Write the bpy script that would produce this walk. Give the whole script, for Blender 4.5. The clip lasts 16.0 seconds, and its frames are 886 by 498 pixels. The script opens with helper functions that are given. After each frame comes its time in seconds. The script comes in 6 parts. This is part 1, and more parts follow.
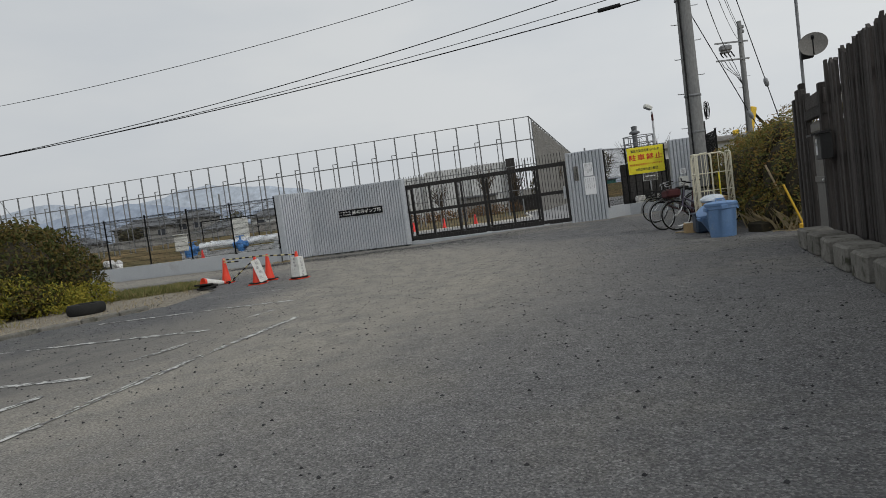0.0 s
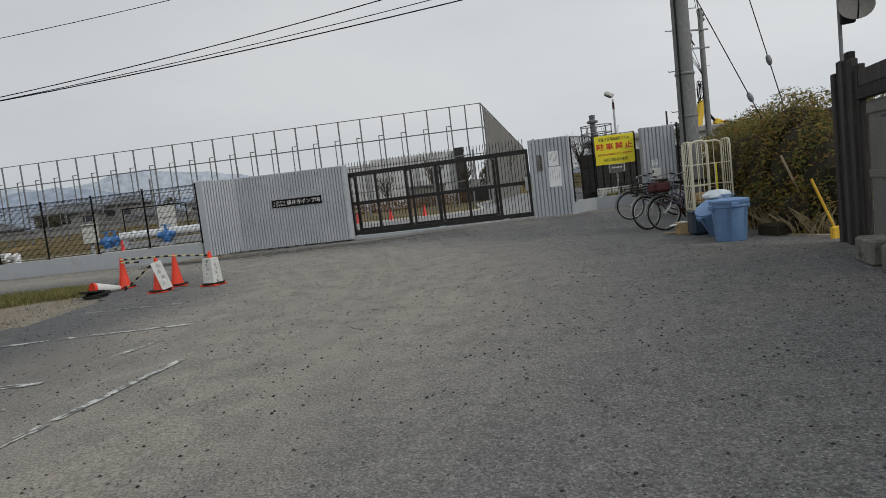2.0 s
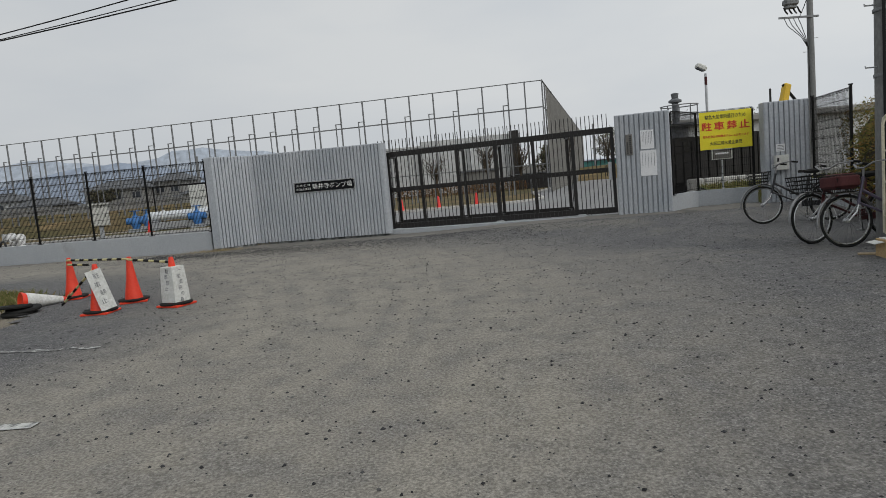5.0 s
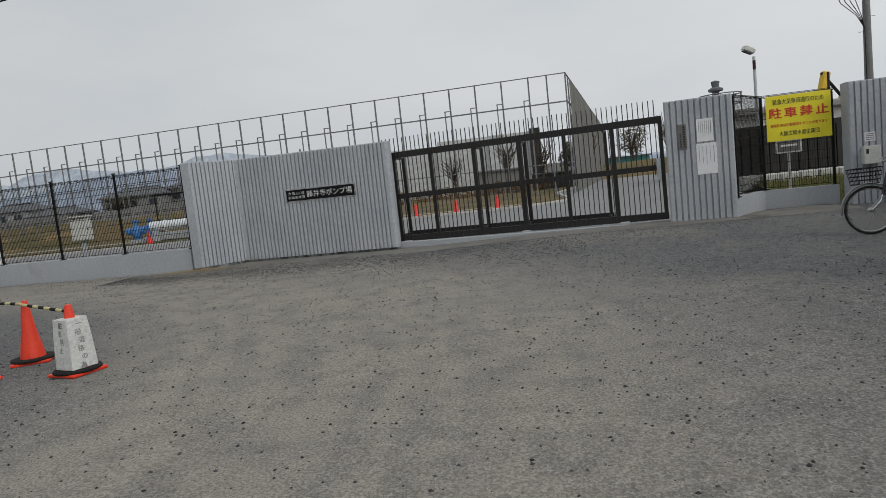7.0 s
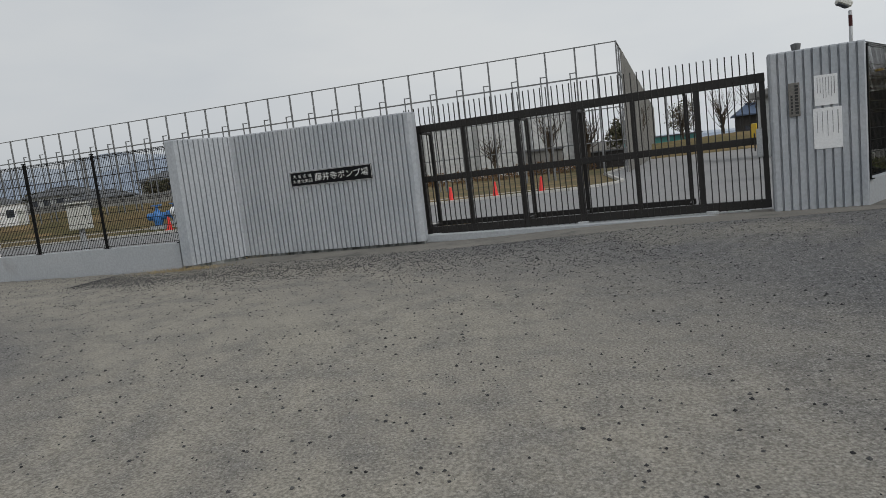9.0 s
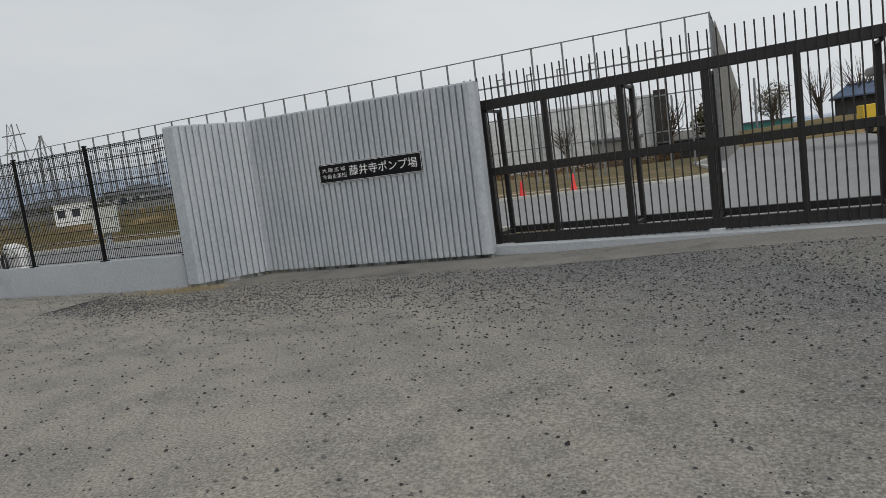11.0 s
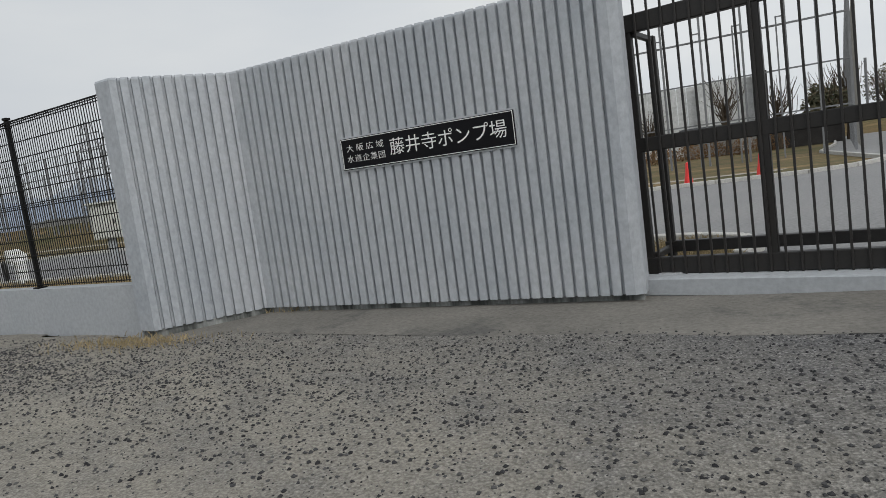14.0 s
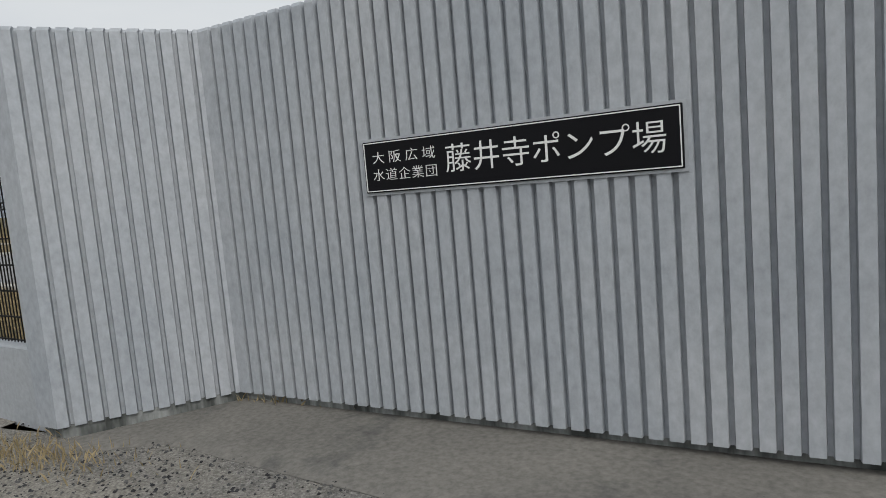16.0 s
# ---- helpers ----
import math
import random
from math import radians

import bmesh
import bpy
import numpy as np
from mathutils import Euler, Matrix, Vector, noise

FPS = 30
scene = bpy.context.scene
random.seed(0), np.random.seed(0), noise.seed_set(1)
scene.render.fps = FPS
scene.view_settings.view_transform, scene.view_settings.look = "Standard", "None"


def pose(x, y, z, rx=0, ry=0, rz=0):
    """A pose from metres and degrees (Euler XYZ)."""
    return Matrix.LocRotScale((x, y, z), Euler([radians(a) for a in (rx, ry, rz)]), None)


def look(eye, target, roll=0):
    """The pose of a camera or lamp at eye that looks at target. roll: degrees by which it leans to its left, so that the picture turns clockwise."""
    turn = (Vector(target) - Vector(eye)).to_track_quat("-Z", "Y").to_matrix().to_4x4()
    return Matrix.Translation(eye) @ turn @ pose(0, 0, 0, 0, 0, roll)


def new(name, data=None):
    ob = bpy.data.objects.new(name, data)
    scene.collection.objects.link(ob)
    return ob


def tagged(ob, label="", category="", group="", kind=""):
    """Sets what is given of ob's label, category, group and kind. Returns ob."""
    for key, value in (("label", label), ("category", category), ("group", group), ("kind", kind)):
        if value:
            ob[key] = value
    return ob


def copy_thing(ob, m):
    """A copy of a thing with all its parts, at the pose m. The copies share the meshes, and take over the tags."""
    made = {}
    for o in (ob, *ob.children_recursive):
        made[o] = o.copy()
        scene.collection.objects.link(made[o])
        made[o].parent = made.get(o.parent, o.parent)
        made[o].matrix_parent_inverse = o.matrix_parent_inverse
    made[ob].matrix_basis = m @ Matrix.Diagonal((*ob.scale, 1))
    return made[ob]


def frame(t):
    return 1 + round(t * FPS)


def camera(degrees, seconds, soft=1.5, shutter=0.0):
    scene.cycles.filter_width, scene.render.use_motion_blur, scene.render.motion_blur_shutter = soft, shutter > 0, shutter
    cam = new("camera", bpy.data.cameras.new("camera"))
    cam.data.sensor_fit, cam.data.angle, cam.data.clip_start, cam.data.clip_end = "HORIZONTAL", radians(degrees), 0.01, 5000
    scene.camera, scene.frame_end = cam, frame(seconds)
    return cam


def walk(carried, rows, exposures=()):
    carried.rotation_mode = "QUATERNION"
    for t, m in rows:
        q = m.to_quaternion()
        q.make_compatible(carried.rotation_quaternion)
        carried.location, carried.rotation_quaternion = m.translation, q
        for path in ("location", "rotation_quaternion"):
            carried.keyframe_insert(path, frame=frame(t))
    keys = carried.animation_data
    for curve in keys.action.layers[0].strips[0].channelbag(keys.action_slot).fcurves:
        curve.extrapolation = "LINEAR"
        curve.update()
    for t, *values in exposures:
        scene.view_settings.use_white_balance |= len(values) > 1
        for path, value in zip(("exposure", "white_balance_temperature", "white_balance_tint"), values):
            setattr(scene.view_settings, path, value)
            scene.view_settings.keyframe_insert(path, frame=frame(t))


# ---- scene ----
cam = camera(69.1, 16.0, soft=0.85)
PATH = [
    (0, (1.615, 1.139, 1.285), (1.496, 3.132, 1.166), -7.40),
    (0.5, (1.566, 1.860, 1.318), (1.449, 3.851, 1.174), -6.70),
    (1, (1.445, 2.555, 1.328), (1.463, 4.549, 1.177), -7.33),
    (1.5, (1.400, 3.285, 1.362), (1.419, 5.281, 1.231), -6.37),
    (2, (1.403, 3.993, 1.377), (1.449, 5.985, 1.205), -6.54),
    (2.5, (1.520, 4.710, 1.395), (1.529, 6.704, 1.245), -5.00),
    (3, (1.604, 5.459, 1.407), (1.655, 7.451, 1.232), -3.96),
    (3.5, (1.426, 6.276, 1.456), (1.428, 8.271, 1.317), -1.68),
    (4, (1.333, 6.980, 1.427), (1.354, 8.973, 1.260), -3.84),
    (4.5, (1.305, 7.751, 1.418), (1.204, 9.737, 1.210), -5.05),
    (4.7, (1.281, 8.058, 1.430), (1.180, 10.045, 1.226), -4.92),
    (6.8, (1.272, 11.179, 1.525), (1.072, 13.158, 1.314), -6.37),
    (7, (1.275, 11.439, 1.535), (1.104, 13.422, 1.338), -6.09),
    (7.5, (1.268, 12.163, 1.502), (1.072, 14.149, 1.357), -6.37),
    (8, (1.298, 12.861, 1.493), (1.160, 14.847, 1.302), -6.47),
    (8.5, (1.207, 13.738, 1.523), (1.020, 15.720, 1.325), -6.22),
    (9, (1.115, 14.505, 1.511), (0.818, 16.468, 1.270), -6.42),
    (9.5, (1.004, 15.172, 1.513), (0.602, 17.118, 1.280), -5.79),
    (9.7, (0.958, 15.547, 1.523), (0.550, 17.491, 1.290), -6.50),
    (11.8, (0.296, 19.229, 1.361), (-0.265, 21.132, 1.102), -6.14),
    (12, (0.236, 19.543, 1.337), (-0.334, 21.441, 1.066), -5.53),
    (12.5, (-0.040, 20.248, 1.317), (-0.601, 22.158, 1.128), -2.18),
    (13, (-0.249, 20.943, 1.409), (-0.966, 22.796, 1.185), -6.79),
    (13.5, (-0.752, 21.500, 1.400), (-1.435, 23.362, 1.143), -5.15),
    (14, (-0.939, 22.253, 1.306), (-1.641, 24.113, 1.086), -7.66),
    (14.5, (-1.361, 22.857, 1.395), (-2.102, 24.708, 1.239), -6.47),
    (15, (-1.642, 23.495, 1.449), (-2.345, 25.360, 1.285), -4.76),
    (15.5, (-1.971, 24.026, 1.533), (-2.660, 25.897, 1.382), -2.42),
    (16, (-2.218, 24.667, 1.542), (-2.975, 26.507, 1.336), -4.90),
]
# the plan is drawn at 10/9 of true size; SITE brings it to metres
SITE = 0.9
walk(cam, [(t, look(Vector(eye) * SITE, Vector(target) * SITE, roll)) for t, eye, target, roll in PATH],
     exposures=[(0.0, -0.02), (4.7, -0.02), (9.7, -0.02), (11.8, 0.16), (14.5, 0.18), (15.4, 0.12), (16.0, 0.28)])

# ---- sky and light: bright overcast ----
SUN_ELEV, SUN_TURN = 40.0, 128.0
world = bpy.data.worlds.new("overcast_sky")
scene.world = world
world.use_nodes = True
wt = world.node_tree
wt.nodes.clear()
w_out = wt.nodes.new("ShaderNodeOutputWorld")
w_bg = wt.nodes.new("ShaderNodeBackground")
w_sky = wt.nodes.new("ShaderNodeTexSky")
w_sky.sky_type, w_sky.sun_disc = "NISHITA", False
w_sky.sun_elevation, w_sky.sun_rotation = radians(SUN_ELEV), radians(SUN_TURN)
w_sky.dust_density, w_sky.air_density = 4.0, 1.0
w_hsv = wt.nodes.new("ShaderNodeHueSaturation")
w_hsv.inputs["Saturation"].default_value = 0.10
w_co = wt.nodes.new("ShaderNodeTexCoord")
w_map = wt.nodes.new("ShaderNodeMapping")
w_map.inputs["Scale"].default_value = (1.0, 1.0, 3.2)
w_noise = wt.nodes.new("ShaderNodeTexNoise")
w_noise.inputs["Scale"].default_value, w_noise.inputs["Detail"].default_value = 1.6, 5.0
w_ramp = wt.nodes.new("ShaderNodeValToRGB")
w_ramp.color_ramp.elements[0].position, w_ramp.color_ramp.elements[1].position = 0.35, 0.68
w_ramp.color_ramp.elements[0].color = (5.75, 6.2, 6.7, 1)
w_ramp.color_ramp.elements[1].color = (7.05, 7.3, 7.45, 1)
w_mix = wt.nodes.new("ShaderNodeMixRGB")
w_mix.inputs[0].default_value = 0.86
wt.links.new(w_sky.outputs[0], w_hsv.inputs["Color"])
wt.links.new(w_co.outputs["Generated"], w_map.inputs[0])
wt.links.new(w_map.outputs[0], w_noise.inputs["Vector"])
wt.links.new(w_noise.outputs["Fac"], w_ramp.inputs[0])
wt.links.new(w_hsv.outputs[0], w_mix.inputs[1])
wt.links.new(w_ramp.outputs[0], w_mix.inputs[2])
# the cloud is a little brighter on the sun's side
w_dot = wt.nodes.new("ShaderNodeVectorMath")
w_dot.operation = "DOT_PRODUCT"
w_dot.inputs[1].default_value = (0.79, -0.3, 0.3)
wt.links.new(w_co.outputs["Generated"], w_dot.inputs[0])
w_rng = wt.nodes.new("ShaderNodeMapRange")
for k, v in ((1, -1.0), (2, 1.0), (3, 0.84), (4, 1.2)):
    w_rng.inputs[k].default_value = v
wt.links.new(w_dot.outputs["Value"], w_rng.inputs[0])
w_mul = wt.nodes.new("ShaderNodeMixRGB")
w_mul.blend_type = "MULTIPLY"
w_mul.inputs[0].default_value = 1.0
wt.links.new(w_mix.outputs[0], w_mul.inputs[1])
wt.links.new(w_rng.outputs[0], w_mul.inputs[2])
wt.links.new(w_mul.outputs[0], w_bg.inputs[0])
w_bg.inputs[1].default_value = 0.1
wt.links.new(w_bg.outputs[0], w_out.inputs[0])
sun = new("sun", bpy.data.lights.new("sun", "SUN"))
sun.data.energy, sun.data.angle, sun.data.color = 1.0, radians(28), (1.0, 0.975, 0.93)
_a = radians(SUN_TURN)
sun.matrix_world = look((0, 0, 30), (-math.sin(_a) * 30, -math.cos(_a) * 30, 30 - 30 * math.tan(radians(SUN_ELEV))))


# ---- materials ----
def material(name, c1, c2, rough=0.7, metal=0.0, coarse=2.0, fine=40.0, bump=0.15, spread=0.5, island=None,
             speck=None, speck_scale=60.0, stretch=(1, 1, 1), local=False, grain=0.25, rand=0.0, wear=None, wear_scale=3.0, wear_at=0.62):
    """Two colours mixed by coarse and fine noise; grains (speck) from cells; stains (wear) with a shape of their own."""
    m = bpy.data.materials.new(name)
    m.use_nodes = True
    t = m.node_tree
    n, link = t.nodes, t.links
    b = n["Principled BSDF"]
    b.inputs["Roughness"].default_value, b.inputs["Metallic"].default_value = rough, metal
    b.inputs["Specular IOR Level"].default_value = 0.5 if rough < 0.6 else 0.15
    if local:
        vec = n.new("ShaderNodeTexCoord").outputs["Object"]
    else:
        vec = n.new("ShaderNodeNewGeometry").outputs["Position"]
    mp = n.new("ShaderNodeMapping")
    mp.inputs["Scale"].default_value = stretch
    link.new(vec, mp.inputs[0])

    def noise_node(scale, detail):
        q = n.new("ShaderNodeTexNoise")
        q.inputs["Scale"].default_value, q.inputs["Detail"].default_value, q.inputs["Roughness"].default_value = scale, detail, 0.62
        link.new(mp.outputs[0], q.inputs["Vector"])
        return q.outputs["Fac"]

    def ramp(src, lo, hi):
        q = n.new("ShaderNodeMapRange")
        q.inputs[1].default_value, q.inputs[2].default_value = lo, hi
        link.new(src, q.inputs[0])
        return q.outputs[0]

    def mix(fac, a, c, mode="MIX"):
        q = n.new("ShaderNodeMixRGB")
        q.blend_type = mode
        for k, v in ((0, fac), (1, a), (2, c)):
            if isinstance(v, (int, float)):
                q.inputs[k].default_value = v
            elif isinstance(v, tuple):
                q.inputs[k].default_value = (*v, 1)
            else:
                link.new(v, q.inputs[k])
        return q.outputs[0]

    big, small = noise_node(coarse, 4), noise_node(fine, 3)
    col = mix(ramp(big, 0.5 - spread / 2, 0.5 + spread / 2), c1, c2)
    if island:
        g = n.new("ShaderNodeNewGeometry")
        cr = n.new("ShaderNodeValToRGB")
        while len(cr.color_ramp.elements) < len(island):
            cr.color_ramp.elements.new(0.5)
        for k, c in enumerate(island):
            cr.color_ramp.elements[k].position = k / (len(island) - 1)
            cr.color_ramp.elements[k].color = (*c, 1)
        link.new(g.outputs["Random Per Island"], cr.inputs[0])
        col = mix(0.75, col, cr.outputs[0])
    if rand:
        oi = n.new("ShaderNodeObjectInfo")
        f = n.new("ShaderNodeMapRange")
        f.inputs[3].default_value, f.inputs[4].default_value = 1 - rand, 1 + rand
        link.new(oi.outputs["Random"], f.inputs[0])
        h = n.new("ShaderNodeHueSaturation")
        link.new(f.outputs[0], h.inputs["Value"])
        link.new(col, h.inputs["Color"])
        col = h.outputs[0]
    if wear:
        col = mix(ramp(noise_node(wear_scale, 6), wear_at, wear_at + 0.1), col, wear)
    height = small
    if speck:
        v = n.new("ShaderNodeTexVoronoi")
        v.inputs["Scale"].default_value = speck_scale
        link.new(mp.outputs[0], v.inputs["Vector"])
        s = n.new("ShaderNodeSeparateColor")
        link.new(v.outputs["Color"], s.inputs[0])
        col = mix(ramp(s.outputs[0], 0.55, 0.95), col, speck[0])
        col = mix(ramp(s.outputs[1], 0.72, 0.98), col, speck[1])
        height = v.outputs["Distance"]
    col = mix(grain, col, ramp(small, 0.25, 0.75), "OVERLAY")
    link.new(col, b.inputs["Base Color"])
    r = n.new("ShaderNodeMapRange")
    r.inputs[3].default_value, r.inputs[4].default_value = max(rough - 0.1, 0.02), min(rough + 0.1, 1)
    link.new(big, r.inputs[0])
    link.new(r.outputs[0], b.inputs["Roughness"])
    if bump:
        bp = n.new("ShaderNodeBump")
        bp.inputs["Strength"].default_value, bp.inputs["Distance"].default_value = bump, 0.01
        link.new(height, bp.inputs["Height"])
        link.new(bp.outputs[0], b.inputs["Normal"])
    return m


ASPHALT = material("worn_asphalt", (0.1, 0.1, 0.105), (0.14, 0.137, 0.134), 0.92, coarse=0.35, fine=9, bump=0.6, spread=0.3,
                   speck=((0.24, 0.235, 0.225), (0.06, 0.06, 0.062)), speck_scale=105, wear=(0.175, 0.166, 0.146), wear_scale=0.25, wear_at=0.52)


def dust(mat, centre, r0, r1, r2, r3, colour, amount, gritty=0.0):
    """Pale grit dragged by turning wheels: streaks that follow circles round a centre."""
    n, link = mat.node_tree.nodes, mat.node_tree.links
    b = n["Principled BSDF"]
    src = b.inputs["Base Color"].links[0].from_socket
    g = n.new("ShaderNodeNewGeometry")
    sub = n.new("ShaderNodeVectorMath")
    sub.operation = "SUBTRACT"
    sub.inputs[1].default_value = (centre[0], centre[1], 0)
    link.new(g.outputs["Position"], sub.inputs[0])
    sep = n.new("ShaderNodeSeparateXYZ")
    link.new(sub.outputs[0], sep.inputs[0])
    flat_v = n.new("ShaderNodeCombineXYZ")
    link.new(sep.outputs[0], flat_v.inputs[0])
    link.new(sep.outputs[1], flat_v.inputs[1])
    ln = n.new("ShaderNodeVectorMath")
    ln.operation = "LENGTH"
    link.new(flat_v.outputs[0], ln.inputs[0])
    an = n.new("ShaderNodeMath")
    an.operation = "ARCTAN2"
    link.new(sep.outputs[1], an.inputs[0])
    link.new(sep.outputs[0], an.inputs[1])

    def calc(op, a, c):
        q = n.new("ShaderNodeMath")
        q.operation = op
        for k, v in ((0, a), (1, c)):
            if isinstance(v, (int, float)):
                q.inputs[k].default_value = v
            else:
                link.new(v, q.inputs[k])
        return q.outputs[0]

    def ramp(v, lo, hi, a=0.0, c=1.0):
        q = n.new("ShaderNodeMapRange")
        q.interpolation_type = "SMOOTHSTEP"
        for k, w in ((1, lo), (2, hi), (3, a), (4, c)):
            q.inputs[k].default_value = w
        link.new(v, q.inputs[0])
        return q.outputs[0]

    def tex(vec, scale, detail):
        q = n.new("ShaderNodeTexNoise")
        q.inputs["Scale"].default_value, q.inputs["Detail"].default_value, q.inputs["Roughness"].default_value = scale, detail, 0.6
        link.new(vec, q.inputs["Vector"])
        return q.outputs["Fac"]

    wander = tex(g.outputs["Position"], 0.22, 2)
    rad = calc("ADD", ln.outputs["Value"], calc("MULTIPLY", wander, 1.6))
    cv = n.new("ShaderNodeCombineXYZ")
    link.new(calc("MULTIPLY", rad, 2.6), cv.inputs[0])
    link.new(calc("MULTIPLY", an.outputs[0], 0.9), cv.inputs[1])
    streak = ramp(tex(cv.outputs[0], 1.0, 5), 0.34, 0.66, 0.74)
    band = calc("MULTIPLY", ramp(rad, r0, r1), ramp(rad, r2, r3, 1.0, 0.0))
    patch = ramp(tex(g.outputs["Position"], 2.2, 5), 0.3, 0.62, 0.55)
    fac = calc("MULTIPLY", calc("MULTIPLY", calc("MULTIPLY", band, streak), patch), amount)
    mx = n.new("ShaderNodeMixRGB")
    mx.inputs[2].default_value = (*colour, 1)
    link.new(fac, mx.inputs[0])
    link.new(src, mx.inputs[1])
    grit = n.new("ShaderNodeMixRGB")
    grit.blend_type = "OVERLAY"
    grit.inputs[0].default_value = gritty
    link.new(mx.outputs[0], grit.inputs[1])
    link.new(ramp(tex(g.outputs["Position"], 55, 2), 0.3, 0.7), grit.inputs[2])
    link.new(grit.outputs[0], b.inputs["Base Color"])


dust(ASPHALT, (3.0, 2.5), -2.0, -1.0, 6.0, 11.0, (0.2, 0.196, 0.188), 0.3)
dust(ASPHALT, (-9.5, 14.0), 6.8, 8.8, 11.2, 15.4, (0.31, 0.286, 0.24), 0.85, 0.3)
dust(ASPHALT, (-8.3, 8.4), -2.0, -1.0, 5.6, 8.2, (0.08, 0.082, 0.086), 0.75)
ROAD_IN = material("site_asphalt", (0.21, 0.21, 0.213), (0.26, 0.257, 0.253), 0.9, coarse=0.3, fine=20, bump=0.2)
CONCRETE = material("apron_concrete", (0.145, 0.138, 0.126), (0.215, 0.203, 0.182), 0.9, coarse=1.3, fine=30, bump=0.25, wear=(0.115, 0.112, 0.105), wear_scale=1.4, wear_at=0.56)
PALE_CONC = material("pale_concrete", (0.35, 0.37, 0.39), (0.41, 0.425, 0.44), 0.85, coarse=0.9, fine=25, bump=0.06, wear=(0.33, 0.335, 0.34), wear_scale=0.8, wear_at=0.62, grain=0.12)
WALL = material("ribbed_wall_paint", (0.345, 0.368, 0.395), (0.415, 0.43, 0.45), 0.75, coarse=1.2, fine=22, bump=0.12, spread=0.35, stretch=(1, 1, 0.7), grain=0.15)
PLINTH = material("stained_plinth", (0.08, 0.085, 0.08), (0.3, 0.31, 0.3), 0.9, coarse=5, fine=30, bump=0.3, spread=0.2, stretch=(1, 1, 0.25))
DIRT = material("verge_dirt", (0.17, 0.145, 0.108), (0.25, 0.22, 0.172), 0.95, coarse=0.8, fine=18, bump=0.6, speck=((0.3, 0.28, 0.24), (0.09, 0.08, 0.06)), speck_scale=40)
FIELD = material("dry_grass_field", (0.155, 0.112, 0.058), (0.092, 0.086, 0.04), 0.95, coarse=0.16, fine=5, bump=0.7, spread=0.25, wear=(0.235, 0.165, 0.085), wear_scale=0.35, wear_at=0.53, stretch=(0.6, 1.4, 1))
TURF = material("green_turf_ground", (0.075, 0.105, 0.03), (0.12, 0.13, 0.05), 0.95, coarse=0.8, fine=12, bump=0.5)
TRACK = material("pale_sandy_track", (0.3, 0.27, 0.22), (0.38, 0.35, 0.3), 0.95, coarse=0.5, fine=8, bump=0.3)
BLACK = material("dark_brown_paint", (0.011, 0.0095, 0.0085), (0.018, 0.0155, 0.0135), 0.55, coarse=6, fine=60, bump=0.05)
BLACK_FENCE = material("black_fence_coating", (0.005, 0.005, 0.005), (0.01, 0.01, 0.01), 0.65, bump=0.03)
GALV = material("galvanised_steel", (0.42, 0.43, 0.44), (0.55, 0.56, 0.57), 0.45, 0.6, coarse=5, fine=60, bump=0.05)
GREY_NET = material("grey_net_steel", (0.17, 0.175, 0.18), (0.24, 0.245, 0.25), 0.6, 0.2, bump=0.03)
POLE_CONC = material("pole_concrete", (0.16, 0.165, 0.165), (0.22, 0.22, 0.215), 0.9, coarse=1.5, fine=25, bump=0.2, stretch=(1, 1, 0.4))
RED = material("cone_red_plastic", (0.72, 0.035, 0.012), (0.8, 0.06, 0.02), 0.45, coarse=6, fine=40, bump=0.05, wear=(0.5, 0.06, 0.03), wear_scale=9)
ORANGE = material("orange_cone_plastic", (0.7, 0.03, 0.028), (0.76, 0.042, 0.034), 0.5, bump=0.03)
RUBBER = material("black_rubber", (0.012, 0.012, 0.012), (0.03, 0.03, 0.028), 0.85, fine=50, bump=0.2)
PAPER = material("weathered_white_board", (0.5, 0.5, 0.47), (0.68, 0.68, 0.65), 0.7, coarse=5, fine=40, bump=0.08, wear=(0.42, 0.42, 0.4), wear_scale=7, wear_at=0.66)
WHITE = material("white_paint", (0.7, 0.7, 0.7), (0.8, 0.8, 0.79), 0.5, coarse=3, bump=0.04)
NOTICE = material("laminated_paper", (0.7, 0.71, 0.72), (0.78, 0.78, 0.78), 0.35, bump=0.02)
INK = material("black_ink", (0.015, 0.015, 0.015), (0.03, 0.03, 0.03), 0.5, bump=0)
GREYINK = material("faint_print", (0.16, 0.16, 0.17), (0.26, 0.26, 0.26), 0.6, bump=0)
REDINK = material("red_ink", (0.55, 0.03, 0.01), (0.6, 0.05, 0.02), 0.5, bump=0)
YELLOW = material("yellow_sign_board", (0.78, 0.66, 0.02), (0.85, 0.73, 0.03), 0.5, coarse=2, bump=0.03)
PLATE = material("black_granite_plate", (0.004, 0.004, 0.005), (0.007, 0.007, 0.009), 0.6, fine=200, bump=0.02)
LETTER = material("white_engraved_paint", (0.72, 0.72, 0.7), (0.8, 0.8, 0.78), 0.6, bump=0)
LINEPAINT = material("worn_road_paint", (0.58, 0.58, 0.55), (0.44, 0.44, 0.42), 0.85, coarse=5, fine=40, bump=0.3, wear=(0.17, 0.168, 0.162), wear_scale=9, wear_at=0.45)
WOOD = material("charred_cedar_boards", (0.03, 0.027, 0.025), (0.075, 0.068, 0.064), 0.85, coarse=3, fine=60, bump=0.6, stretch=(6, 6, 0.4), rand=0.45, wear=(0.1, 0.095, 0.09), wear_scale=5, wear_at=0.6)
DOORMAT = material("grey_door_panel", (0.13, 0.125, 0.115), (0.19, 0.18, 0.165), 0.6, coarse=3, bump=0.1, wear=(0.11, 0.1, 0.09), wear_scale=4, wear_at=0.63)
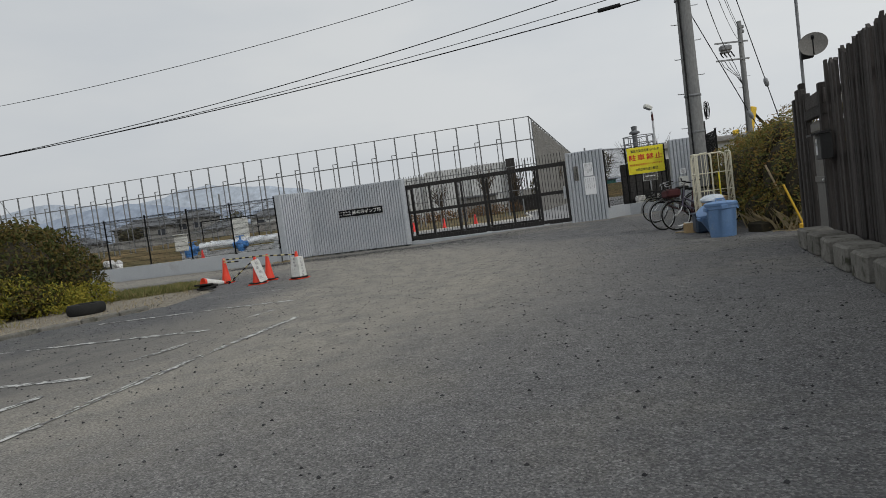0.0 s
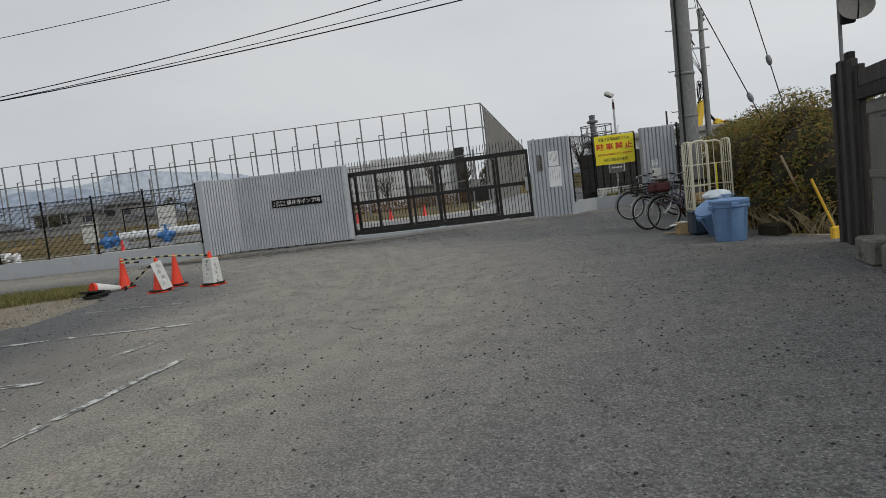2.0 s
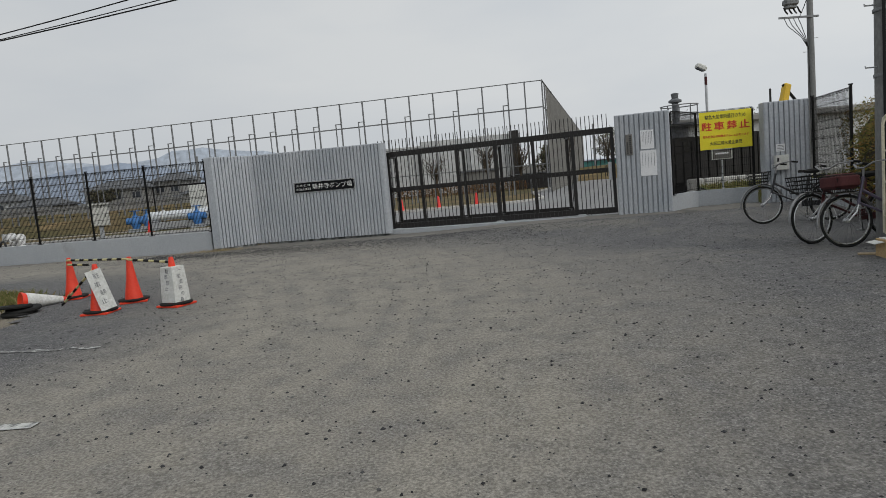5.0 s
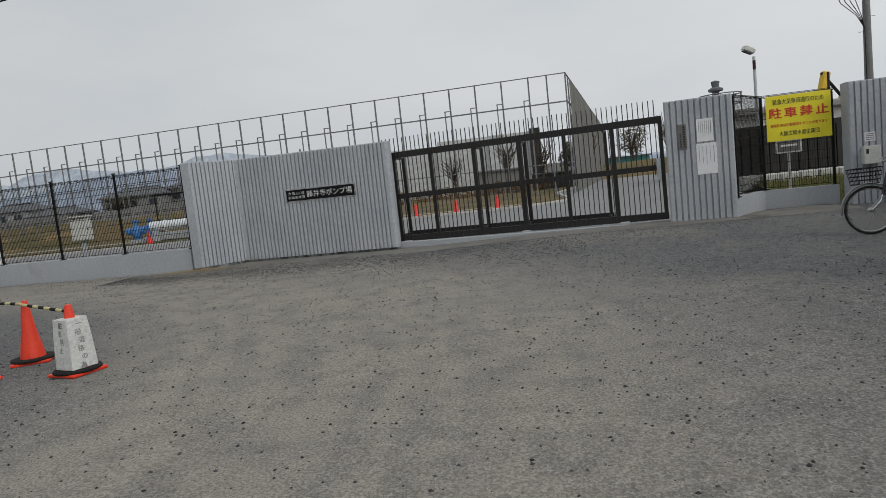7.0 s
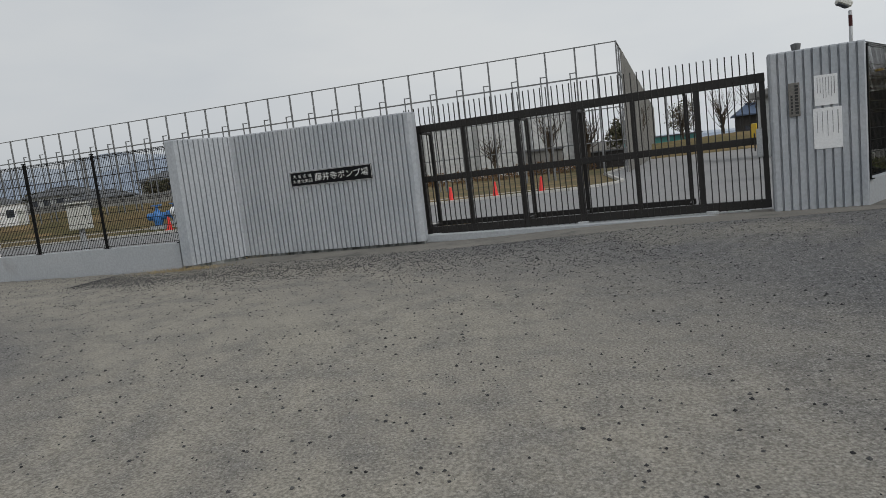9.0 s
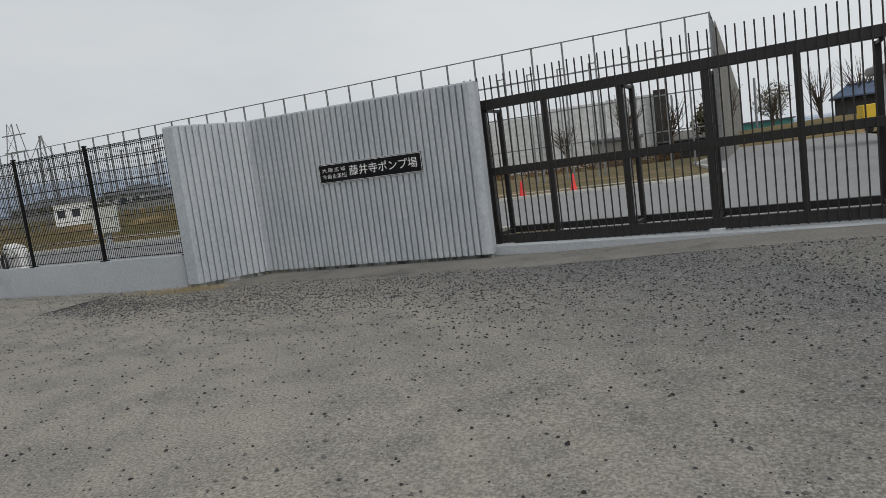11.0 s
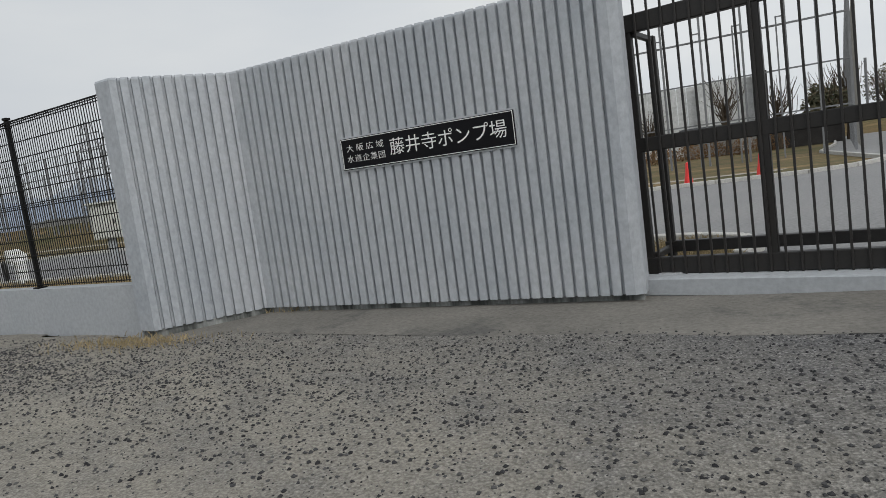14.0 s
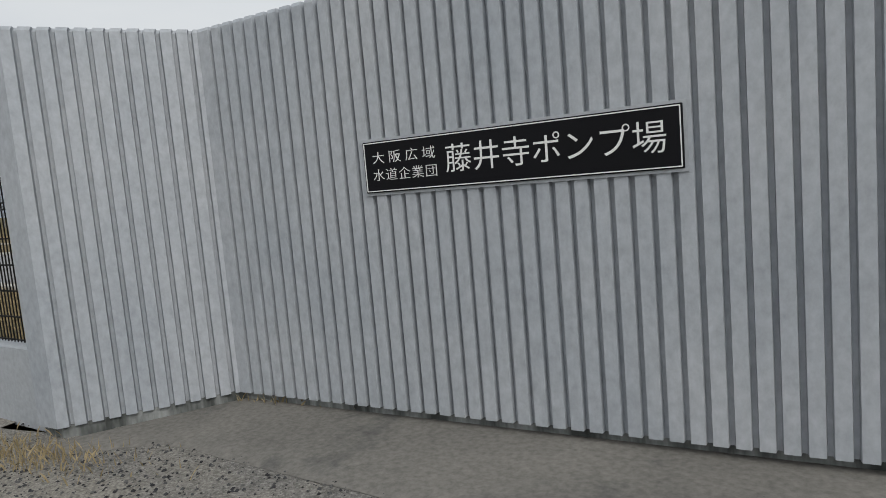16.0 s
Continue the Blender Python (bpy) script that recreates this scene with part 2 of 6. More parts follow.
BLOCK = material("mossy_concrete_block", (0.12, 0.115, 0.1), (0.22, 0.21, 0.19), 0.95, coarse=6, fine=40, bump=0.6, wear=(0.06, 0.06, 0.045), wear_scale=5, wear_at=0.55, rand=0.15)
BLUE = material("blue_bin_plastic", (0.115, 0.215, 0.40), (0.15, 0.26, 0.45), 0.5, coarse=3, fine=60, bump=0.06, wear=(0.2, 0.29, 0.42), wear_scale=6, wear_at=0.6)
NAVY = material("dark_blue_bin_plastic", (0.02, 0.035, 0.06), (0.035, 0.055, 0.085), 0.5, coarse=3, bump=0.06)
FILM = material("clear_plastic_bag", (0.45, 0.5, 0.55), (0.6, 0.64, 0.68), 0.2, coarse=6, fine=25, bump=0.4)
CREAM = material("cream_cage_enamel", (0.62, 0.58, 0.44), (0.7, 0.66, 0.52), 0.45, coarse=5, bump=0.05, wear=(0.4, 0.3, 0.2), wear_scale=9, wear_at=0.68)
CARD = material("cardboard", (0.42, 0.29, 0.15), (0.5, 0.36, 0.2), 0.85, coarse=4, fine=40, bump=0.1)
CHROME = material("bike_chrome", (0.5, 0.5, 0.5), (0.65, 0.65, 0.65), 0.28, 0.9, bump=0.02)
BIKE_STEEL = material("dull_bike_steel", (0.2, 0.2, 0.2), (0.32, 0.32, 0.32), 0.4, 0.8, bump=0.02)
BIKE_A = material("black_bike_enamel", (0.015, 0.015, 0.017), (0.03, 0.03, 0.033), 0.3, bump=0.02)
BIKE_B = material("maroon_bike_enamel", (0.05, 0.012, 0.014), (0.08, 0.02, 0.02), 0.3, bump=0.02)
BIKE_C = material("violet_grey_bike_enamel", (0.1, 0.09, 0.13), (0.16, 0.14, 0.2), 0.35, 0.3, bump=0.02)
MAROON = material("maroon_vinyl_basket_cover", (0.06, 0.02, 0.022), (0.09, 0.03, 0.03), 0.6, bump=0.1)
HEDGE = material("hedge_leaves", (0.045, 0.06, 0.018), (0.13, 0.085, 0.025), 0.7, coarse=0.7, fine=12, bump=0, spread=0.25,
                 island=((0.024, 0.036, 0.012), (0.075, 0.095, 0.022), (0.2, 0.155, 0.028), (0.2, 0.1, 0.026), (0.09, 0.105, 0.028)))
BUSH = material("yellowing_bush_leaves", (0.05, 0.062, 0.015), (0.1, 0.085, 0.022), 0.7, coarse=0.9, fine=12, bump=0, spread=0.25,
                island=((0.022, 0.034, 0.01), (0.045, 0.055, 0.016), (0.11, 0.082, 0.02), (0.095, 0.056, 0.024), (0.04, 0.055, 0.015)))
FLOWER = material("yellow_weed_leaves", (0.12, 0.13, 0.02), (0.26, 0.21, 0.03), 0.7, coarse=1.2, bump=0, island=((0.06, 0.09, 0.015), (0.28, 0.22, 0.03), (0.12, 0.13, 0.02)))
TWIG = material("brown_twigs", (0.055, 0.042, 0.03), (0.1, 0.08, 0.06), 0.9, bump=0.1)
# dark soil and planter; in the shrub cores it is shade put into colour
SHADE_SOIL = material("soil_and_inner_shade", (0.03, 0.027, 0.018), (0.06, 0.05, 0.034), 0.95, bump=0.4)
GRASS = material("grass_blades", (0.09, 0.12, 0.035), (0.2, 0.17, 0.075), 0.8, coarse=1, bump=0, island=((0.06, 0.085, 0.02), (0.15, 0.15, 0.05), (0.3, 0.24, 0.12)))
STRAW = material("dry_straw", (0.28, 0.22, 0.12), (0.36, 0.29, 0.17), 0.85, bump=0, island=((0.2, 0.16, 0.09), (0.4, 0.32, 0.19)))
PEBBLE = material("crushed_stone", (0.04, 0.04, 0.042), (0.08, 0.078, 0.075), 0.9, coarse=4, bump=0.2, island=((0.018, 0.018, 0.02), (0.038, 0.038, 0.041), (0.07, 0.07, 0.073), (0.15, 0.147, 0.14)))
BLUEPIPE = material("blue_valve_paint", (0.04, 0.16, 0.42), (0.06, 0.2, 0.48), 0.45, bump=0.03)
PIPE = material("white_pipe_jacket", (0.62, 0.65, 0.68), (0.72, 0.74, 0.76), 0.5, coarse=3, bump=0.05)
CABINET = material("beige_cabinet_paint", (0.52, 0.52, 0.48), (0.6, 0.6, 0.56), 0.5, bump=0.03)
KERB = material("precast_kerb", (0.4, 0.39, 0.37), (0.5, 0.49, 0.46), 0.85, coarse=2, bump=0.15)
FARWALL = material("far_plaster", (0.2, 0.195, 0.185), (0.32, 0.315, 0.3), 0.85, coarse=0.4, fine=4, bump=0)
FARROOF = material("far_roof_tiles", (0.11, 0.115, 0.125), (0.16, 0.165, 0.17), 0.8, coarse=0.6, fine=4, bump=0)
SHED = material("pale_hoarding_panels", (0.46, 0.47, 0.465), (0.53, 0.535, 0.53), 0.8, coarse=0.2, fine=3, bump=0)
NETCLOTH = material("beige_side_hoarding", (0.2, 0.195, 0.18), (0.28, 0.27, 0.25), 0.85, coarse=0.4, bump=0)
DARKBLDG = material("dark_slat_cladding", (0.03, 0.028, 0.027), (0.05, 0.047, 0.045), 0.8, bump=0)
GREENBLDG = material("teal_sheet_cladding", (0.08, 0.25, 0.23), (0.11, 0.3, 0.27), 0.7, bump=0)
BLUEROOF = material("slate_blue_sheet_roof", (0.07, 0.1, 0.16), (0.1, 0.13, 0.19), 0.7, bump=0)
DARKGLASS = material("dark_window_glass", (0.03, 0.035, 0.045), (0.05, 0.055, 0.065), 0.12, bump=0)
CARWHITE = material("white_car_paint", (0.7, 0.7, 0.71), (0.76, 0.76, 0.76), 0.25, bump=0)
EXCAV = material("yellow_machine_paint", (0.6, 0.38, 0.02), (0.68, 0.45, 0.03), 0.5, bump=0.03)
# distance haze is mixed into these two colours; the air itself is clear
MOUNT_NEAR = material("haze_tinted_hills", (0.25, 0.295, 0.365), (0.28, 0.32, 0.385), 1.0, coarse=0.004, fine=0.05, bump=0)
MOUNT_FAR = material("haze_tinted_mountains", (0.37, 0.41, 0.47), (0.4, 0.44, 0.49), 1.0, coarse=0.003, fine=0.05, bump=0)
FARTREE = material("far_tree_leaves", (0.06, 0.07, 0.045), (0.1, 0.09, 0.06), 0.8, coarse=0.5, bump=0, island=((0.05, 0.06, 0.035), (0.1, 0.095, 0.06), (0.12, 0.09, 0.055)))
SCRUB = material("russet_dry_scrub", (0.12, 0.06, 0.03), (0.17, 0.1, 0.05), 0.85, coarse=0.7, bump=0, island=((0.09, 0.045, 0.022), (0.2, 0.11, 0.05), (0.13, 0.1, 0.055)))
CABLE = material("black_cable", (0.012, 0.012, 0.013), (0.02, 0.02, 0.02), 0.6, bump=0)
BROOM_Y = material("yellow_broom_handle", (0.62, 0.36, 0.02), (0.7, 0.42, 0.03), 0.5, bump=0.03)
STICK = material("bare_timber", (0.36, 0.28, 0.18), (0.45, 0.36, 0.24), 0.85, bump=0.1)


# ---- mesh building ----
class Builder:
    """Collects vertices and faces of one mesh."""

    def __init__(self):
        self.v, self.f = [], []

    def add(self, verts, faces):
        k = len(self.v)
        self.v.extend(tuple(p) for p in verts)
        self.f.extend(tuple(k + i for i in q) for q in faces)
        return self

    def box(self, c, s, rz=0.0, chamfer=0.0, m=None):
        """A box of full size s round c, turned by rz degrees, with chamfered upright and level edges."""
        hx, hy, hz = s[0] / 2, s[1] / 2, s[2] / 2
        h = min(chamfer, hx * 0.45, hy * 0.45, hz * 0.45)
        rings = [(-hz, h), (-hz + h, 0), (hz - h, 0), (hz, h)] if h > 0 else [(-hz, 0), (hz, 0)]
        verts, n = [], 8 if h > 0 else 4
        for z, inset in rings:
            x, y = hx - inset, hy - inset
            if h > 0:
                verts += [(x, y - h, z), (x - h, y, z), (-x + h, y, z), (-x, y - h, z), (-x, -y + h, z), (-x + h, -y, z), (x - h, -y, z), (x, -y + h, z)]
            else:
                verts += [(x, y, z), (-x, y, z), (-x, -y, z), (x, -y, z)]
        faces = [tuple(range(n - 1, -1, -1)), tuple(range(len(verts) - n, len(verts)))]
        for r in range(len(rings) - 1):
            for i in range(n):
                j = (i + 1) % n
                faces.append((r * n + i, r * n + j, r * n + n + j, r * n + n + i))
        mm = (m or Matrix.Identity(4)) @ pose(*c, 0, 0, rz)
        return self.add([mm @ Vector(p) for p in verts], faces)

    def tube(self, pts, r, seg=8, closed=False, r_end=None):
        """A round bar along points."""
        pts = [Vector(p) for p in pts]
        n, k = len(pts), len(self.v)
        prev = None
        for i, p in enumerate(pts):
            a = pts[(i - 1) % n] if (closed or i) else p
            b = pts[(i + 1) % n] if (closed or i < n - 1) else p
            d = (b - a).normalized()
            if prev is None:
                u = d.orthogonal().normalized()
            else:
                u = (prev - d * prev.dot(d)).normalized()
            prev = u
            w = d.cross(u)
            rad = r if r_end is None else r + (r_end - r) * i / max(n - 1, 1)
            for s in range(seg):
                t = 2 * math.pi * s / seg
                self.v.append(tuple(p + u * (rad * math.cos(t)) + w * (rad * math.sin(t))))
        for i in range(n if closed else n - 1):
            a, b = k + i * seg, k + ((i + 1) % n) * seg
            for s in range(seg):
                t = (s + 1) % seg
                self.f.append((a + s, a + t, b + t, b + s))
        if not closed:
            self.f.append(tuple(k + s for s in range(seg - 1, -1, -1)))
            self.f.append(tuple(k + (n - 1) * seg + s for s in range(seg)))
        return self

    def lathe(self, profile, c=(0, 0, 0), seg=24, wob=None, m=None):
        """A turned shape: profile of (radius, height) upwards."""
        k = len(self.v)
        mm = (m or Matrix.Identity(4)) @ Matrix.Translation(c)
        for r, z in profile:
            for s in range(seg):
                t = 2 * math.pi * s / seg
                q = r * (wob(s, z) if wob else 1)
                self.v.append(tuple(mm @ Vector((q * math.cos(t), q * math.sin(t), z))))
        for i in range(len(profile) - 1):
            for s in range(seg):
                t = (s + 1) % seg
                self.f.append((k + i * seg + s, k + i * seg + t, k + (i + 1) * seg + t, k + (i + 1) * seg + s))
        self.f.append(tuple(k + s for s in range(seg - 1, -1, -1)))
        top = k + (len(profile) - 1) * seg
        self.f.append(tuple(top + s for s in range(seg)))
        return self

    def prism(self, poly, z0, z1):
        """An upright prism over a counter-clockwise plan."""
        n = len(poly)
        verts = [(x, y, z0) for x, y in poly] + [(x, y, z1) for x, y in poly]
        faces = [tuple(range(n - 1, -1, -1)), tuple(range(n, 2 * n))] + [(i, (i + 1) % n, n + (i + 1) % n, n + i) for i in range(n)]
        return self.add(verts, faces)

    def mesh(self, name, mat, smooth=False):
        me = bpy.data.meshes.new(name)
        me.from_pydata(self.v, [], self.f)
        me.materials.append(mat)
        if smooth:
            me.shade_smooth()
            me.set_sharp_from_angle(angle=radians(40))
        me.update()
        return me


def part(name, b, mat, parent, label="", smooth=False, m=None):
    ob = new(name, b.mesh(name, mat, smooth) if isinstance(b, Builder) else b)
    ob.parent = parent
    if m is not None:
        ob.matrix_basis = m
    return tagged(ob, label)


def thing(name, m, label, category, group="", kind=""):
    ob = new(name)
    ob.empty_display_size = 0.1
    ob.matrix_basis = Matrix.Scale(SITE, 4) @ m
    return tagged(ob, label, category, group, kind)


def solid(name, b, mat, label, category, group="", kind="", smooth=False, m=None):
    ob = new(name, b.mesh(name, mat, smooth))
    ob.matrix_basis = Matrix.Scale(SITE, 4) @ (m or Matrix.Identity(4))
    return tagged(ob, label, category, group, kind)


def lettering(name, text, size, mat, parent, m, align="CENTER", bold=0.0, label="", spacing=1.0, width=0.0):
    """Flat raised letters in the built-in font, as a mesh; width scales the line to that length."""
    cu = bpy.data.curves.new(name, "FONT")
    cu.body, cu.size, cu.align_x, cu.align_y = text, size, align, "CENTER"
    cu.extrude, cu.offset, cu.space_character, cu.resolution_u = 0.002, bold, spacing, 3
    tmp = new(name, cu)
    bpy.context.view_layer.update()
    me = bpy.data.meshes.new_from_object(tmp.evaluated_get(bpy.context.evaluated_depsgraph_get()))
    bpy.data.objects.remove(tmp)
    me.name = name
    me.materials.clear()
    me.materials.append(mat)
    if width and len(me.vertices):
        xs = [v.co.x for v in me.vertices]
        mid, k = (max(xs) + min(xs)) / 2, width / max(max(xs) - min(xs), 0.001)
        for v in me.vertices:
            v.co.x = (v.co.x - mid) * k
    return part(name, me, mat, parent, label, m=m)


def lerp(a, b, t):
    return a + (b - a) * t


def step(x, a, b):
    t = min(max((x - a) / (b - a), 0), 1)
    return t * t * (3 - 2 * t)


def rise(x, y):
    """The yard climbs a hand's breadth or two towards the gate."""
    return 0.13 * step(x, -1.5, 4.5) * step(y, 22.5, 26.0) - 0.05 * step(x, -4.0, 2.0) * (1 - step(y, 15.5, 23.0)) - 0.03 * step(y, 25.0, 27.3) * (1 - step(x, -1.0, 2.5))


def placed(x, y, turn=0.0, z=None):
    """A true-size pose on the yard, for copies."""
    return Matrix.Scale(SITE, 4) @ pose(x, y, rise(x, y) if z is None else z, 0, 0, turn) @ Matrix.Scale(1 / SITE, 4)


def frame_on(p, q, z=0.0):
    """A frame whose x runs from p to q on plan and whose z is up; its -y side faces the yard."""
    d = (Vector(q) - Vector(p)).normalized()
    return Matrix(((d.x, -d.y, 0, p[0]), (d.y, d.x, 0, p[1]), (0, 0, 1, z), (0, 0, 0, 1)))


# ---- plan ----
WALL_H = 2.81
A0, A1, B0, C1, C0 = (-6.70, 27.68), (-6.47, 27.65), (-5.62, 28.55), (-1.38, 28.05), (-1.29, 28.09)
GATE0, GATE1 = (-1.55, 28.62), (5.3, 26.78)
P1L, P1R = (5.25, 26.47), (6.62, 26.11)
P2L, P2R = (9.28, 26.60), (10.42, 26.45)


# ---- ground ----
def ground_sheet():
    def axis(lo, hi, stp, far):
        xs = [lo + i * stp for i in range(int((hi - lo) / stp) + 1)]
        out, d, k = [], stp, 0
        a, b = lo, hi
        while b < far:
            d *= 1.6
            a, b = a - d, b + d
            out.append((a, b))
        return [p[0] for p in reversed(out)] + xs + [p[1] for p in out]

    xs, ys = axis(-24, 24, 2.0, 3000), axis(-20, 60, 2.0, 3000)
    b = Builder()
    n = len(xs)
    b.v = [(x, y, -0.25) for y in ys for x in xs]
    b.f = [(j * n + i, j * n + i + 1, (j + 1) * n + i + 1, (j + 1) * n + i) for j in range(len(ys) - 1) for i in range(n - 1)]
    return solid("ground", b, FIELD, "flat dry grass land reaching to the hills", "ground", kind="structure")


ground_sheet()


def sheet(name, x0, x1, y0, y1, stp, z, mat, label, category, keep=None, edge=0.0):
    """A paved sheet on the yard's slope; keep(x, y) trims it."""
    b, idx = Builder(), {}
    nx, ny = int(round((x1 - x0) / stp)), int(round((y1 - y0) / stp))

    def vert(i, j):
        if (i, j) not in idx:
            x, y = x0 + i * stp, y0 + j * stp
            idx[i, j] = len(b.v)
            b.v.append((x, y, z + rise(x, y) + 0.012 * noise.noise((x * 0.3, y * 0.3, 0))))
        return idx[i, j]

    for i in range(nx):
        for j in range(ny):
            x, y = x0 + (i + 0.5) * stp, y0 + (j + 0.5) * stp
            if keep is None or keep(x, y):
                b.f.append((vert(i, j), vert(i + 1, j), vert(i + 1, j + 1), vert(i, j + 1)))
    return solid(name, b, mat, label, category, kind="structure", smooth=True)


def front_line(x):
    """The line of the site's front on plan."""
    pts = [(-40, 33.3), A1, B0, C0, P1L, P1R, (7.75, 27.4), (9.1, 27.2), P2L, P2R, (14, 25.0)]
    for (xa, ya), (xb, yb) in zip(pts, pts[1:]):
        if xa <= x <= xb:
            return lerp(ya, yb, (x - xa) / (xb - xa))
    return 28.0


def verge_edge(y):
    """The yard's left edge against the verge."""
    return -7.0 + 1.7 * step(y, 11.5, 15.0) - 2.6 * step(y, 17.0, 20.5) - 9 * step(y, 19.5, 21.5) - 25 * step(y, 20.5, 22.5)


sheet("asphalt_yard", -40, 11, -14, 34, 0.25, 0.0, ASPHALT, "worn grey asphalt yard with dusty gravelly tracks", "road",
      keep=lambda x, y: y < front_line(x) + 0.1 and x > verge_edge(y) - 0.15 * noise.noise((y, 3, 0)))
sheet("dirt_verge", -26, -4.5, 8, 23, 0.25, -0.022, DIRT, "bare brown dirt verge with loose grit", "ground",
      keep=lambda x, y: x < verge_edge(y) + 0.6)


def apron():
    """Concrete strip along the wall and the gate."""
    outer = [(-6.4, 27.35), (-5.6, 27.75), (-3.0, 27.25), (-1.2, 27.0), (2.2, 26.35), (5.2, 25.75), (7.2, 25.6), (9.0, 25.6)]
    inner = [(-6.4, 27.62), (-5.6, 28.6), (-3.0, 28.4), (-1.2, 28.9), (2.2, 28.0), (5.2, 27.0), (7.2, 26.9), (9.0, 27.3)]
    b, n = Builder(), 56
    for row in range(3):
        for i in range(n + 1):
            f = i / n * (len(outer) - 1)
            k = min(int(f), len(outer) - 2)
            o = Vector(outer[k]).lerp(Vector(outer[k + 1]), f - k)
            q = Vector(inner[k]).lerp(Vector(inner[k + 1]), f - k)
            p = o.lerp(q, (0, 0.12, 1)[row])
            p.y += 0.03 * noise.noise((p.x * 3, row * 5, 0)) * (row == 0)
            b.v.append((p.x, p.y, rise(p.x, p.y) + (0.004, 0.018, 0.022)[row]))
    for row in range(2):
        for i in range(n):
            a = row * (n + 1) + i
            b.f.append((a, a + 1, a + n + 2, a + n + 1))
    solid("concrete_apron", b, CONCRETE, "stained grey concrete strip along the wall foot", "pavement", kind="structure", smooth=True)
    rail = thing("gate_rail", Matrix.Identity(4), "pale concrete sill with a steel gate rail", "rail", kind="structure")
    m = frame_on(GATE0, GATE1)
    part("sill", Builder().box((3.3, -0.02, 0.07), (6.9, 0.5, 0.16), chamfer=0.01, m=m), PALE_CONC, rail)
    part("steel_track", Builder().box((3.3, 0.0, 0.16), (6.9, 0.05, 0.03), m=m), GALV, rail)


apron()

# worn parking lines
for xa, ya, xb, yb, wd in ((-4.7, 15.3, -2.9, 15.2, 0.1), (-5.6, 12.65, -1.95, 12.8, 0.12), (-6.7, 10.3, -2.45, 10.2, 0.13), (-6.9, 7.75, -2.72, 7.7, 0.13),
                           (-7.0, 5.3, -3.1, 5.3, 0.12), (-2.97, 6.4, -2.76, 7.05, 0.11), (-2.64, 8.42, -2.28, 9.4, 0.11), (-2.25, 11.0, -1.93, 11.8, 0.1),
                           (-2.4, 4.1, -1.86, 7.4, 0.12), (-1.86, 7.4, -1.62, 8.8, 0.1), (-1.6, 8.9, -1.26, 10.6, 0.09)):
    d = Vector((xb - xa, yb - ya))
    ln = d.length
    b, nseg = Builder(), max(int(ln / 0.06), 2)
    m = frame_on((xa, ya), (xb, yb))
    rows_ = 4
    for i in range(nseg + 1):
        u = ln * i / nseg
        for k in range(rows_ + 1):
            jit = 0.012 * noise.noise((u * 7, xa * 7 + k, ya)) if k in (0, rows_) else 0
            p = m @ Vector((u, -wd / 2 + wd * k / rows_ + jit, 0))
            b.v.append((p.x, p.y, 0.008 + 0.012 * noise.noise((p.x * 0.3, p.y * 0.3, 0)) + rise(p.x, p.y)))
    n1 = rows_ + 1
    b.f = [(i * n1 + k, (i + 1) * n1 + k, (i + 1) * n1 + k + 1, i * n1 + k + 1) for i in range(nseg) for k in range(rows_)
           if noise.noise((i * 0.23 + xa * 3, k * 0.9 + ya * 5, 2)) + 0.5 * noise.noise((i * 0.05, xa, ya)) < 0.1]
    solid("parking_line", b, LINEPAINT, "worn white painted parking line on asphalt", "road marking", "parking lines", kind="structure")


# ---- ribbed wall, pillars ----
def ribbed(points, pitch, margin, depth=0.042, gw=0.036, back=0.24):
    """Plan outline of a panel along points with grooves between the margins at both ends."""
    front = []
    for s in range(len(points) - 1):
        p, q = Vector(points[s]), Vector(points[s + 1])
        d = (q - p)
        ln = d.length
        d.normalize()
        inward = Vector((-d.y, d.x))
        front.append(p)
        m0, m1 = margin[s]
        if m0 >= 0:
            n = max(int(round((ln - m0 - m1) / pitch)), 1)
            for i in range(n + 1):
                u = m0 + (ln - m0 - m1) * i / n
                for off, dep in ((-gw / 2, 0), (-gw / 2 + 0.006, depth), (gw / 2 - 0.006, depth), (gw / 2, 0)):
                    front.append(p + d * (u + off) + inward * dep)
    front.append(Vector(points[-1]))
    return front


def ribbed_wall(points, margin, back, z0, z1, pitch=0.11):
    f = ribbed(points, pitch, margin)
    b, n = Builder(), len(f)
    rim = 0.025
    zs = (z0, z1 - rim, z1)
    for k, z in enumerate(zs):
        for p in f:
            b.v.append((p.x, p.y + (0.015 if k == 2 else 0), z))
    for k in range(2):
        for i in range(n - 1):
            b.f.append((k * n + i, k * n + i + 1, (k + 1) * n + i + 1, (k + 1) * n + i))
    bk = [Vector(p) for p in back]
    o = len(b.v)
    for z in (z0, z1):
        b.v += [(p.x, p.y, z) for p in bk]
    nb = len(bk)
    for i in range(nb - 1):
        b.f.append((o + i + 1, o + i, o + nb + i, o + nb + i + 1))
    b.f += [(0, n, 2 * n, o + nb, o), (o + nb - 1, o + 2 * nb - 1, 3 * n - 1, 2 * n - 1, n - 1)]
    top_f = [2 * n + i for i in range(n)]
    b.f.append(tuple(top_f + [o + nb + i for i in range(nb - 1, -1, -1)]))
    return b


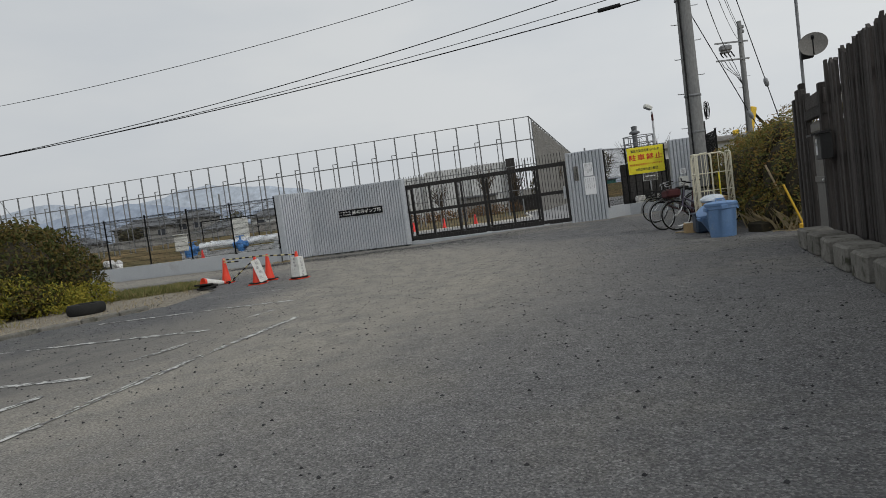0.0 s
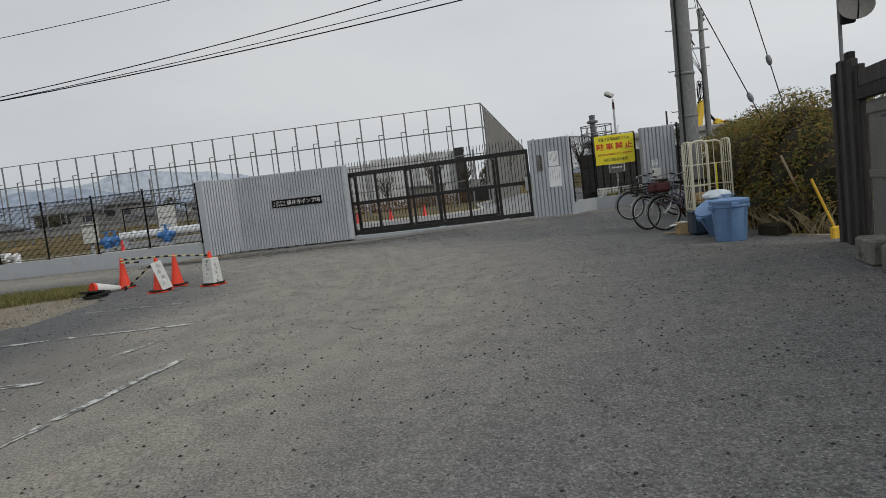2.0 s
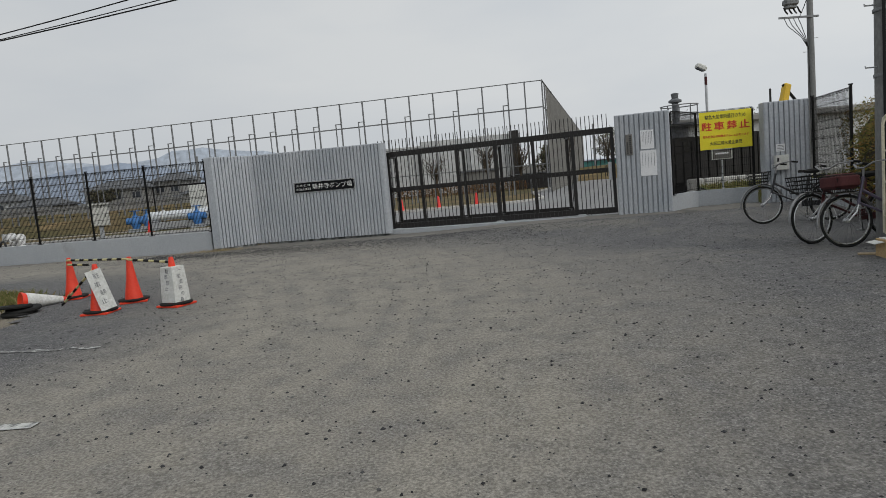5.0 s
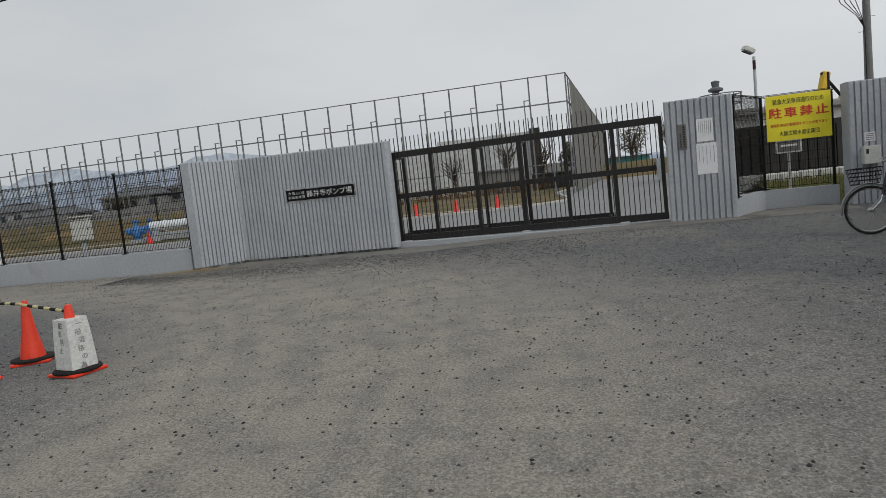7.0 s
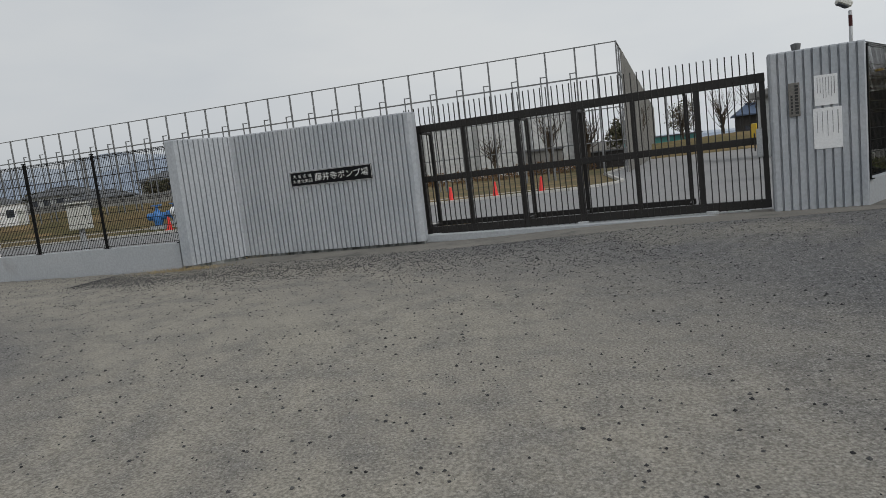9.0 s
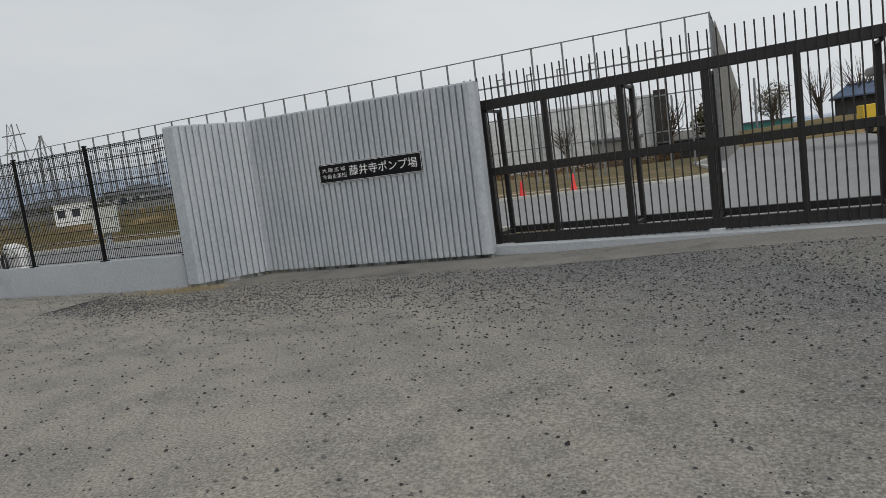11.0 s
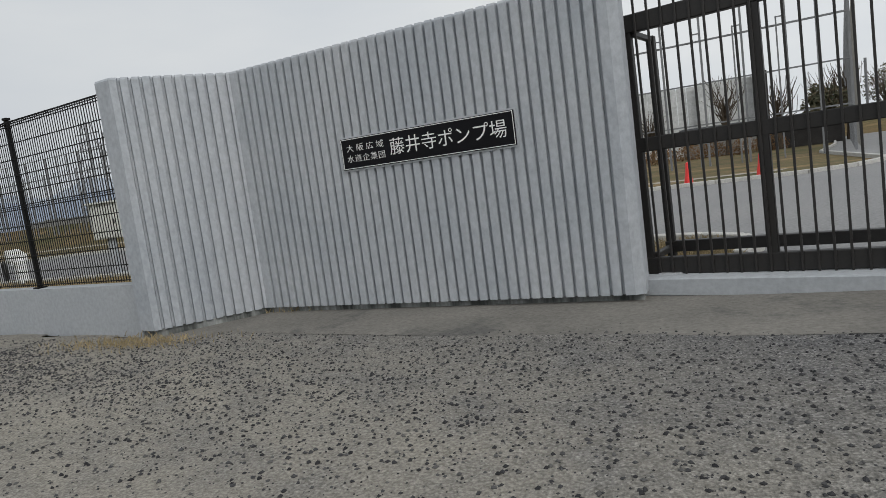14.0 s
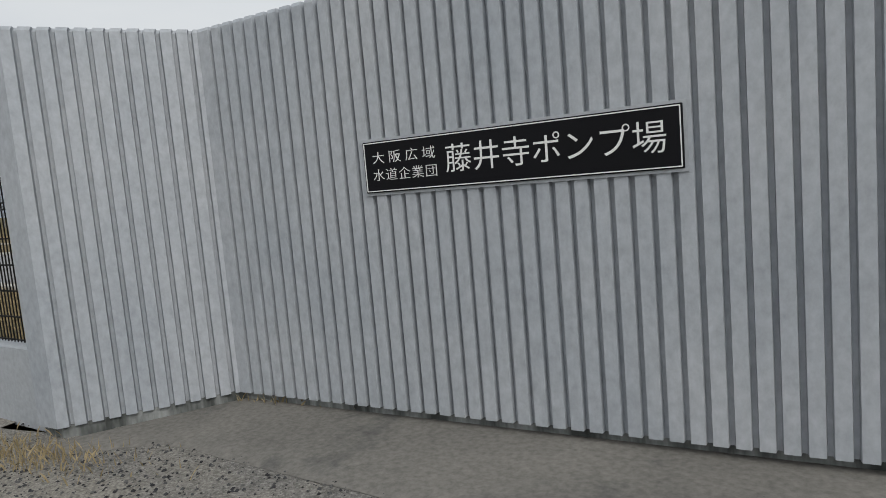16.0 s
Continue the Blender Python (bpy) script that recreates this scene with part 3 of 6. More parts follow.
wall = thing("wall_front", Matrix.Identity(4), "light grey ribbed concrete entrance wall, bent towards its end", "wall", kind="structure")
part("ribbed_panel", ribbed_wall([A0, A1, B0, C1, C0], [(-1, 0), (0.09, 0.05), (0.128, 0.105), (-1, 0)],
                                 [(A0[0] + 0.0, A0[1] + 0.2), (B0[0] - 0.05, B0[1] + 0.3), (C0[0] + 0.02, C0[1] + 0.25)], 0.055, WALL_H), WALL, wall)
part("plinth", Builder().prism([(A0[0] + 0.02, A0[1] + 0.03), (A1[0], A1[1] + 0.045), (B0[0], B0[1] + 0.05), (C0[0] - 0.02, C0[1] + 0.045), (C0[0] - 0.02, C0[1] + 0.24), (B0[0] - 0.03, B0[1] + 0.28), (A0[0] + 0.02, A0[1] + 0.2)], -0.05, 0.06), PLINTH, wall, "dark water-stained plinth")
for nm, L, R, lab in (("wall_gate_pillar", P1L, P1R, "wide ribbed grey concrete gate pillar with notices"), ("wall_end_pillar", P2L, P2R, "ribbed grey concrete pillar beside the bicycles")):
    L, R = Vector(L), Vector(R)
    d = (R - L).normalized()
    w = Vector((-d.y, d.x)) * 0.42
    pil = thing(nm, Matrix.Identity(4), lab, "pillar", kind="structure")
    c = d * 0.03
    inn = Vector((-d.y, d.x)) * 0.03
    z0 = 0.1 if nm == "wall_gate_pillar" else 0.0
    part("ribbed_panel", ribbed_wall([L + inn, L + c, R - c, R + inn], [(-1, 0), (0.1, 0.1), (-1, 0)], [L + w, R + w], z0 + 0.05, WALL_H + 0.04, 0.125), WALL, pil)
    part("plinth", Builder().prism([L + d * 0.03 + inn, R - d * 0.03 + inn, R - d * 0.03 + w, L + d * 0.03 + w], -0.05, z0 + 0.055), PLINTH, pil)

# name plate on the wall
SP, SQ = Vector((-4.235, 28.384)), Vector((-2.298, 28.156))
m = frame_on(SP, SQ, 1.672)
plate = thing("name_plate", m, "black stone name plate with white carved lettering", "sign")
W = (SQ - SP).length
part("recess_frame", Builder().box((W / 2, 0.018, 0), (W + 0.035, 0.05, 0.36)), PALE_CONC, plate)
part("stone_plate", Builder().box((W / 2, -0.010, 0), (W, 0.02, 0.325), chamfer=0.004), PLATE, plate)
bd = Builder()
for z in (-0.152, 0.152):
    bd.box((W / 2, -0.021, z), (W - 0.02, 0.004, 0.006))
for x in (0.012, W - 0.012):
    bd.box((x, -0.021, 0), (0.006, 0.004, 0.304))
part("border_line", bd, LETTER, plate)
up = pose(0, 0, 0, 90)
lettering("lettering", "大阪広域", 0.082, LETTER, plate, pose(0.30, -0.021, 0.052) @ up, width=0.455, bold=-0.0008, spacing=1.5)
lettering("lettering", "水道企業団", 0.082, LETTER, plate, pose(0.30, -0.021, -0.058) @ up, width=0.465, bold=-0.0008, spacing=1.1)
lettering("lettering", "藤井寺ポンプ場", 0.182, LETTER, plate, pose(1.233, -0.021, -0.006) @ up, width=1.27, bold=-0.0006)


# ---- sliding gate ----
def sliding_gate():
    m = frame_on(GATE0, GATE1) @ pose(0, 0, -0.02, 0, -0.5, 0)
    ln = (Vector(GATE1) - Vector(GATE0)).length
    g = thing("sliding_gate", m, "dark brown steel sliding gate with upright bars, closed", "gate")
    zt, zm, zb = 2.46, 1.37, 0.24
    part("top_rail", Builder().box((ln / 2, 0, zt), (ln, 0.09, 0.16), chamfer=0.008), BLACK, g)
    part("middle_rail", Builder().box((ln / 2, 0, zm), (ln, 0.08, 0.13), chamfer=0.008), BLACK, g)
    part("bottom_rail", Builder().box((ln / 2, 0, zb), (ln, 0.09, 0.16), chamfer=0.008), BLACK, g)
    post = Builder().box((0, 0, 0), (0.09, 0.075, 2.24), chamfer=0.006).mesh("post", BLACK)
    for u in (0.31, 1.36, 2.54, 3.72, 4.83, 5.95, ln - 0.05):
        part("post", post, BLACK, g, m=pose(u, 0.0, 1.36))
    bar = Builder().box((0, 0, 0), (0.02, 0.02, 2.76), chamfer=0.003).mesh("bar", BLACK)
    n = int(ln / 0.118)
    for i in range(n):
        part("bar", bar, BLACK, g, m=pose(0.06 + (ln - 0.1) * i / n, -0.055, 1.53))
    for u in (0.37, 2.6, 3.74, 5.75):
        br = Builder().box((u, 0.52, 1.32), (0.08, 0.07, 2.16), chamfer=0.006)
        part("guide_post", br, BLACK, g)
        part("guide_arm", Builder().box((u, 0.27, 2.37), (0.05, 0.52, 0.05), chamfer=0.006), BLACK, g)
        part("foot_brace", Builder().box((u, 0.27, 0.33), (0.06, 0.5, 0.06), chamfer=0.006), BLACK, g)
    part("rear_rail", Builder().box((3.07, 0.52, 0.34), (5.5, 0.09, 0.11), chamfer=0.006), BLACK, g)
    for u in (0.45, 2.6, 4.8, 6.4):
        wh = Builder().lathe([(0.0, -0.02), (0.06, -0.02), (0.06, 0.02), (0.0, 0.02)], seg=14, m=pose(u, 0, 0.2, 90, 0, 0))
        part("wheel", wh, GALV, g, smooth=True)
    for u in (0.5, 3.72, 6.1):
        part("roller_block", Builder().box((u, -0.02, 0.12), (0.22, 0.16, 0.12), chamfer=0.012), GALV, g, "grey steel roller block")
    part("latch_plate", Builder().box((ln - 0.14, -0.08, 1.33), (0.1, 0.05, 0.5), chamfer=0.008), GALV, g, "grey steel latch plate")
    part("latch_handle", Builder().tube([(ln - 0.22, -0.1, 1.5), (ln - 0.22, -0.15, 1.5), (ln - 0.22, -0.15, 1.2), (ln - 0.22, -0.1, 1.2)], 0.012), BLACK, g)


sliding_gate()


# ---- mesh fences ----
def mesh_panel(width, h):
    b = Builder()
    nv = int(width / 0.05)
    for i in range(1, nv):
        b.box((width * i / nv, 0, h / 2), (0.008, 0.008, h))
    zs = [0.02, 0.2, 0.4, 0.6, 0.8, h * 0.48, h * 0.48 + 0.05, 1.25, 1.45, 1.65, 1.85, h - 0.06, h - 0.03, h]
    for z in zs:
        b.box((width / 2, -0.006, min(z, h)), (width, 0.011, 0.011))
    b.box((width / 2, -0.035, h - 0.02), (width, 0.006, 0.006)).box((width / 2, -0.035, h * 0.48 + 0.025), (width, 0.006, 0.006))
    return b.mesh("wire_mesh", BLACK_FENCE)


def low_wall(name, pts, z1, thick, label):
    b = Builder()
    w = []
    for i, p in enumerate(pts):
        a, c = Vector(pts[max(i - 1, 0)]), Vector(pts[min(i + 1, len(pts) - 1)])
        d = (c - a).normalized()
        w.append(Vector(p) + Vector((-d.y, d.x)) * thick)
    b.prism([Vector(p) for p in pts] + w[::-1], -0.05, z1)
    return solid(name, b, PALE_CONC, label, "low wall", kind="structure")


FEND = Vector((-6.80, 27.80))
FDIR = Vector((-6.4, 1.12)).normalized()
low_wall("wall_low_fence_base", [FEND + FDIR * 34, FEND], 0.57, 0.2, "pale grey concrete base wall under the fence")
PANEL_W = 2.11
panel_me = mesh_panel(PANEL_W, 2.12)
fence = thing("boundary_fence", Matrix.Identity(4), "black welded wire fence on the low concrete wall", "fence")
fm = frame_on(FEND + FDIR * 34, FEND)
post_me = Builder().box((0, 0, 1.09), (0.055, 0.055, 2.18), chamfer=0.006).box((0, 0, 2.2), (0.07, 0.07, 0.03)).box((0, 0, 0.01), (0.12, 0.12, 0.02)).mesh("post", BLACK_FENCE)
for i in range(16):
    part("wire_mesh", panel_me, BLACK_FENCE, fence, m=fm @ pose(34 - 0.01 - PANEL_W * (i + 1), 0.06, 0.6))
    part("post", post_me, BLACK_FENCE, fence, m=fm @ pose(34 - 0.01 - PANEL_W * i, 0.09, 0.57))

SB = Vector((7.75, 27.45))
low_wall("wall_low_sign_base", [Vector(P1R) + Vector((0.0, 0.02)), SB, Vector((9.3, 27.15))], 0.58, 0.2, "pale grey concrete base wall, angled beside the pillar")
sf = thing("sign_fence", Matrix.Identity(4), "black welded wire fence carrying the yellow sign", "fence")
for p, q, zt in ((Vector(P1R) + Vector((0.03, 0.08)), SB + Vector((0.02, 0.1)), 2.04), (SB + Vector((0.02, 0.1)), Vector((9.28, 27.27)), 2.04)):
    mm = frame_on(p, q)
    part("wire_mesh", mesh_panel((q - p).length, 2.2), BLACK_FENCE, sf, m=mm @ pose(0, 0, 0.62))
    part("post", post_me, BLACK_FENCE, sf, m=mm @ pose(0.02, 0, 0.57))
part("post", post_me, BLACK_FENCE, sf, m=pose(9.26, 27.27, 0.57))
rf = thing("return_fence", Matrix.Identity(4), "black welded wire fence running from the pillar to the hedge", "fence")
p, q = Vector((10.48, 26.40)), Vector((10.1, 24.0))
part("wire_mesh", mesh_panel((q - p).length, 2.1), BLACK_FENCE, rf, m=frame_on(p, q) @ pose(0, 0, 0.72))
part("post", post_me, BLACK_FENCE, rf, m=pose(q.x, q.y, 0.68))
part("post", post_me, BLACK_FENCE, rf, m=pose(p.x, p.y, 0.68))
low_wall("wall_low_return_base", [p + Vector((-0.1, 0.2)), q + Vector((-0.1, -0.1))], 0.7, 0.2, "pale grey concrete base wall of the return fence")


# ---- tall net fence over the far field ----
def net_fence():
    g = thing("tall_net_fence", Matrix.Identity(4), "tall galvanised steel net fence round the far field", "fence")
    cr, lf = Vector((7.05, 57.9)), Vector((-76.7, 73.4))
    d = (lf - cr).normalized()
    ln = (lf - cr).length
    pst = Builder().box((0, 0, 4.22), (0.1, 0.1, 8.44)).mesh("post", GREY_NET)
    stay = Builder().box((0, 0, 3.42), (0.07, 0.07, 6.84)).box((0.2, 0, 6.8), (0.4, 0.06, 0.06)).mesh("stay", GREY_NET)
    n = int(ln / 1.94)
    ang = math.degrees(math.atan2(-d.y, -d.x))
    for i in range(n + 1):
        p = cr + d * (1.3 * i if i < 3 else 2.6 + 1.94 * (i - 2))
        part("post", pst, GREY_NET, g, m=pose(p.x, p.y, 0, 0, 0, ang))
        if i > 1:
            part("stay", stay, GREY_NET, g, m=pose(p.x + d.x * 0.42, p.y + d.y * 0.42 - 0.25, 0, 0, 0, ang))
    mid = (cr + lf) / 2
    for z, h in ((8.4, 0.06), (6.45, 0.09), (4.3, 0.07), (2.2, 0.07)):
        part("rail", Builder().box((mid.x, mid.y, z), (ln, 0.08, h), rz=ang), GREY_NET, g)
    q = Vector((22.1, 129.8))
    e = (q - cr).normalized()
    ang2 = math.degrees(math.atan2(e.y, e.x))
    l2 = (q - cr).length
    for i in range(1, 37):
        p = cr + e * (1.975 * i)
        part("post", pst, GREY_NET, g, m=pose(p.x, p.y, 0, 0, 0, ang2))
    mid = (cr + q) / 2
    for z, h in ((8.4, 0.06), (6.45, 0.09), (4.3, 0.07), (2.2, 0.07)):
        part("rail", Builder().box((mid.x, mid.y, z), (l2, 0.08, h), rz=ang2), GREY_NET, g)
    sc = Builder()
    for i in range(120):
        p = cr + e * (0.6 * i + 0.3)
        sc.box((p.x + 0.25, p.y, 4.0), (0.13, 0.05, 7.9), rz=ang2)
    tagged(part("slatted_screen", sc, NETCLOTH, g, "beige slatted screen"), kind="stuff")


net_fence()


def net_mast():
    g = thing("net_mast", pose(-50.2, 68.6, -0.03), "grey steel lattice mast staying the net fence", "mast")
    for sx in (-1, 1):
        part("leg", Builder().tube([(sx * 1.1, 0, 0), (sx * 0.12, 0, 9.6)], 0.07, 6), GREY_NET, g)
    for i in range(7):
        a, c = lerp(1.1, 0.12, i / 7), lerp(1.1, 0.12, (i + 1) / 7)
        part("brace", Builder().tube([(-a * (-1) ** i, 0, 9.6 * i / 7), (c * (-1) ** i, 0, 9.6 * (i + 1) / 7)], 0.035, 4), GREY_NET, g)
    for sx in (-1, 1):
        part("stay", Builder().tube([(0, 0, 9.5), (sx * 3.6, -0.5, 4.2)], 0.03, 4), GREY_NET, g)


net_mast()


# ---- utility poles and cables ----
POLE1, POLE2 = Vector((7.62, 18.63)), Vector((20.4, 45.7))


def utility_pole(name, at, h, r0, r1, label):
    g = thing(name, pose(at.x, at.y, 0), label, "utility pole")
    part("shaft", Builder().lathe([(r0, -0.3), (r0, 0), (lerp(r0, r1, 0.5), h / 2), (r1, h), (r1 * 0.8, h + 0.03)], seg=28), POLE_CONC, g, smooth=True)
    return g


pole = utility_pole("utility_pole", POLE1, 11.5, 0.215, 0.15, "thick grey concrete utility pole with step bolts")
for i in range(12):
    s = 1 if i % 2 else -1
    z = 2.6 + 0.45 * i
    part("step_bolt", Builder().tube([(s * 0.15, 0, z), (s * 0.36, 0, z), (s * 0.36, 0, z + 0.025)], 0.011, 6), GALV, pole)
for z in (2.45, 3.4, 5.9, 7.2):
    part("band", Builder().lathe([(0.213, z), (0.216, z + 0.005), (0.216, z + 0.045), (0.213, z + 0.05)], seg=28), GREY_NET, pole, smooth=True)
part("conduit", Builder().tube([(-0.17, -0.14, 0.2), (-0.165, -0.135, 3.5), (-0.15, -0.125, 9)], 0.022), CABLE, pole, "black cable conduit")
part("cable_coil", Builder().tube([(0.31 + 0.04 * math.cos(t * 0.23), -0.03 + (0.09 + 0.03 * math.sin(t * 0.31)) * math.cos(t), 3.0 + (0.2 + 0.04 * math.sin(t * 0.17)) * math.sin(t)) for t in [k * 0.35 for k in range(110)]], 0.008, 5), CABLE, pole, "coiled black cable")

pole2 = utility_pole("utility_pole", POLE2, 9.3, 0.19, 0.12, "distant concrete utility pole with crossarms and a switch")
pole2.matrix_basis = pole2.matrix_basis @ Matrix.Scale(1.2, 4)
for z, w in ((8.2, 1.9), (7.25, 1.9)):
    part("crossarm", Builder().box((-0.6, -0.2, z), (w, 0.08, 0.08), rz=8), GREY_NET, pole2)
part("switch", Builder().box((-0.95, -0.2, 7.92), (0.62, 0.4, 0.32), chamfer=0.08).box((-0.95, -0.2, 7.72), (0.46, 0.3, 0.14), chamfer=0.05), GREY_NET, pole2, "grey pole switch")
for k, x in enumerate((-1.25, -1.05, -0.85, -0.65)):
    part("lead", Builder().tube([(x, -0.2, 7.72), (x + 0.04, -0.25, 7.55), (x + 0.16, -0.2, 7.42)], 0.035, 6), CABLE, pole2)
    part("drop_cable", Builder().tube([(x, -0.2, 7.25), (x + 0.15, -0.2, 6.9), (-0.5 + 0.06 * k, -0.2, 6.35), (-0.2, -0.2, 5.8), (-0.16, -0.16, 1.0)], 0.016, 5), CABLE, pole2)
for z in (8.75, 9.0):
    part("insulator", Builder().lathe([(0.03, z - 0.1), (0.09, z - 0.05), (0.09, z + 0.05), (0.03, z + 0.1)], (0.15, 0, 0), 12), GREY_NET, pole2)
for s in (-1, 1):
    part("step_bolt", Builder().tube([(s * 0.1, 0, 6.0 + 0.3 * s), (s * 0.34, 0, 6.0 + 0.3 * s)], 0.012, 6), GALV, pole2)


def cable(a, b, sag, r, label="slack black overhead cable", n=40, name="overhead_cable"):
    pts = []
    for i in range(n + 1):
        t = i / n
        p = Vector(a).lerp(Vector(b), t)
        p.z -= sag * 4 * t * (1 - t)
        pts.append(p)
    return solid(name, Builder().tube(pts, r, 5), CABLE, label, "cable", "overhead cables")


CDIR = Vector((-0.966, 0.259))
FARP = POLE1 + CDIR * 45.0
for z0, z1, s, rad in ((6.22, 6.4, 0.81, 0.016), (6.5, 6.42, 0.97, 0.011), (6.98, 6.5, 1.2, 0.014), (8.1, 9.13, 1.32, 0.01)):
    cable((POLE1.x, POLE1.y, z0), (FARP.x, FARP.y, z1), s, rad)
c0, c1 = POLE1 + CDIR * 1.55, POLE1 + CDIR * 2.15
solid("cable_joint", Builder().tube([(c0.x, c0.y, 6.14), (c0.x - 0.04, c0.y + 0.01, 6.13), (c1.x + 0.04, c1.y - 0.01, 6.1), (c1.x, c1.y, 6.1)], 0.055, 10), CABLE, "black cable joint box hung from the overhead cable", "cable joint")
for z, sag in ((10.6, 0.6), (10.4, 0.7), (9.7, 0.9)):
    cable((POLE1.x, POLE1.y, z), (POLE2.x, POLE2.y, z + 0.1), sag, 0.013)
cable((POLE1.x, POLE1.y, 8.6), (POLE2.x - 0.6, POLE2.y, 8.7), 0.8, 0.018)
for top, foot, at in ((5.9, (10.05, 18.1), 0.54), (11.2, (10.15, 18.1), 0.69)):
    g = solid("guy_wire", Builder().tube([(POLE1.x, POLE1.y, top), (foot[0], foot[1], 0)], 0.012, 5), CABLE, "steel guy wire stayed to the ground behind the hedge", "guy wire", "guy wires")
    c = Vector((POLE1.x, POLE1.y, top)).lerp(Vector((foot[0], foot[1], 0)), at)
    dd = (Vector((foot[0], foot[1], 0)) - Vector((POLE1.x, POLE1.y, top))).normalized()
    part("insulator", Builder().lathe([(0.02, -0.12), (0.05, -0.08), (0.06, 0), (0.05, 0.08), (0.02, 0.12)], seg=12, m=Matrix.Translation(c) @ dd.to_track_quat("Z", "X").to_matrix().to_4x4()), GREY_NET, g, "grey guy insulator", smooth=True)


# ---- leaves, grass, pebbles ----
def leaf_cloud(blobs, count, size, seed, shell=0.55, lean=0.0):
    """Many small folded leaves in overlapping uneven clumps (x, y, z, rx, ry, rz)."""
    rng = np.random.default_rng(seed)
    b = Builder()
    vol = np.array([k[3] * k[4] * k[5] for k in blobs]) ** 0.67
    for i in rng.choice(len(blobs), count, p=vol / vol.sum()):
        x, y, z, rx, ry, rz = blobs[i]
        d = rng.normal(size=3)
        d /= np.linalg.norm(d)
        bump = 1 + 0.28 * noise.noise((d[0] * 2.3 + x, d[1] * 2.3 + y, d[2] * 2.3 + z)) + 0.12 * noise.noise((d[0] * 6 + x, d[1] * 6, d[2] * 6))
        r = (shell + (1 - shell) * rng.random() ** 0.5) * bump
        p = Vector((x + d[0] * rx * r, y + d[1] * ry * r, z + d[2] * rz * r))
        if p.z < -0.12:
            continue
        u = Vector(rng.normal(size=3)).normalized()
        w = u.orthogonal().normalized()
        s = size * (0.6 + 0.8 * rng.random())
        n = u.cross(w)
        b.add([p - u * s, p + w * s * 0.42 + n * s * 0.14, p + u * s, p - w * s * 0.42 + n * s * 0.14], [(0, 1, 2), (0, 2, 3)])
    return b


def twigs(blobs, count, seed, r=0.006):
    rng = np.random.default_rng(seed)
    b = Builder()
    for _ in range(count):
        x, y, z, rx, ry, rz = blobs[rng.integers(len(blobs))]
        base = Vector((x + rng.uniform(-0.5, 0.5) * rx, y + rng.uniform(-0.5, 0.5) * ry, -0.12))
        d = rng.normal(size=3)
        tip = Vector((x + d[0] * rx * 0.55, y + d[1] * ry * 0.55, z + min(abs(d[2]), 1.2) * rz * 0.6))
        mid = base.lerp(tip, 0.5) + Vector(rng.normal(size=3) * 0.12)
        b.tube([base, mid, tip], r * 2.2, 4, r_end=r * 0.6)
    return b


def blades(area, count, h, seed, width=0.006):
    """Grass blades over a plan area test: area(rng) gives (x, y)."""
    rng = np.random.default_rng(seed)
    b = Builder()
    for _ in range(count):
        x, y, z = area(rng)
        a, hh = rng.uniform(0, 6.28), h * rng.uniform(0.4, 1.2)
        dx, dy = math.cos(a), math.sin(a)
        lx, ly = rng.normal() * hh * 0.35, rng.normal() * hh * 0.35
        b.add([(x - dx * width, y - dy * width, z), (x + dx * width, y + dy * width, z), (x + lx * 0.4 + dx * width * 0.7, y + ly * 0.4 + dy * width * 0.7, z + hh * 0.6), (x + lx, y + ly, z + hh)],
              [(0, 1, 2), (0, 2, 3)])
    return b


def pebbles(area, count, size, seed):
    rng = np.random.default_rng(seed)
    b = Builder()
    for _ in range(count):
        x, y = area(rng)
        z = rise(x, y) + 0.012 * noise.noise((x * 0.3, y * 0.3, 0))
        s = size * (0.45 + 1.1 * rng.random() ** 2.5)
        a = rng.uniform(0, 6.28)
        q = [(s * rng.uniform(0.7, 1.3) * math.cos(a + k * 1.571), s * rng.uniform(0.7, 1.3) * math.sin(a + k * 1.571)) for k in range(4)]
        b.add([(x, y, z + s * rng.uniform(0.7, 1.1))] + [(x + i, y + j, z + s * 0.25) for i, j in q] + [(x + i * 0.7, y + j * 0.7, z - 0.004) for i, j in q],
              [(0, 1, 2), (0, 2, 3), (0, 3, 4), (0, 4, 1)] + [(1 + (k + 1) % 4, 1 + k, 5 + k, 5 + (k + 1) % 4) for k in range(4)])
    return b


# hedge bank behind the bins
HB = [(8.75, 15.1, 0.9, 0.8, 0.8, 1.15), (8.8, 16.2, 1.1, 0.85, 0.9, 1.2), (8.9, 17.3, 1.0, 0.85, 0.9, 1.25), (9.1, 18.5, 1.1, 0.95, 0.9, 1.2), (9.3, 19.7, 1.1, 0.9, 0.95, 1.2),
      (9.6, 20.9, 1.0, 0.9, 0.95, 1.25), (9.8, 22.0, 1.0, 0.8, 0.9, 1.1), (10.2, 15.6, 1.3, 1.1, 1.1, 1.3), (10.4, 17.6, 1.4, 1.1, 1.3, 1.3), (10.6, 19.8, 1.5, 1.1, 1.3, 1.35),
      (8.2, 15.4, 0.35, 0.5, 0.6, 0.5), (8.3, 16.6, 0.4, 0.55, 0.7, 0.55), (11.0, 21.8, 1.4, 1.2, 1.2, 1.2), (9.0, 16.8, 1.9, 0.6, 0.7, 0.6), (9.6, 15.0, 1.7, 0.7, 0.6, 0.7),
      (12.0, 23.6, 1.5, 1.1, 1.2, 1.3), (12.6, 25.6, 1.5, 1.2, 1.3, 1.3), (13.6, 28.0, 1.6, 1.3, 1.4, 1.4)]
hedge = thing("hedge", Matrix.Identity(4), "overgrown autumn hedge of brown and dark green leaves", "hedge")
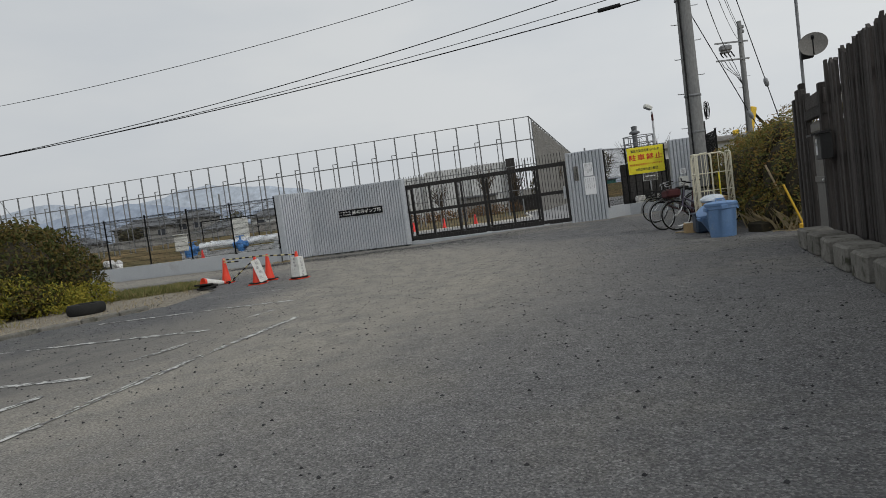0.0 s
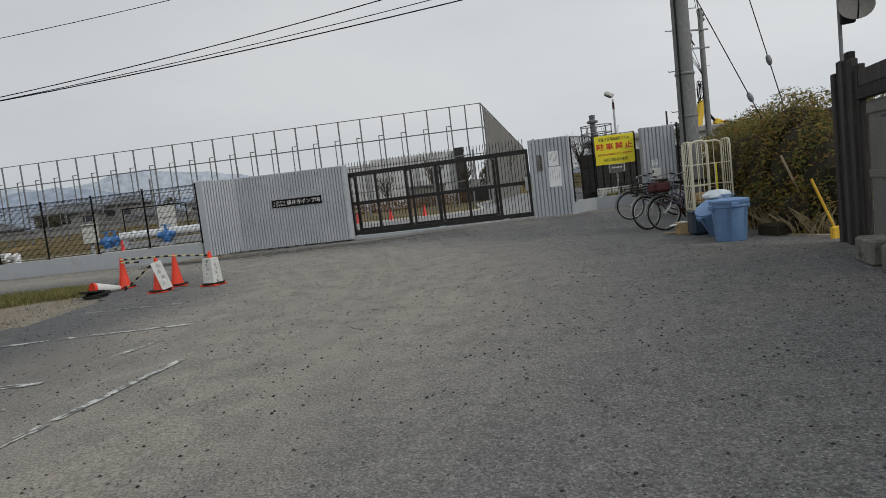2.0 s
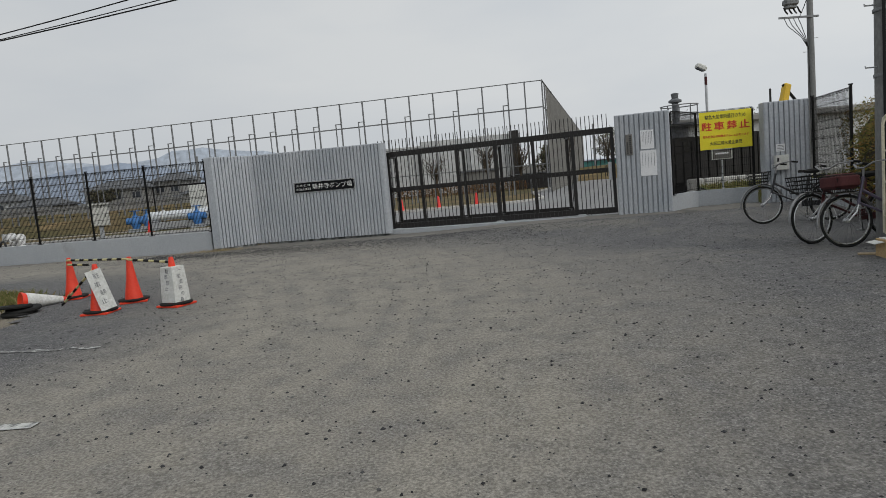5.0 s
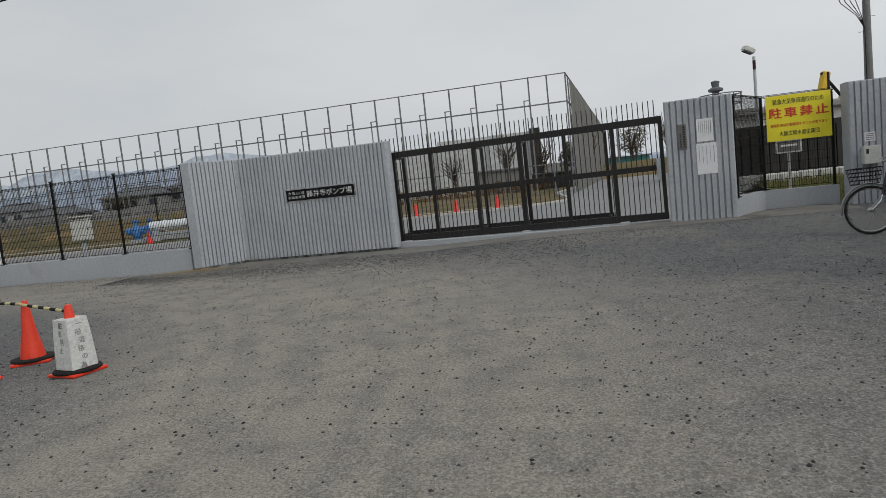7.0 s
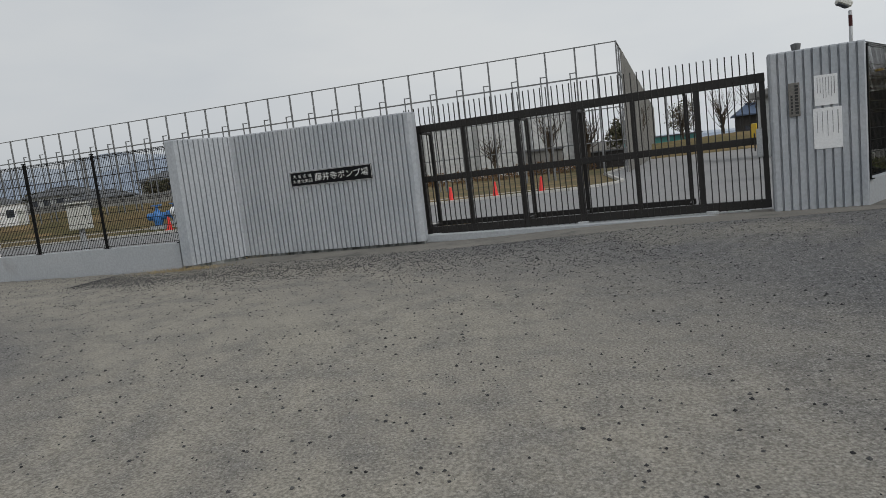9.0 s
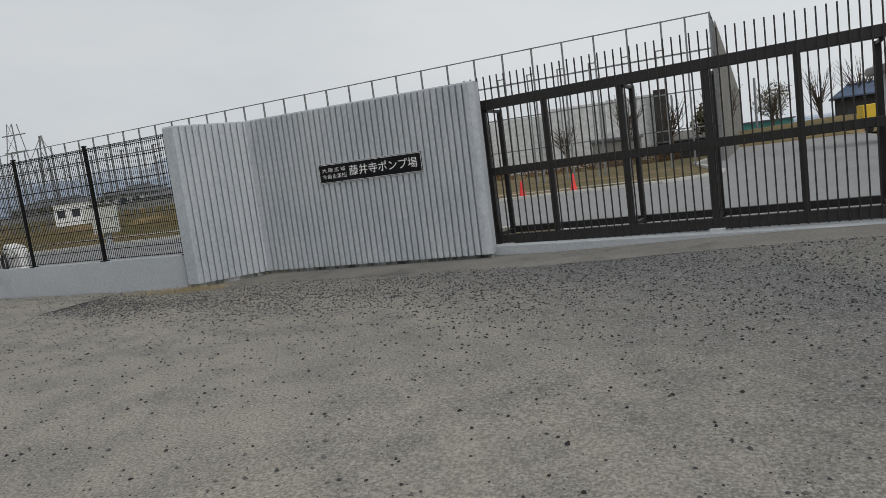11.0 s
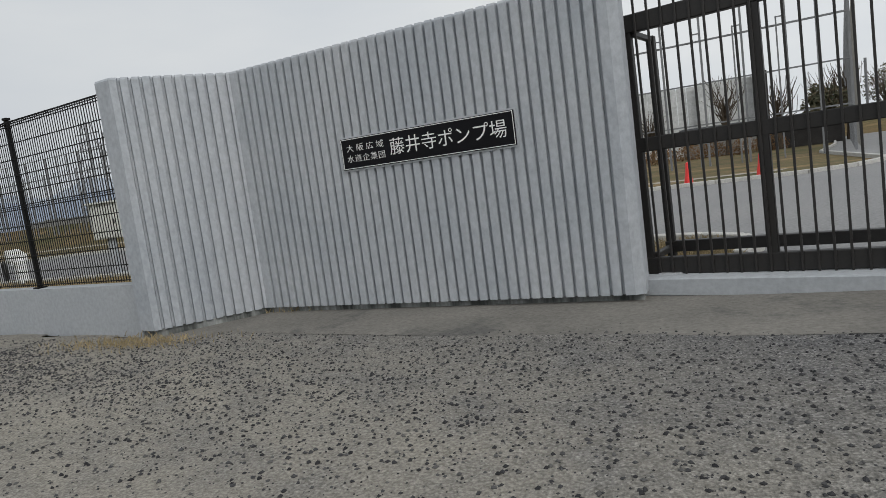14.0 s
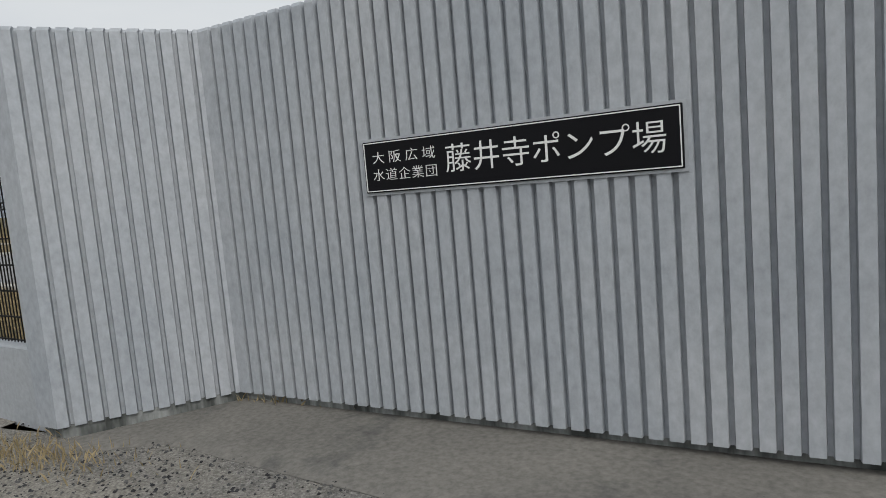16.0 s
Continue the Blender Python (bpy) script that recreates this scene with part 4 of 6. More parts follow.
tagged(part("leaves", leaf_cloud(HB, 62000, 0.042, 11, 0.72), HEDGE, hedge), kind="stuff")
tagged(part("branches", twigs(HB, 200, 12), TWIG, hedge), kind="stuff")
# dark lumps inside the clumps, coloured as the shade behind the leaves
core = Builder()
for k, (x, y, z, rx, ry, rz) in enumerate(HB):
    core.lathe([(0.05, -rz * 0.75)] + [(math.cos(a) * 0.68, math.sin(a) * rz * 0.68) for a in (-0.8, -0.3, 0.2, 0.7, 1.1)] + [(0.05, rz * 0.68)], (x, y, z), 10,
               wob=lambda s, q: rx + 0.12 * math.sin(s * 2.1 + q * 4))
part("inner_shade", core, SHADE_SOIL, hedge, "solid dark core painted as the shade inside the hedge")
litter = [(8.0, 15.2, -0.1, 0.5, 1.0, 0.08), (8.0, 16.8, -0.1, 0.5, 1.0, 0.08)]
tagged(solid("leaf_litter", leaf_cloud(litter, 900, 0.03, 5, 0.1), STRAW, "dry fallen leaves under the hedge", "leaf litter"), kind="stuff")
tagged(solid("dead_stalks", blades(lambda r: (lerp(7.85, 8.5, r.random()), lerp(14.7, 16.6, r.random()), -0.12), 260, 0.5, 6, 0.006), STRAW, "dry brown weed stalks at the hedge foot", "dry weeds"), kind="stuff")
hs = Builder()
hs.v = [(x, y, 0.0) for x, y in ((7.75, 14.3), (7.8, 17.6), (8.4, 18.4), (9.2, 22.4), (9.4, 24.6), (22, 26), (22, 6), (8.2, 6), (8.2, 13.9))]
hs.f = [tuple(reversed(range(9)))]
solid("hedge_soil", hs, DIRT, "bare brown soil under the hedge", "ground", kind="structure", m=pose(0, 0, -0.115))

# bush on the verge
BB = [(-10.3, 16.9, 1.15, 1.5, 1.4, 1.3), (-11.6, 16.2, 1.3, 1.5, 1.4, 1.5), (-12.8, 15.4, 1.5, 1.5, 1.5, 1.6), (-9.6, 18.0, 0.8, 0.9, 0.9, 0.9), (-11.2, 18.0, 1.2, 1.3, 1.2, 1.4),
      (-13.5, 17.0, 1.5, 1.6, 1.6, 1.6), (-11.4, 16.8, 2.2, 0.8, 0.8, 0.8), (-14.6, 14.8, 1.4, 1.6, 1.6, 1.6), (-9.5, 16.2, 0.5, 0.7, 0.8, 0.5), (-12.6, 16.4, 2.6, 0.8, 0.8, 0.6)]
bush = thing("roadside_bush", Matrix.Identity(4), "large unkempt bush, green turning yellow-brown, on the verge", "bush")
tagged(part("leaves", leaf_cloud(BB, 60000, 0.055, 21, 0.62), BUSH, bush), kind="stuff")
tagged(part("branches", twigs(BB, 160, 22), TWIG, bush), kind="stuff")
# added dark cores give the bush its inner shade by colour
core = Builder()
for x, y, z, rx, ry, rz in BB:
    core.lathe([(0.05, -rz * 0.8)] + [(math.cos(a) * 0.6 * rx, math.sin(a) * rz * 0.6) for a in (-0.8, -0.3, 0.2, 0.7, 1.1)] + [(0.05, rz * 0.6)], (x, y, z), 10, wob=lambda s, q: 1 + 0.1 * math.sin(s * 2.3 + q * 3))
part("inner_shade", core, SHADE_SOIL, bush, "solid dark core painted as the shade inside the bush")
sh = leaf_cloud([(-11.3, 16.7, 3.05, 0.35, 0.35, 0.4), (-12.6, 16.6, 3.2, 0.4, 0.4, 0.4)], 500, 0.05, 23, 0.2)
tagged(part("top_shoots", sh, BUSH, bush), kind="stuff")
WB = [(-9.1, 16.4, 0.3, 0.9, 0.7, 0.45), (-10.4, 15.3, 0.35, 1.1, 0.7, 0.5), (-11.8, 14.4, 0.35, 1.2, 0.7, 0.5), (-8.7, 17.4, 0.25, 0.6, 0.7, 0.4), (-9.6, 15.9, 0.6, 0.6, 0.5, 0.45)]
tagged(solid("yellow_weeds", leaf_cloud(WB, 9000, 0.04, 24, 0.4), FLOWER, "low yellow-green weeds at the bush foot", "weeds"), kind="stuff")


def verge_area(r):
    y = lerp(11.0, 21.0, r.random())
    x = verge_edge(y) - 0.4 - abs(r.normal()) * 2.6
    return x, y, -0.03


def verge_tuft(r):
    k = r.integers(6)
    cx, cy, s = ((-7.0, 19.0, 0.7), (-8.2, 18.6, 0.7), (-9.8, 14.2, 0.8), (-11.0, 13.2, 0.9), (-8.6, 19.6, 0.8), (-7.4, 19.6, 0.5))[k]
    return cx + r.normal() * s * 0.6, cy + r.normal() * s * 0.35, -0.03


tagged(solid("verge_grass", blades(verge_tuft, 9000, 0.2, 31), GRASS, "tufts of green and straw grass on the verge", "grass"), kind="stuff")
tagged(solid("dry_grass", blades(verge_area, 1300, 0.08, 32), STRAW, "sparse dry grass on the dirt verge", "grass"), kind="stuff")


def field_area(r):
    x = lerp(-26, -1.8, r.random() ** 0.8)
    y = 28.5 + max(0, (-6.8 - x)) * 0.17 + 4.5 * r.random()
    return x, y, -0.03


tagged(solid("field_grass", blades(field_area, 26000, 0.1, 33, 0.008), STRAW, "short straw-coloured grass behind the fence", "grass"), kind="stuff")
tagged(solid("corner_grass", blades(lambda r: (lerp(-3.2, -0.45, r.random()), lerp(29.2, 31.2, r.random()), -0.02), 5000, 0.16, 35, 0.006), STRAW, "yellow grass in the kerbed corner behind the gate", "grass"), kind="stuff")
tagged(solid("wall_foot_weeds", blades(lambda r: (-6.5 + 0.5 * r.normal(), 27.35 + 0.12 * r.normal(), 0.0), 700, 0.07, 34, 0.004), STRAW, "dry straw blown against the wall foot", "dry weeds"), kind="stuff")


def stones_wall(r):
    k = r.random()
    if k < 0.5:
        x = lerp(-8.5, 3.0, r.random() ** 1.4)
        return x, 25.7 - 0.2 * (x + 3.0) + (0.4 + 0.07 * (x + 8.5)) * r.normal() + 0.15 * math.sin(x * 2.1)
    x = min(max(-2.5 + 4.2 * r.normal(), -13), 8)
    return x, front_line(x) - 0.15 - abs(r.normal()) * (0.5 if k < 0.62 else 2.2)


def stones_yard(r):
    return lerp(-7, 7.0, r.random()), lerp(3.0, 27.0, r.random() ** 0.8)


tagged(solid("loose_stones", pebbles(stones_wall, 21000, 0.0108, 41), PEBBLE, "loose crushed stone along the wall foot", "gravel"), kind="stuff")
tagged(solid("scattered_stones", pebbles(stones_yard, 14000, 0.0105, 42), PEBBLE, "small stones scattered over the asphalt", "gravel"), kind="stuff")


# ---- traffic cones and boards ----
def cone_parts(g):
    part("cone", Builder().lathe([(0.14, 0.03), (0.134, 0.06), (0.078, 0.37), (0.038, 0.68), (0.03, 0.72), (0.012, 0.725)], seg=24), RED, g, smooth=True)
    part("base", Builder().box((0, 0, 0.016), (0.4, 0.4, 0.032), chamfer=0.012), RED, g)
    part("weight", Builder().lathe([(0.15, 0.03), (0.225, 0.03), (0.235, 0.045), (0.225, 0.06), (0.15, 0.06)], seg=24), RUBBER, g, "black rubber weight ring", smooth=True)


def traffic_cone(x, y, turn, label, board=None, sleeve=None):
    g = thing("traffic_cone", pose(x, y, rise(x, y), 0, 0, turn), label, "traffic cone", "cones on the verge")
    cone_parts(g)
    if board and sleeve is None:
        for s, txt in board:
            m = pose(0, 0, 0, 0, 0, s) @ pose(0.05, -0.165, 0.36, -9) @ pose(0, 0, 0, 0, -15)
            bd = part("paper_board", Builder().box((0, 0, 0), (0.21, 0.008, 0.6), chamfer=0.002), PAPER, g, "weathered white hand-lettered board", m=m)
            for k, ch in enumerate(txt):
                lettering("handwriting", ch, 0.085, GREYINK, bd, pose(0.015 * (-1) ** k, -0.005, 0.2 - 0.125 * k) @ pose(0, 0, 0, 90), bold=0.0004)
    if sleeve is not None:
        sl = part("paper_sleeve", Builder().lathe([(0.196, 0.065), (0.19, 0.2), (0.176, 0.4), (0.158, 0.58), (0.15, 0.585)], seg=4, m=pose(0, 0, 0, 0, 0, sleeve)), PAPER, g, "weathered white hand-lettered sleeve")
        for s, txt in board:
            for k, ch in enumerate(txt):
                z = 0.52 - 0.085 * k
                lettering("handwriting", ch, 0.07, GREYINK, sl, pose(0, 0, 0, 0, 0, s) @ pose(0.012 * (-1) ** k, -0.1135 - 0.027 * (0.58 - z) / 0.5, z) @ pose(0, 0, 0, 86.5), bold=0.0004)
    return g


traffic_cone(-5.8, 19.3, 10, "red traffic cone holding a striped bar")
traffic_cone(-4.22, 18.38, 25, "red traffic cone in the middle of the bar")
traffic_cone(-3.2, 17.68, -20, "red traffic cone wrapped in white no-parking boards", board=((-3, "駐車禁止"), (87, "一般道路の為")), sleeve=-48)
traffic_cone(-4.25, 17.5, 0, "red traffic cone with a leaning white board", board=((28, "駐車禁止"),))
g = thing("traffic_cone", pose(-6.12, 18.42, 0.14, 0, 97, 52), "fallen red traffic cone lying on its side, sleeved in white", "traffic cone", "cones on the verge")
part("cone", Builder().lathe([(0.0, 0.03), (0.1, 0.02), (0.15, 0.0), (0.15, 0.02), (0.128, 0.08), (0.04, 0.66), (0.012, 0.7)], seg=24), RED, g, smooth=True)
part("paper_sleeve", Builder().lathe([(0.138, 0.07), (0.142, 0.075), (0.05, 0.62), (0.045, 0.62)], seg=24), PAPER, g, "torn white sleeve", smooth=True)
for wx, wy, wz, wt in ((-5.85, 18.0, 0.0, 0), (-5.8, 18.04, 0.05, 4), (-5.9, 17.97, 0.105, -5)):
    solid("cone_weight", Builder().lathe([(0.12, 0), (0.24, 0), (0.25, 0.02), (0.24, 0.045), (0.13, 0.045), (0.12, 0.0)], seg=24), RUBBER, "black rubber cone weight ring stacked flat", "cone weight", "stacked cone weights", smooth=True, m=pose(wx, wy, wz + rise(wx, wy), wt, 0, 0))


def striped_bar(p, q):
    p, q = Vector(p), Vector(q)
    g = thing("cone_bar", Matrix.Identity(4), "yellow and black striped bar between the cones", "barrier bar", "bars between the cones")
    n = max(int((q - p).length / 0.14), 2)
    for i in range(n):
        part("band", Builder().tube([p.lerp(q, i / n), p.lerp(q, (i + 1) / n)], 0.018, 8), RUBBER if i % 2 else STRIPE, g)
    return g


STRIPE = material("faded_yellow_bar", (0.5, 0.45, 0.2), (0.62, 0.56, 0.28), 0.5, bump=0.03)
striped_bar((-5.8, 19.26, 0.68), (-4.22, 18.34, 0.69))
striped_bar((-5.76, 19.2, 0.61), (-5.25, 18.95, 0.6))
striped_bar((-4.2, 18.33, 0.68), (-3.22, 17.72, 0.64))
striped_bar((-4.3, 17.52, 0.64), (-5.35, 18.3, 0.05))

# verge kerb
vk = thing("verge_kerb", Matrix.Identity(4), "low worn concrete kerb half buried along the verge", "kerb", kind="structure")
for i in range(9):
    ya, yb = 9.0 + 0.62 * i, 9.6 + 0.62 * i
    xa, xb = verge_edge(ya) - 0.32, verge_edge(yb) - 0.32
    part("kerb_stone", Builder().box(((xa + xb) / 2, (ya + yb) / 2, 0.0), (math.hypot(xb - xa, yb - ya) - 0.01, 0.13, 0.14), rz=math.degrees(math.atan2(yb - ya, xb - xa)), chamfer=0.025), BLOCK, vk)

# tyre
solid("car_tyre", Builder().lathe([(0.24, 0.0), (0.36, 0.0), (0.4, 0.05), (0.405, 0.13), (0.4, 0.2), (0.36, 0.25), (0.24, 0.25), (0.22, 0.2), (0.22, 0.05), (0.24, 0.0)], (-7.55, 15.35, -0.03), 30,
      wob=lambda s, z: 1 + 0.008 * (s % 2)), RUBBER, "old black car tyre lying in the grass", "tyre", smooth=True)


# ---- bins, cart, boxes beside the hedge ----
def dustbin(name, x, y, h, r, mat, label, lid=True, m=None):
    g = thing(name, m or pose(x, y, rise(x, y)), label, "bin")
    part("body", Builder().lathe([(r * 0.8, 0), (r * 0.82, 0.02), (r * 0.94, h * 0.78), (r * 1.0, h * 0.8), (r * 1.0, h * 0.86), (r * 0.97, h * 0.9)], seg=48,
                                 wob=lambda s, z: 1 + (0.02 if s % 8 < 2 and z < h * 0.79 else 0)), mat, g, smooth=True)
    if lid:
        part("lid", Builder().lathe([(r * 1.05, h * 0.88), (r * 1.07, h * 0.9), (r * 1.06, h * 0.96), (r * 0.98, h * 0.975), (r * 0.6, h * 1.0), (r * 0.2, h * 1.01)], seg=48), mat, g, smooth=True)
        part("lid_handle", Builder().tube([(-0.1, 0, h * 1.0), (-0.08, 0, h + 0.06), (0.08, 0, h + 0.06), (0.1, 0, h * 1.0)], 0.014), mat, g)
    for s in (-1, 1):
        part("grip", Builder().box((s * r * 1.03, 0, h * 0.8), (0.05, 0.14, 0.09), chamfer=0.012), mat, g)
    part("front_grip", Builder().box((-0.05, -r * 1.04, h * 0.85), (0.14, 0.04, 0.09), chamfer=0.012), mat, g)
    return g


dustbin("dustbin", 6.86, 15.4, 0.76, 0.32, BLUE, "large blue plastic dustbin with its lid on")
dustbin("dustbin", 7.0, 16.6, 0.72, 0.34, BLUE, "tilted open blue plastic dustbin leaning over", lid=False, m=pose(7.2, 16.3, 0.0, 6, -30, 10))
g = thing("plastic_bag", pose(6.86, 15.4, 0.66), "crumpled clear plastic bag on the blue bin", "bag")
bag = Builder().lathe([(0.1, 0), (0.2, 0.02), (0.24, 0.06), (0.25, 0.1), (0.2, 0.15), (0.13, 0.18), (0.03, 0.19)], (0.0, 0.42, 0.02), 36, wob=lambda s, z: 1 + 0.35 * noise.noise((math.cos(s * 0.1745) * 1.7, math.sin(s * 0.1745) * 1.7, z * 9)))
part("film", bag, FILM, g, smooth=True)
g = thing("storage_tub", pose(7.02, 16.9, rise(7.02, 16.9), 0, 0, -6), "dark navy plastic tub beside the cart", "tub")
part("tub", Builder().box((0, 0, 0.24), (0.52, 0.42, 0.48), chamfer=0.05), NAVY, g)
part("rim", Builder().box((0, 0, 0.47), (0.57, 0.47, 0.04), chamfer=0.015), NAVY, g)
g = thing("cardboard_box", pose(6.82, 17.3, rise(6.82, 17.3), 0, 0, -8), "small open cardboard box with white lining", "box")
part("carton", Builder().box((0, 0, 0.12), (0.36, 0.28, 0.24)), CARD, g)
for s in (-1, 1):
    part("flap", Builder().box((s * 0.21, 0, 0.245), (0.12, 0.27, 0.006), m=pose(0, 0, 0, 0, s * 10, 0)), PAPER, g)
part("lining", Builder().box((0, 0, 0.245), (0.3, 0.22, 0.02)), PAPER, g)
solid("pale_batten", Builder().tube([(6.5, 17.6, -0.02), (7.28, 17.2, -0.025)], 0.018, 8), STICK, "pale timber batten lying on the asphalt", "batten")
g = thing("soil_crate", pose(7.75, 15.5, -0.12, 0, 0, 12), "dark old planter crate filled with soil", "planter")
part("crate", Builder().box((0, 0, 0.13), (0.4, 0.5, 0.26), chamfer=0.02), SHADE_SOIL, g)
part("soil", Builder().box((0, 0, 0.255), (0.34, 0.44, 0.03), chamfer=0.01), SHADE_SOIL, g)
solid("timber_edging", Builder().box((7.95, 15.0, -0.08), (0.09, 1.1, 0.08), rz=20, chamfer=0.01), STICK, "rough timber edging at the hedge foot", "edging")


def roll_cage():
    g = thing("roll_cage", pose(7.22, 17.75, rise(7.1, 17.4), 0, 0, -6), "cream enamelled roll cage cart with tubular sides", "cart")
    h, w, d = 1.9, 0.84, 0.52
    part("base_frame", Builder().box((w / 2, d / 2, 0.2), (w, d, 0.05), chamfer=0.008), CREAM, g)

    def side(p, q, bars):
        p, q = Vector(p), Vector(q)
        b = Builder()
        up_ = Vector((0, 0, 1))
        k = (q - p).normalized() * 0.1
        b.tube([p + up_ * 0.2, p + up_ * (h - 0.12), p + k * 0.3 + up_ * (h - 0.03), p + k + up_ * h, q - k + up_ * h, q - k * 0.3 + up_ * (h - 0.03), q + up_ * (h - 0.12), q + up_ * 0.2], 0.02, 8)
        for z in (0.45, 0.95, 1.4):
            b.tube([p + up_ * z, q + up_ * z], 0.013, 6)
        for i in range(1, bars):
            c = p.lerp(q, i / bars)
            b.tube([c + up_ * 0.22, c + up_ * (h - 0.02)], 0.009, 6)
        return b

    part("side_frame", side((0, 0, 0), (0, d, 0), 4), CREAM, g, smooth=True)
    part("side_frame", side((w, 0, 0), (w, d, 0), 4), CREAM, g, smooth=True)
    part("back_frame", side((0, d, 0), (w, d, 0), 5), CREAM, g, smooth=True)
    part("front_gate", side((0.02, -0.02, 0), (0.36, -0.02, 0), 3), CREAM, g, smooth=True)
    part("tie_band", Builder().box((w * 0.62, -0.01, 0.9), (0.03, 0.02, 1.0)), YELLOW, g, "yellow webbing strap")
    part("tray", Builder().box((w / 2, d / 2, 0.6), (w - 0.06, d - 0.06, 0.03)).box((w / 2, d / 2, 0.7), (w * 0.7, d * 0.6, 0.18), chamfer=0.03), CARD, g, "brown bundle on a tray")
    for x in (0.08, w - 0.08):
        for y in (0.08, d - 0.08):
            c = part("caster", Builder().lathe([(0.02, -0.025), (0.075, -0.02), (0.075, 0.02), (0.02, 0.025)], seg=16, m=pose(x, y, 0.08, 90, 0, 20)), RUBBER, g, smooth=True)
            part("fork", Builder().box((x, y, 0.15), (0.05, 0.07, 0.07)), GALV, c)


roll_cage()


# ---- bicycles ----
def bicycle(x, y, turn, steer, paint, basket_mat, label, basket_cover=False, rear_seat=False):
    """Front wheel's contact point at (x, y); the bicycle's front looks along -x, then turned."""
    g = thing("bicycle", pose(x, y, rise(x, y), 0, 0, turn) @ pose(0, 0, 0, -4) @ Matrix.Scale(1.06, 4), label, "bicycle", "bicycles at the pillar")
    R, wb = 0.375, 1.2

    def wheel(cx, ang):
        mm = pose(cx, 0, R, 90, 0, ang)
        w = part("wheel", Builder().lathe([(0.03, -0.04), (0.035, -0.035), (0.02, 0), (0.035, 0.035), (0.03, 0.04)], seg=12, m=mm), CHROME, g)
        ring = [(math.cos(a) * R, math.sin(a) * R, 0) for a in [k * math.tau / 40 for k in range(40)]]
        part("tyre", Builder().tube([mm @ Vector((p[0] * 0.955, p[1] * 0.955, 0)) for p in ring], 0.018, 8, closed=True), RUBBER, w, smooth=True)
        part("rim", Builder().tube([mm @ Vector((p[0] * 0.88, p[1] * 0.88, 0)) for p in ring], 0.011, 6, closed=True), CHROME, w, smooth=True)
        sp = Builder()
        for k in range(28):
            a = k * math.tau / 28
            sp.tube([mm @ Vector((0.03 * math.cos(a + 1), 0.03 * math.sin(a + 1), 0.03 * (-1) ** k)), mm @ Vector((0.88 * R * math.cos(a), 0.88 * R * math.sin(a), 0))], 0.0018, 4)
        part("spokes", sp, BIKE_STEEL, w)
        fd = [mm @ Vector((math.cos(a) * (R + 0.035), math.sin(a) * (R + 0.035), 0)) for a in [math.radians(v) for v in range(20, 200, 12)]]
        b = Builder()
        b.tube(fd, 0.02, 6)
        part("mudguard", b, BIKE_STEEL if cx == 0 else paint, g, smooth=True)

    wheel(0.0, steer)
    wheel(wb, 0)
    head0, head1, seat, bb = Vector((0.18, 0, 0.62)), Vector((0.26, 0, 0.98)), Vector((0.86, 0, 0.92)), Vector((0.74, 0, 0.31))
    rear = Vector((wb, 0, R))
    part("frame", Builder().tube([head0 + (head1 - head0) * 0.5, bb + Vector((-0.03, 0, 0.18)), bb], 0.022, 8).tube([head0, bb + Vector((-0.06, 0, 0.06))], 0.018, 8).tube([bb, seat], 0.018, 8)
         .tube([bb, rear + Vector((0, 0.06, 0))], 0.011, 6).tube([bb, rear + Vector((0, -0.06, 0))], 0.011, 6).tube([seat - Vector((0.03, 0, 0.14)), rear + Vector((0, 0.06, 0))], 0.009, 6)
         .tube([seat - Vector((0.03, 0, 0.14)), rear + Vector((0, -0.06, 0))], 0.009, 6).tube([head0 - Vector((0.01, 0, 0.03)), head1], 0.022, 8), paint, g, smooth=True)
    part("fork", Builder().tube([head0, (0.12, 0.055, 0.5), (0, 0.06, R)], 0.012, 6).tube([head0, (0.12, -0.055, 0.5), (0, -0.06, R)], 0.012, 6), CHROME, g, smooth=True)
    hm = pose(0.27, 0, 1.1, 0, 0, steer)
    part("handlebar", Builder().tube([head1, (0.27, 0, 1.1)], 0.013, 6).tube([hm @ Vector(p) for p in ((0.3, 0.3, 0.06), (0.16, 0.29, 0.08), (0.0, 0.2, 0.06), (-0.04, 0.08, 0.0), (-0.04, -0.08, 0.0), (0.0, -0.2, 0.06), (0.16, -0.29, 0.08), (0.3, -0.3, 0.06))], 0.012, 8), BIKE_STEEL, g, smooth=True)
    for s in (-1, 1):
        part("grip", Builder().tube([hm @ Vector((0.3, s * 0.3, 0.06)), hm @ Vector((0.18, s * 0.292, 0.078))], 0.018, 8), RUBBER, g, smooth=True)
        part("crank", Builder().box((bb.x + s * 0.07, s * 0.09, bb.z - s * 0.08), (0.02, 0.02, 0.2), m=Matrix.Identity(4)).box((bb.x + s * 0.08, s * 0.15, bb.z - s * 0.17), (0.09, 0.1, 0.025)), CHROME, g)
    part("saddle", Builder().lathe([(0.02, -0.02), (0.12, 0), (0.13, 0.03), (0.1, 0.06), (0.02, 0.07)], seg=18, m=pose(0.9, 0, 0.95, 0, 0, 0) @ Matrix.Diagonal((1.15, 0.85, 1, 1))).box((0.76, 0, 0.985), (0.2, 0.07, 0.05), chamfer=0.02), RUBBER, g, smooth=True)
    part("chain_guard", Builder().box((0.95, -0.05, 0.35), (0.55, 0.02, 0.1), chamfer=0.01), paint, g)
    part("rear_rack", Builder().box((1.18, 0, 0.82), (0.34, 0.13, 0.015)).tube([(1.3, 0.06, 0.82), (1.2, 0.07, R)], 0.006, 5).tube([(1.3, -0.06, 0.82), (1.2, -0.07, R)], 0.006, 5), CHROME, g)
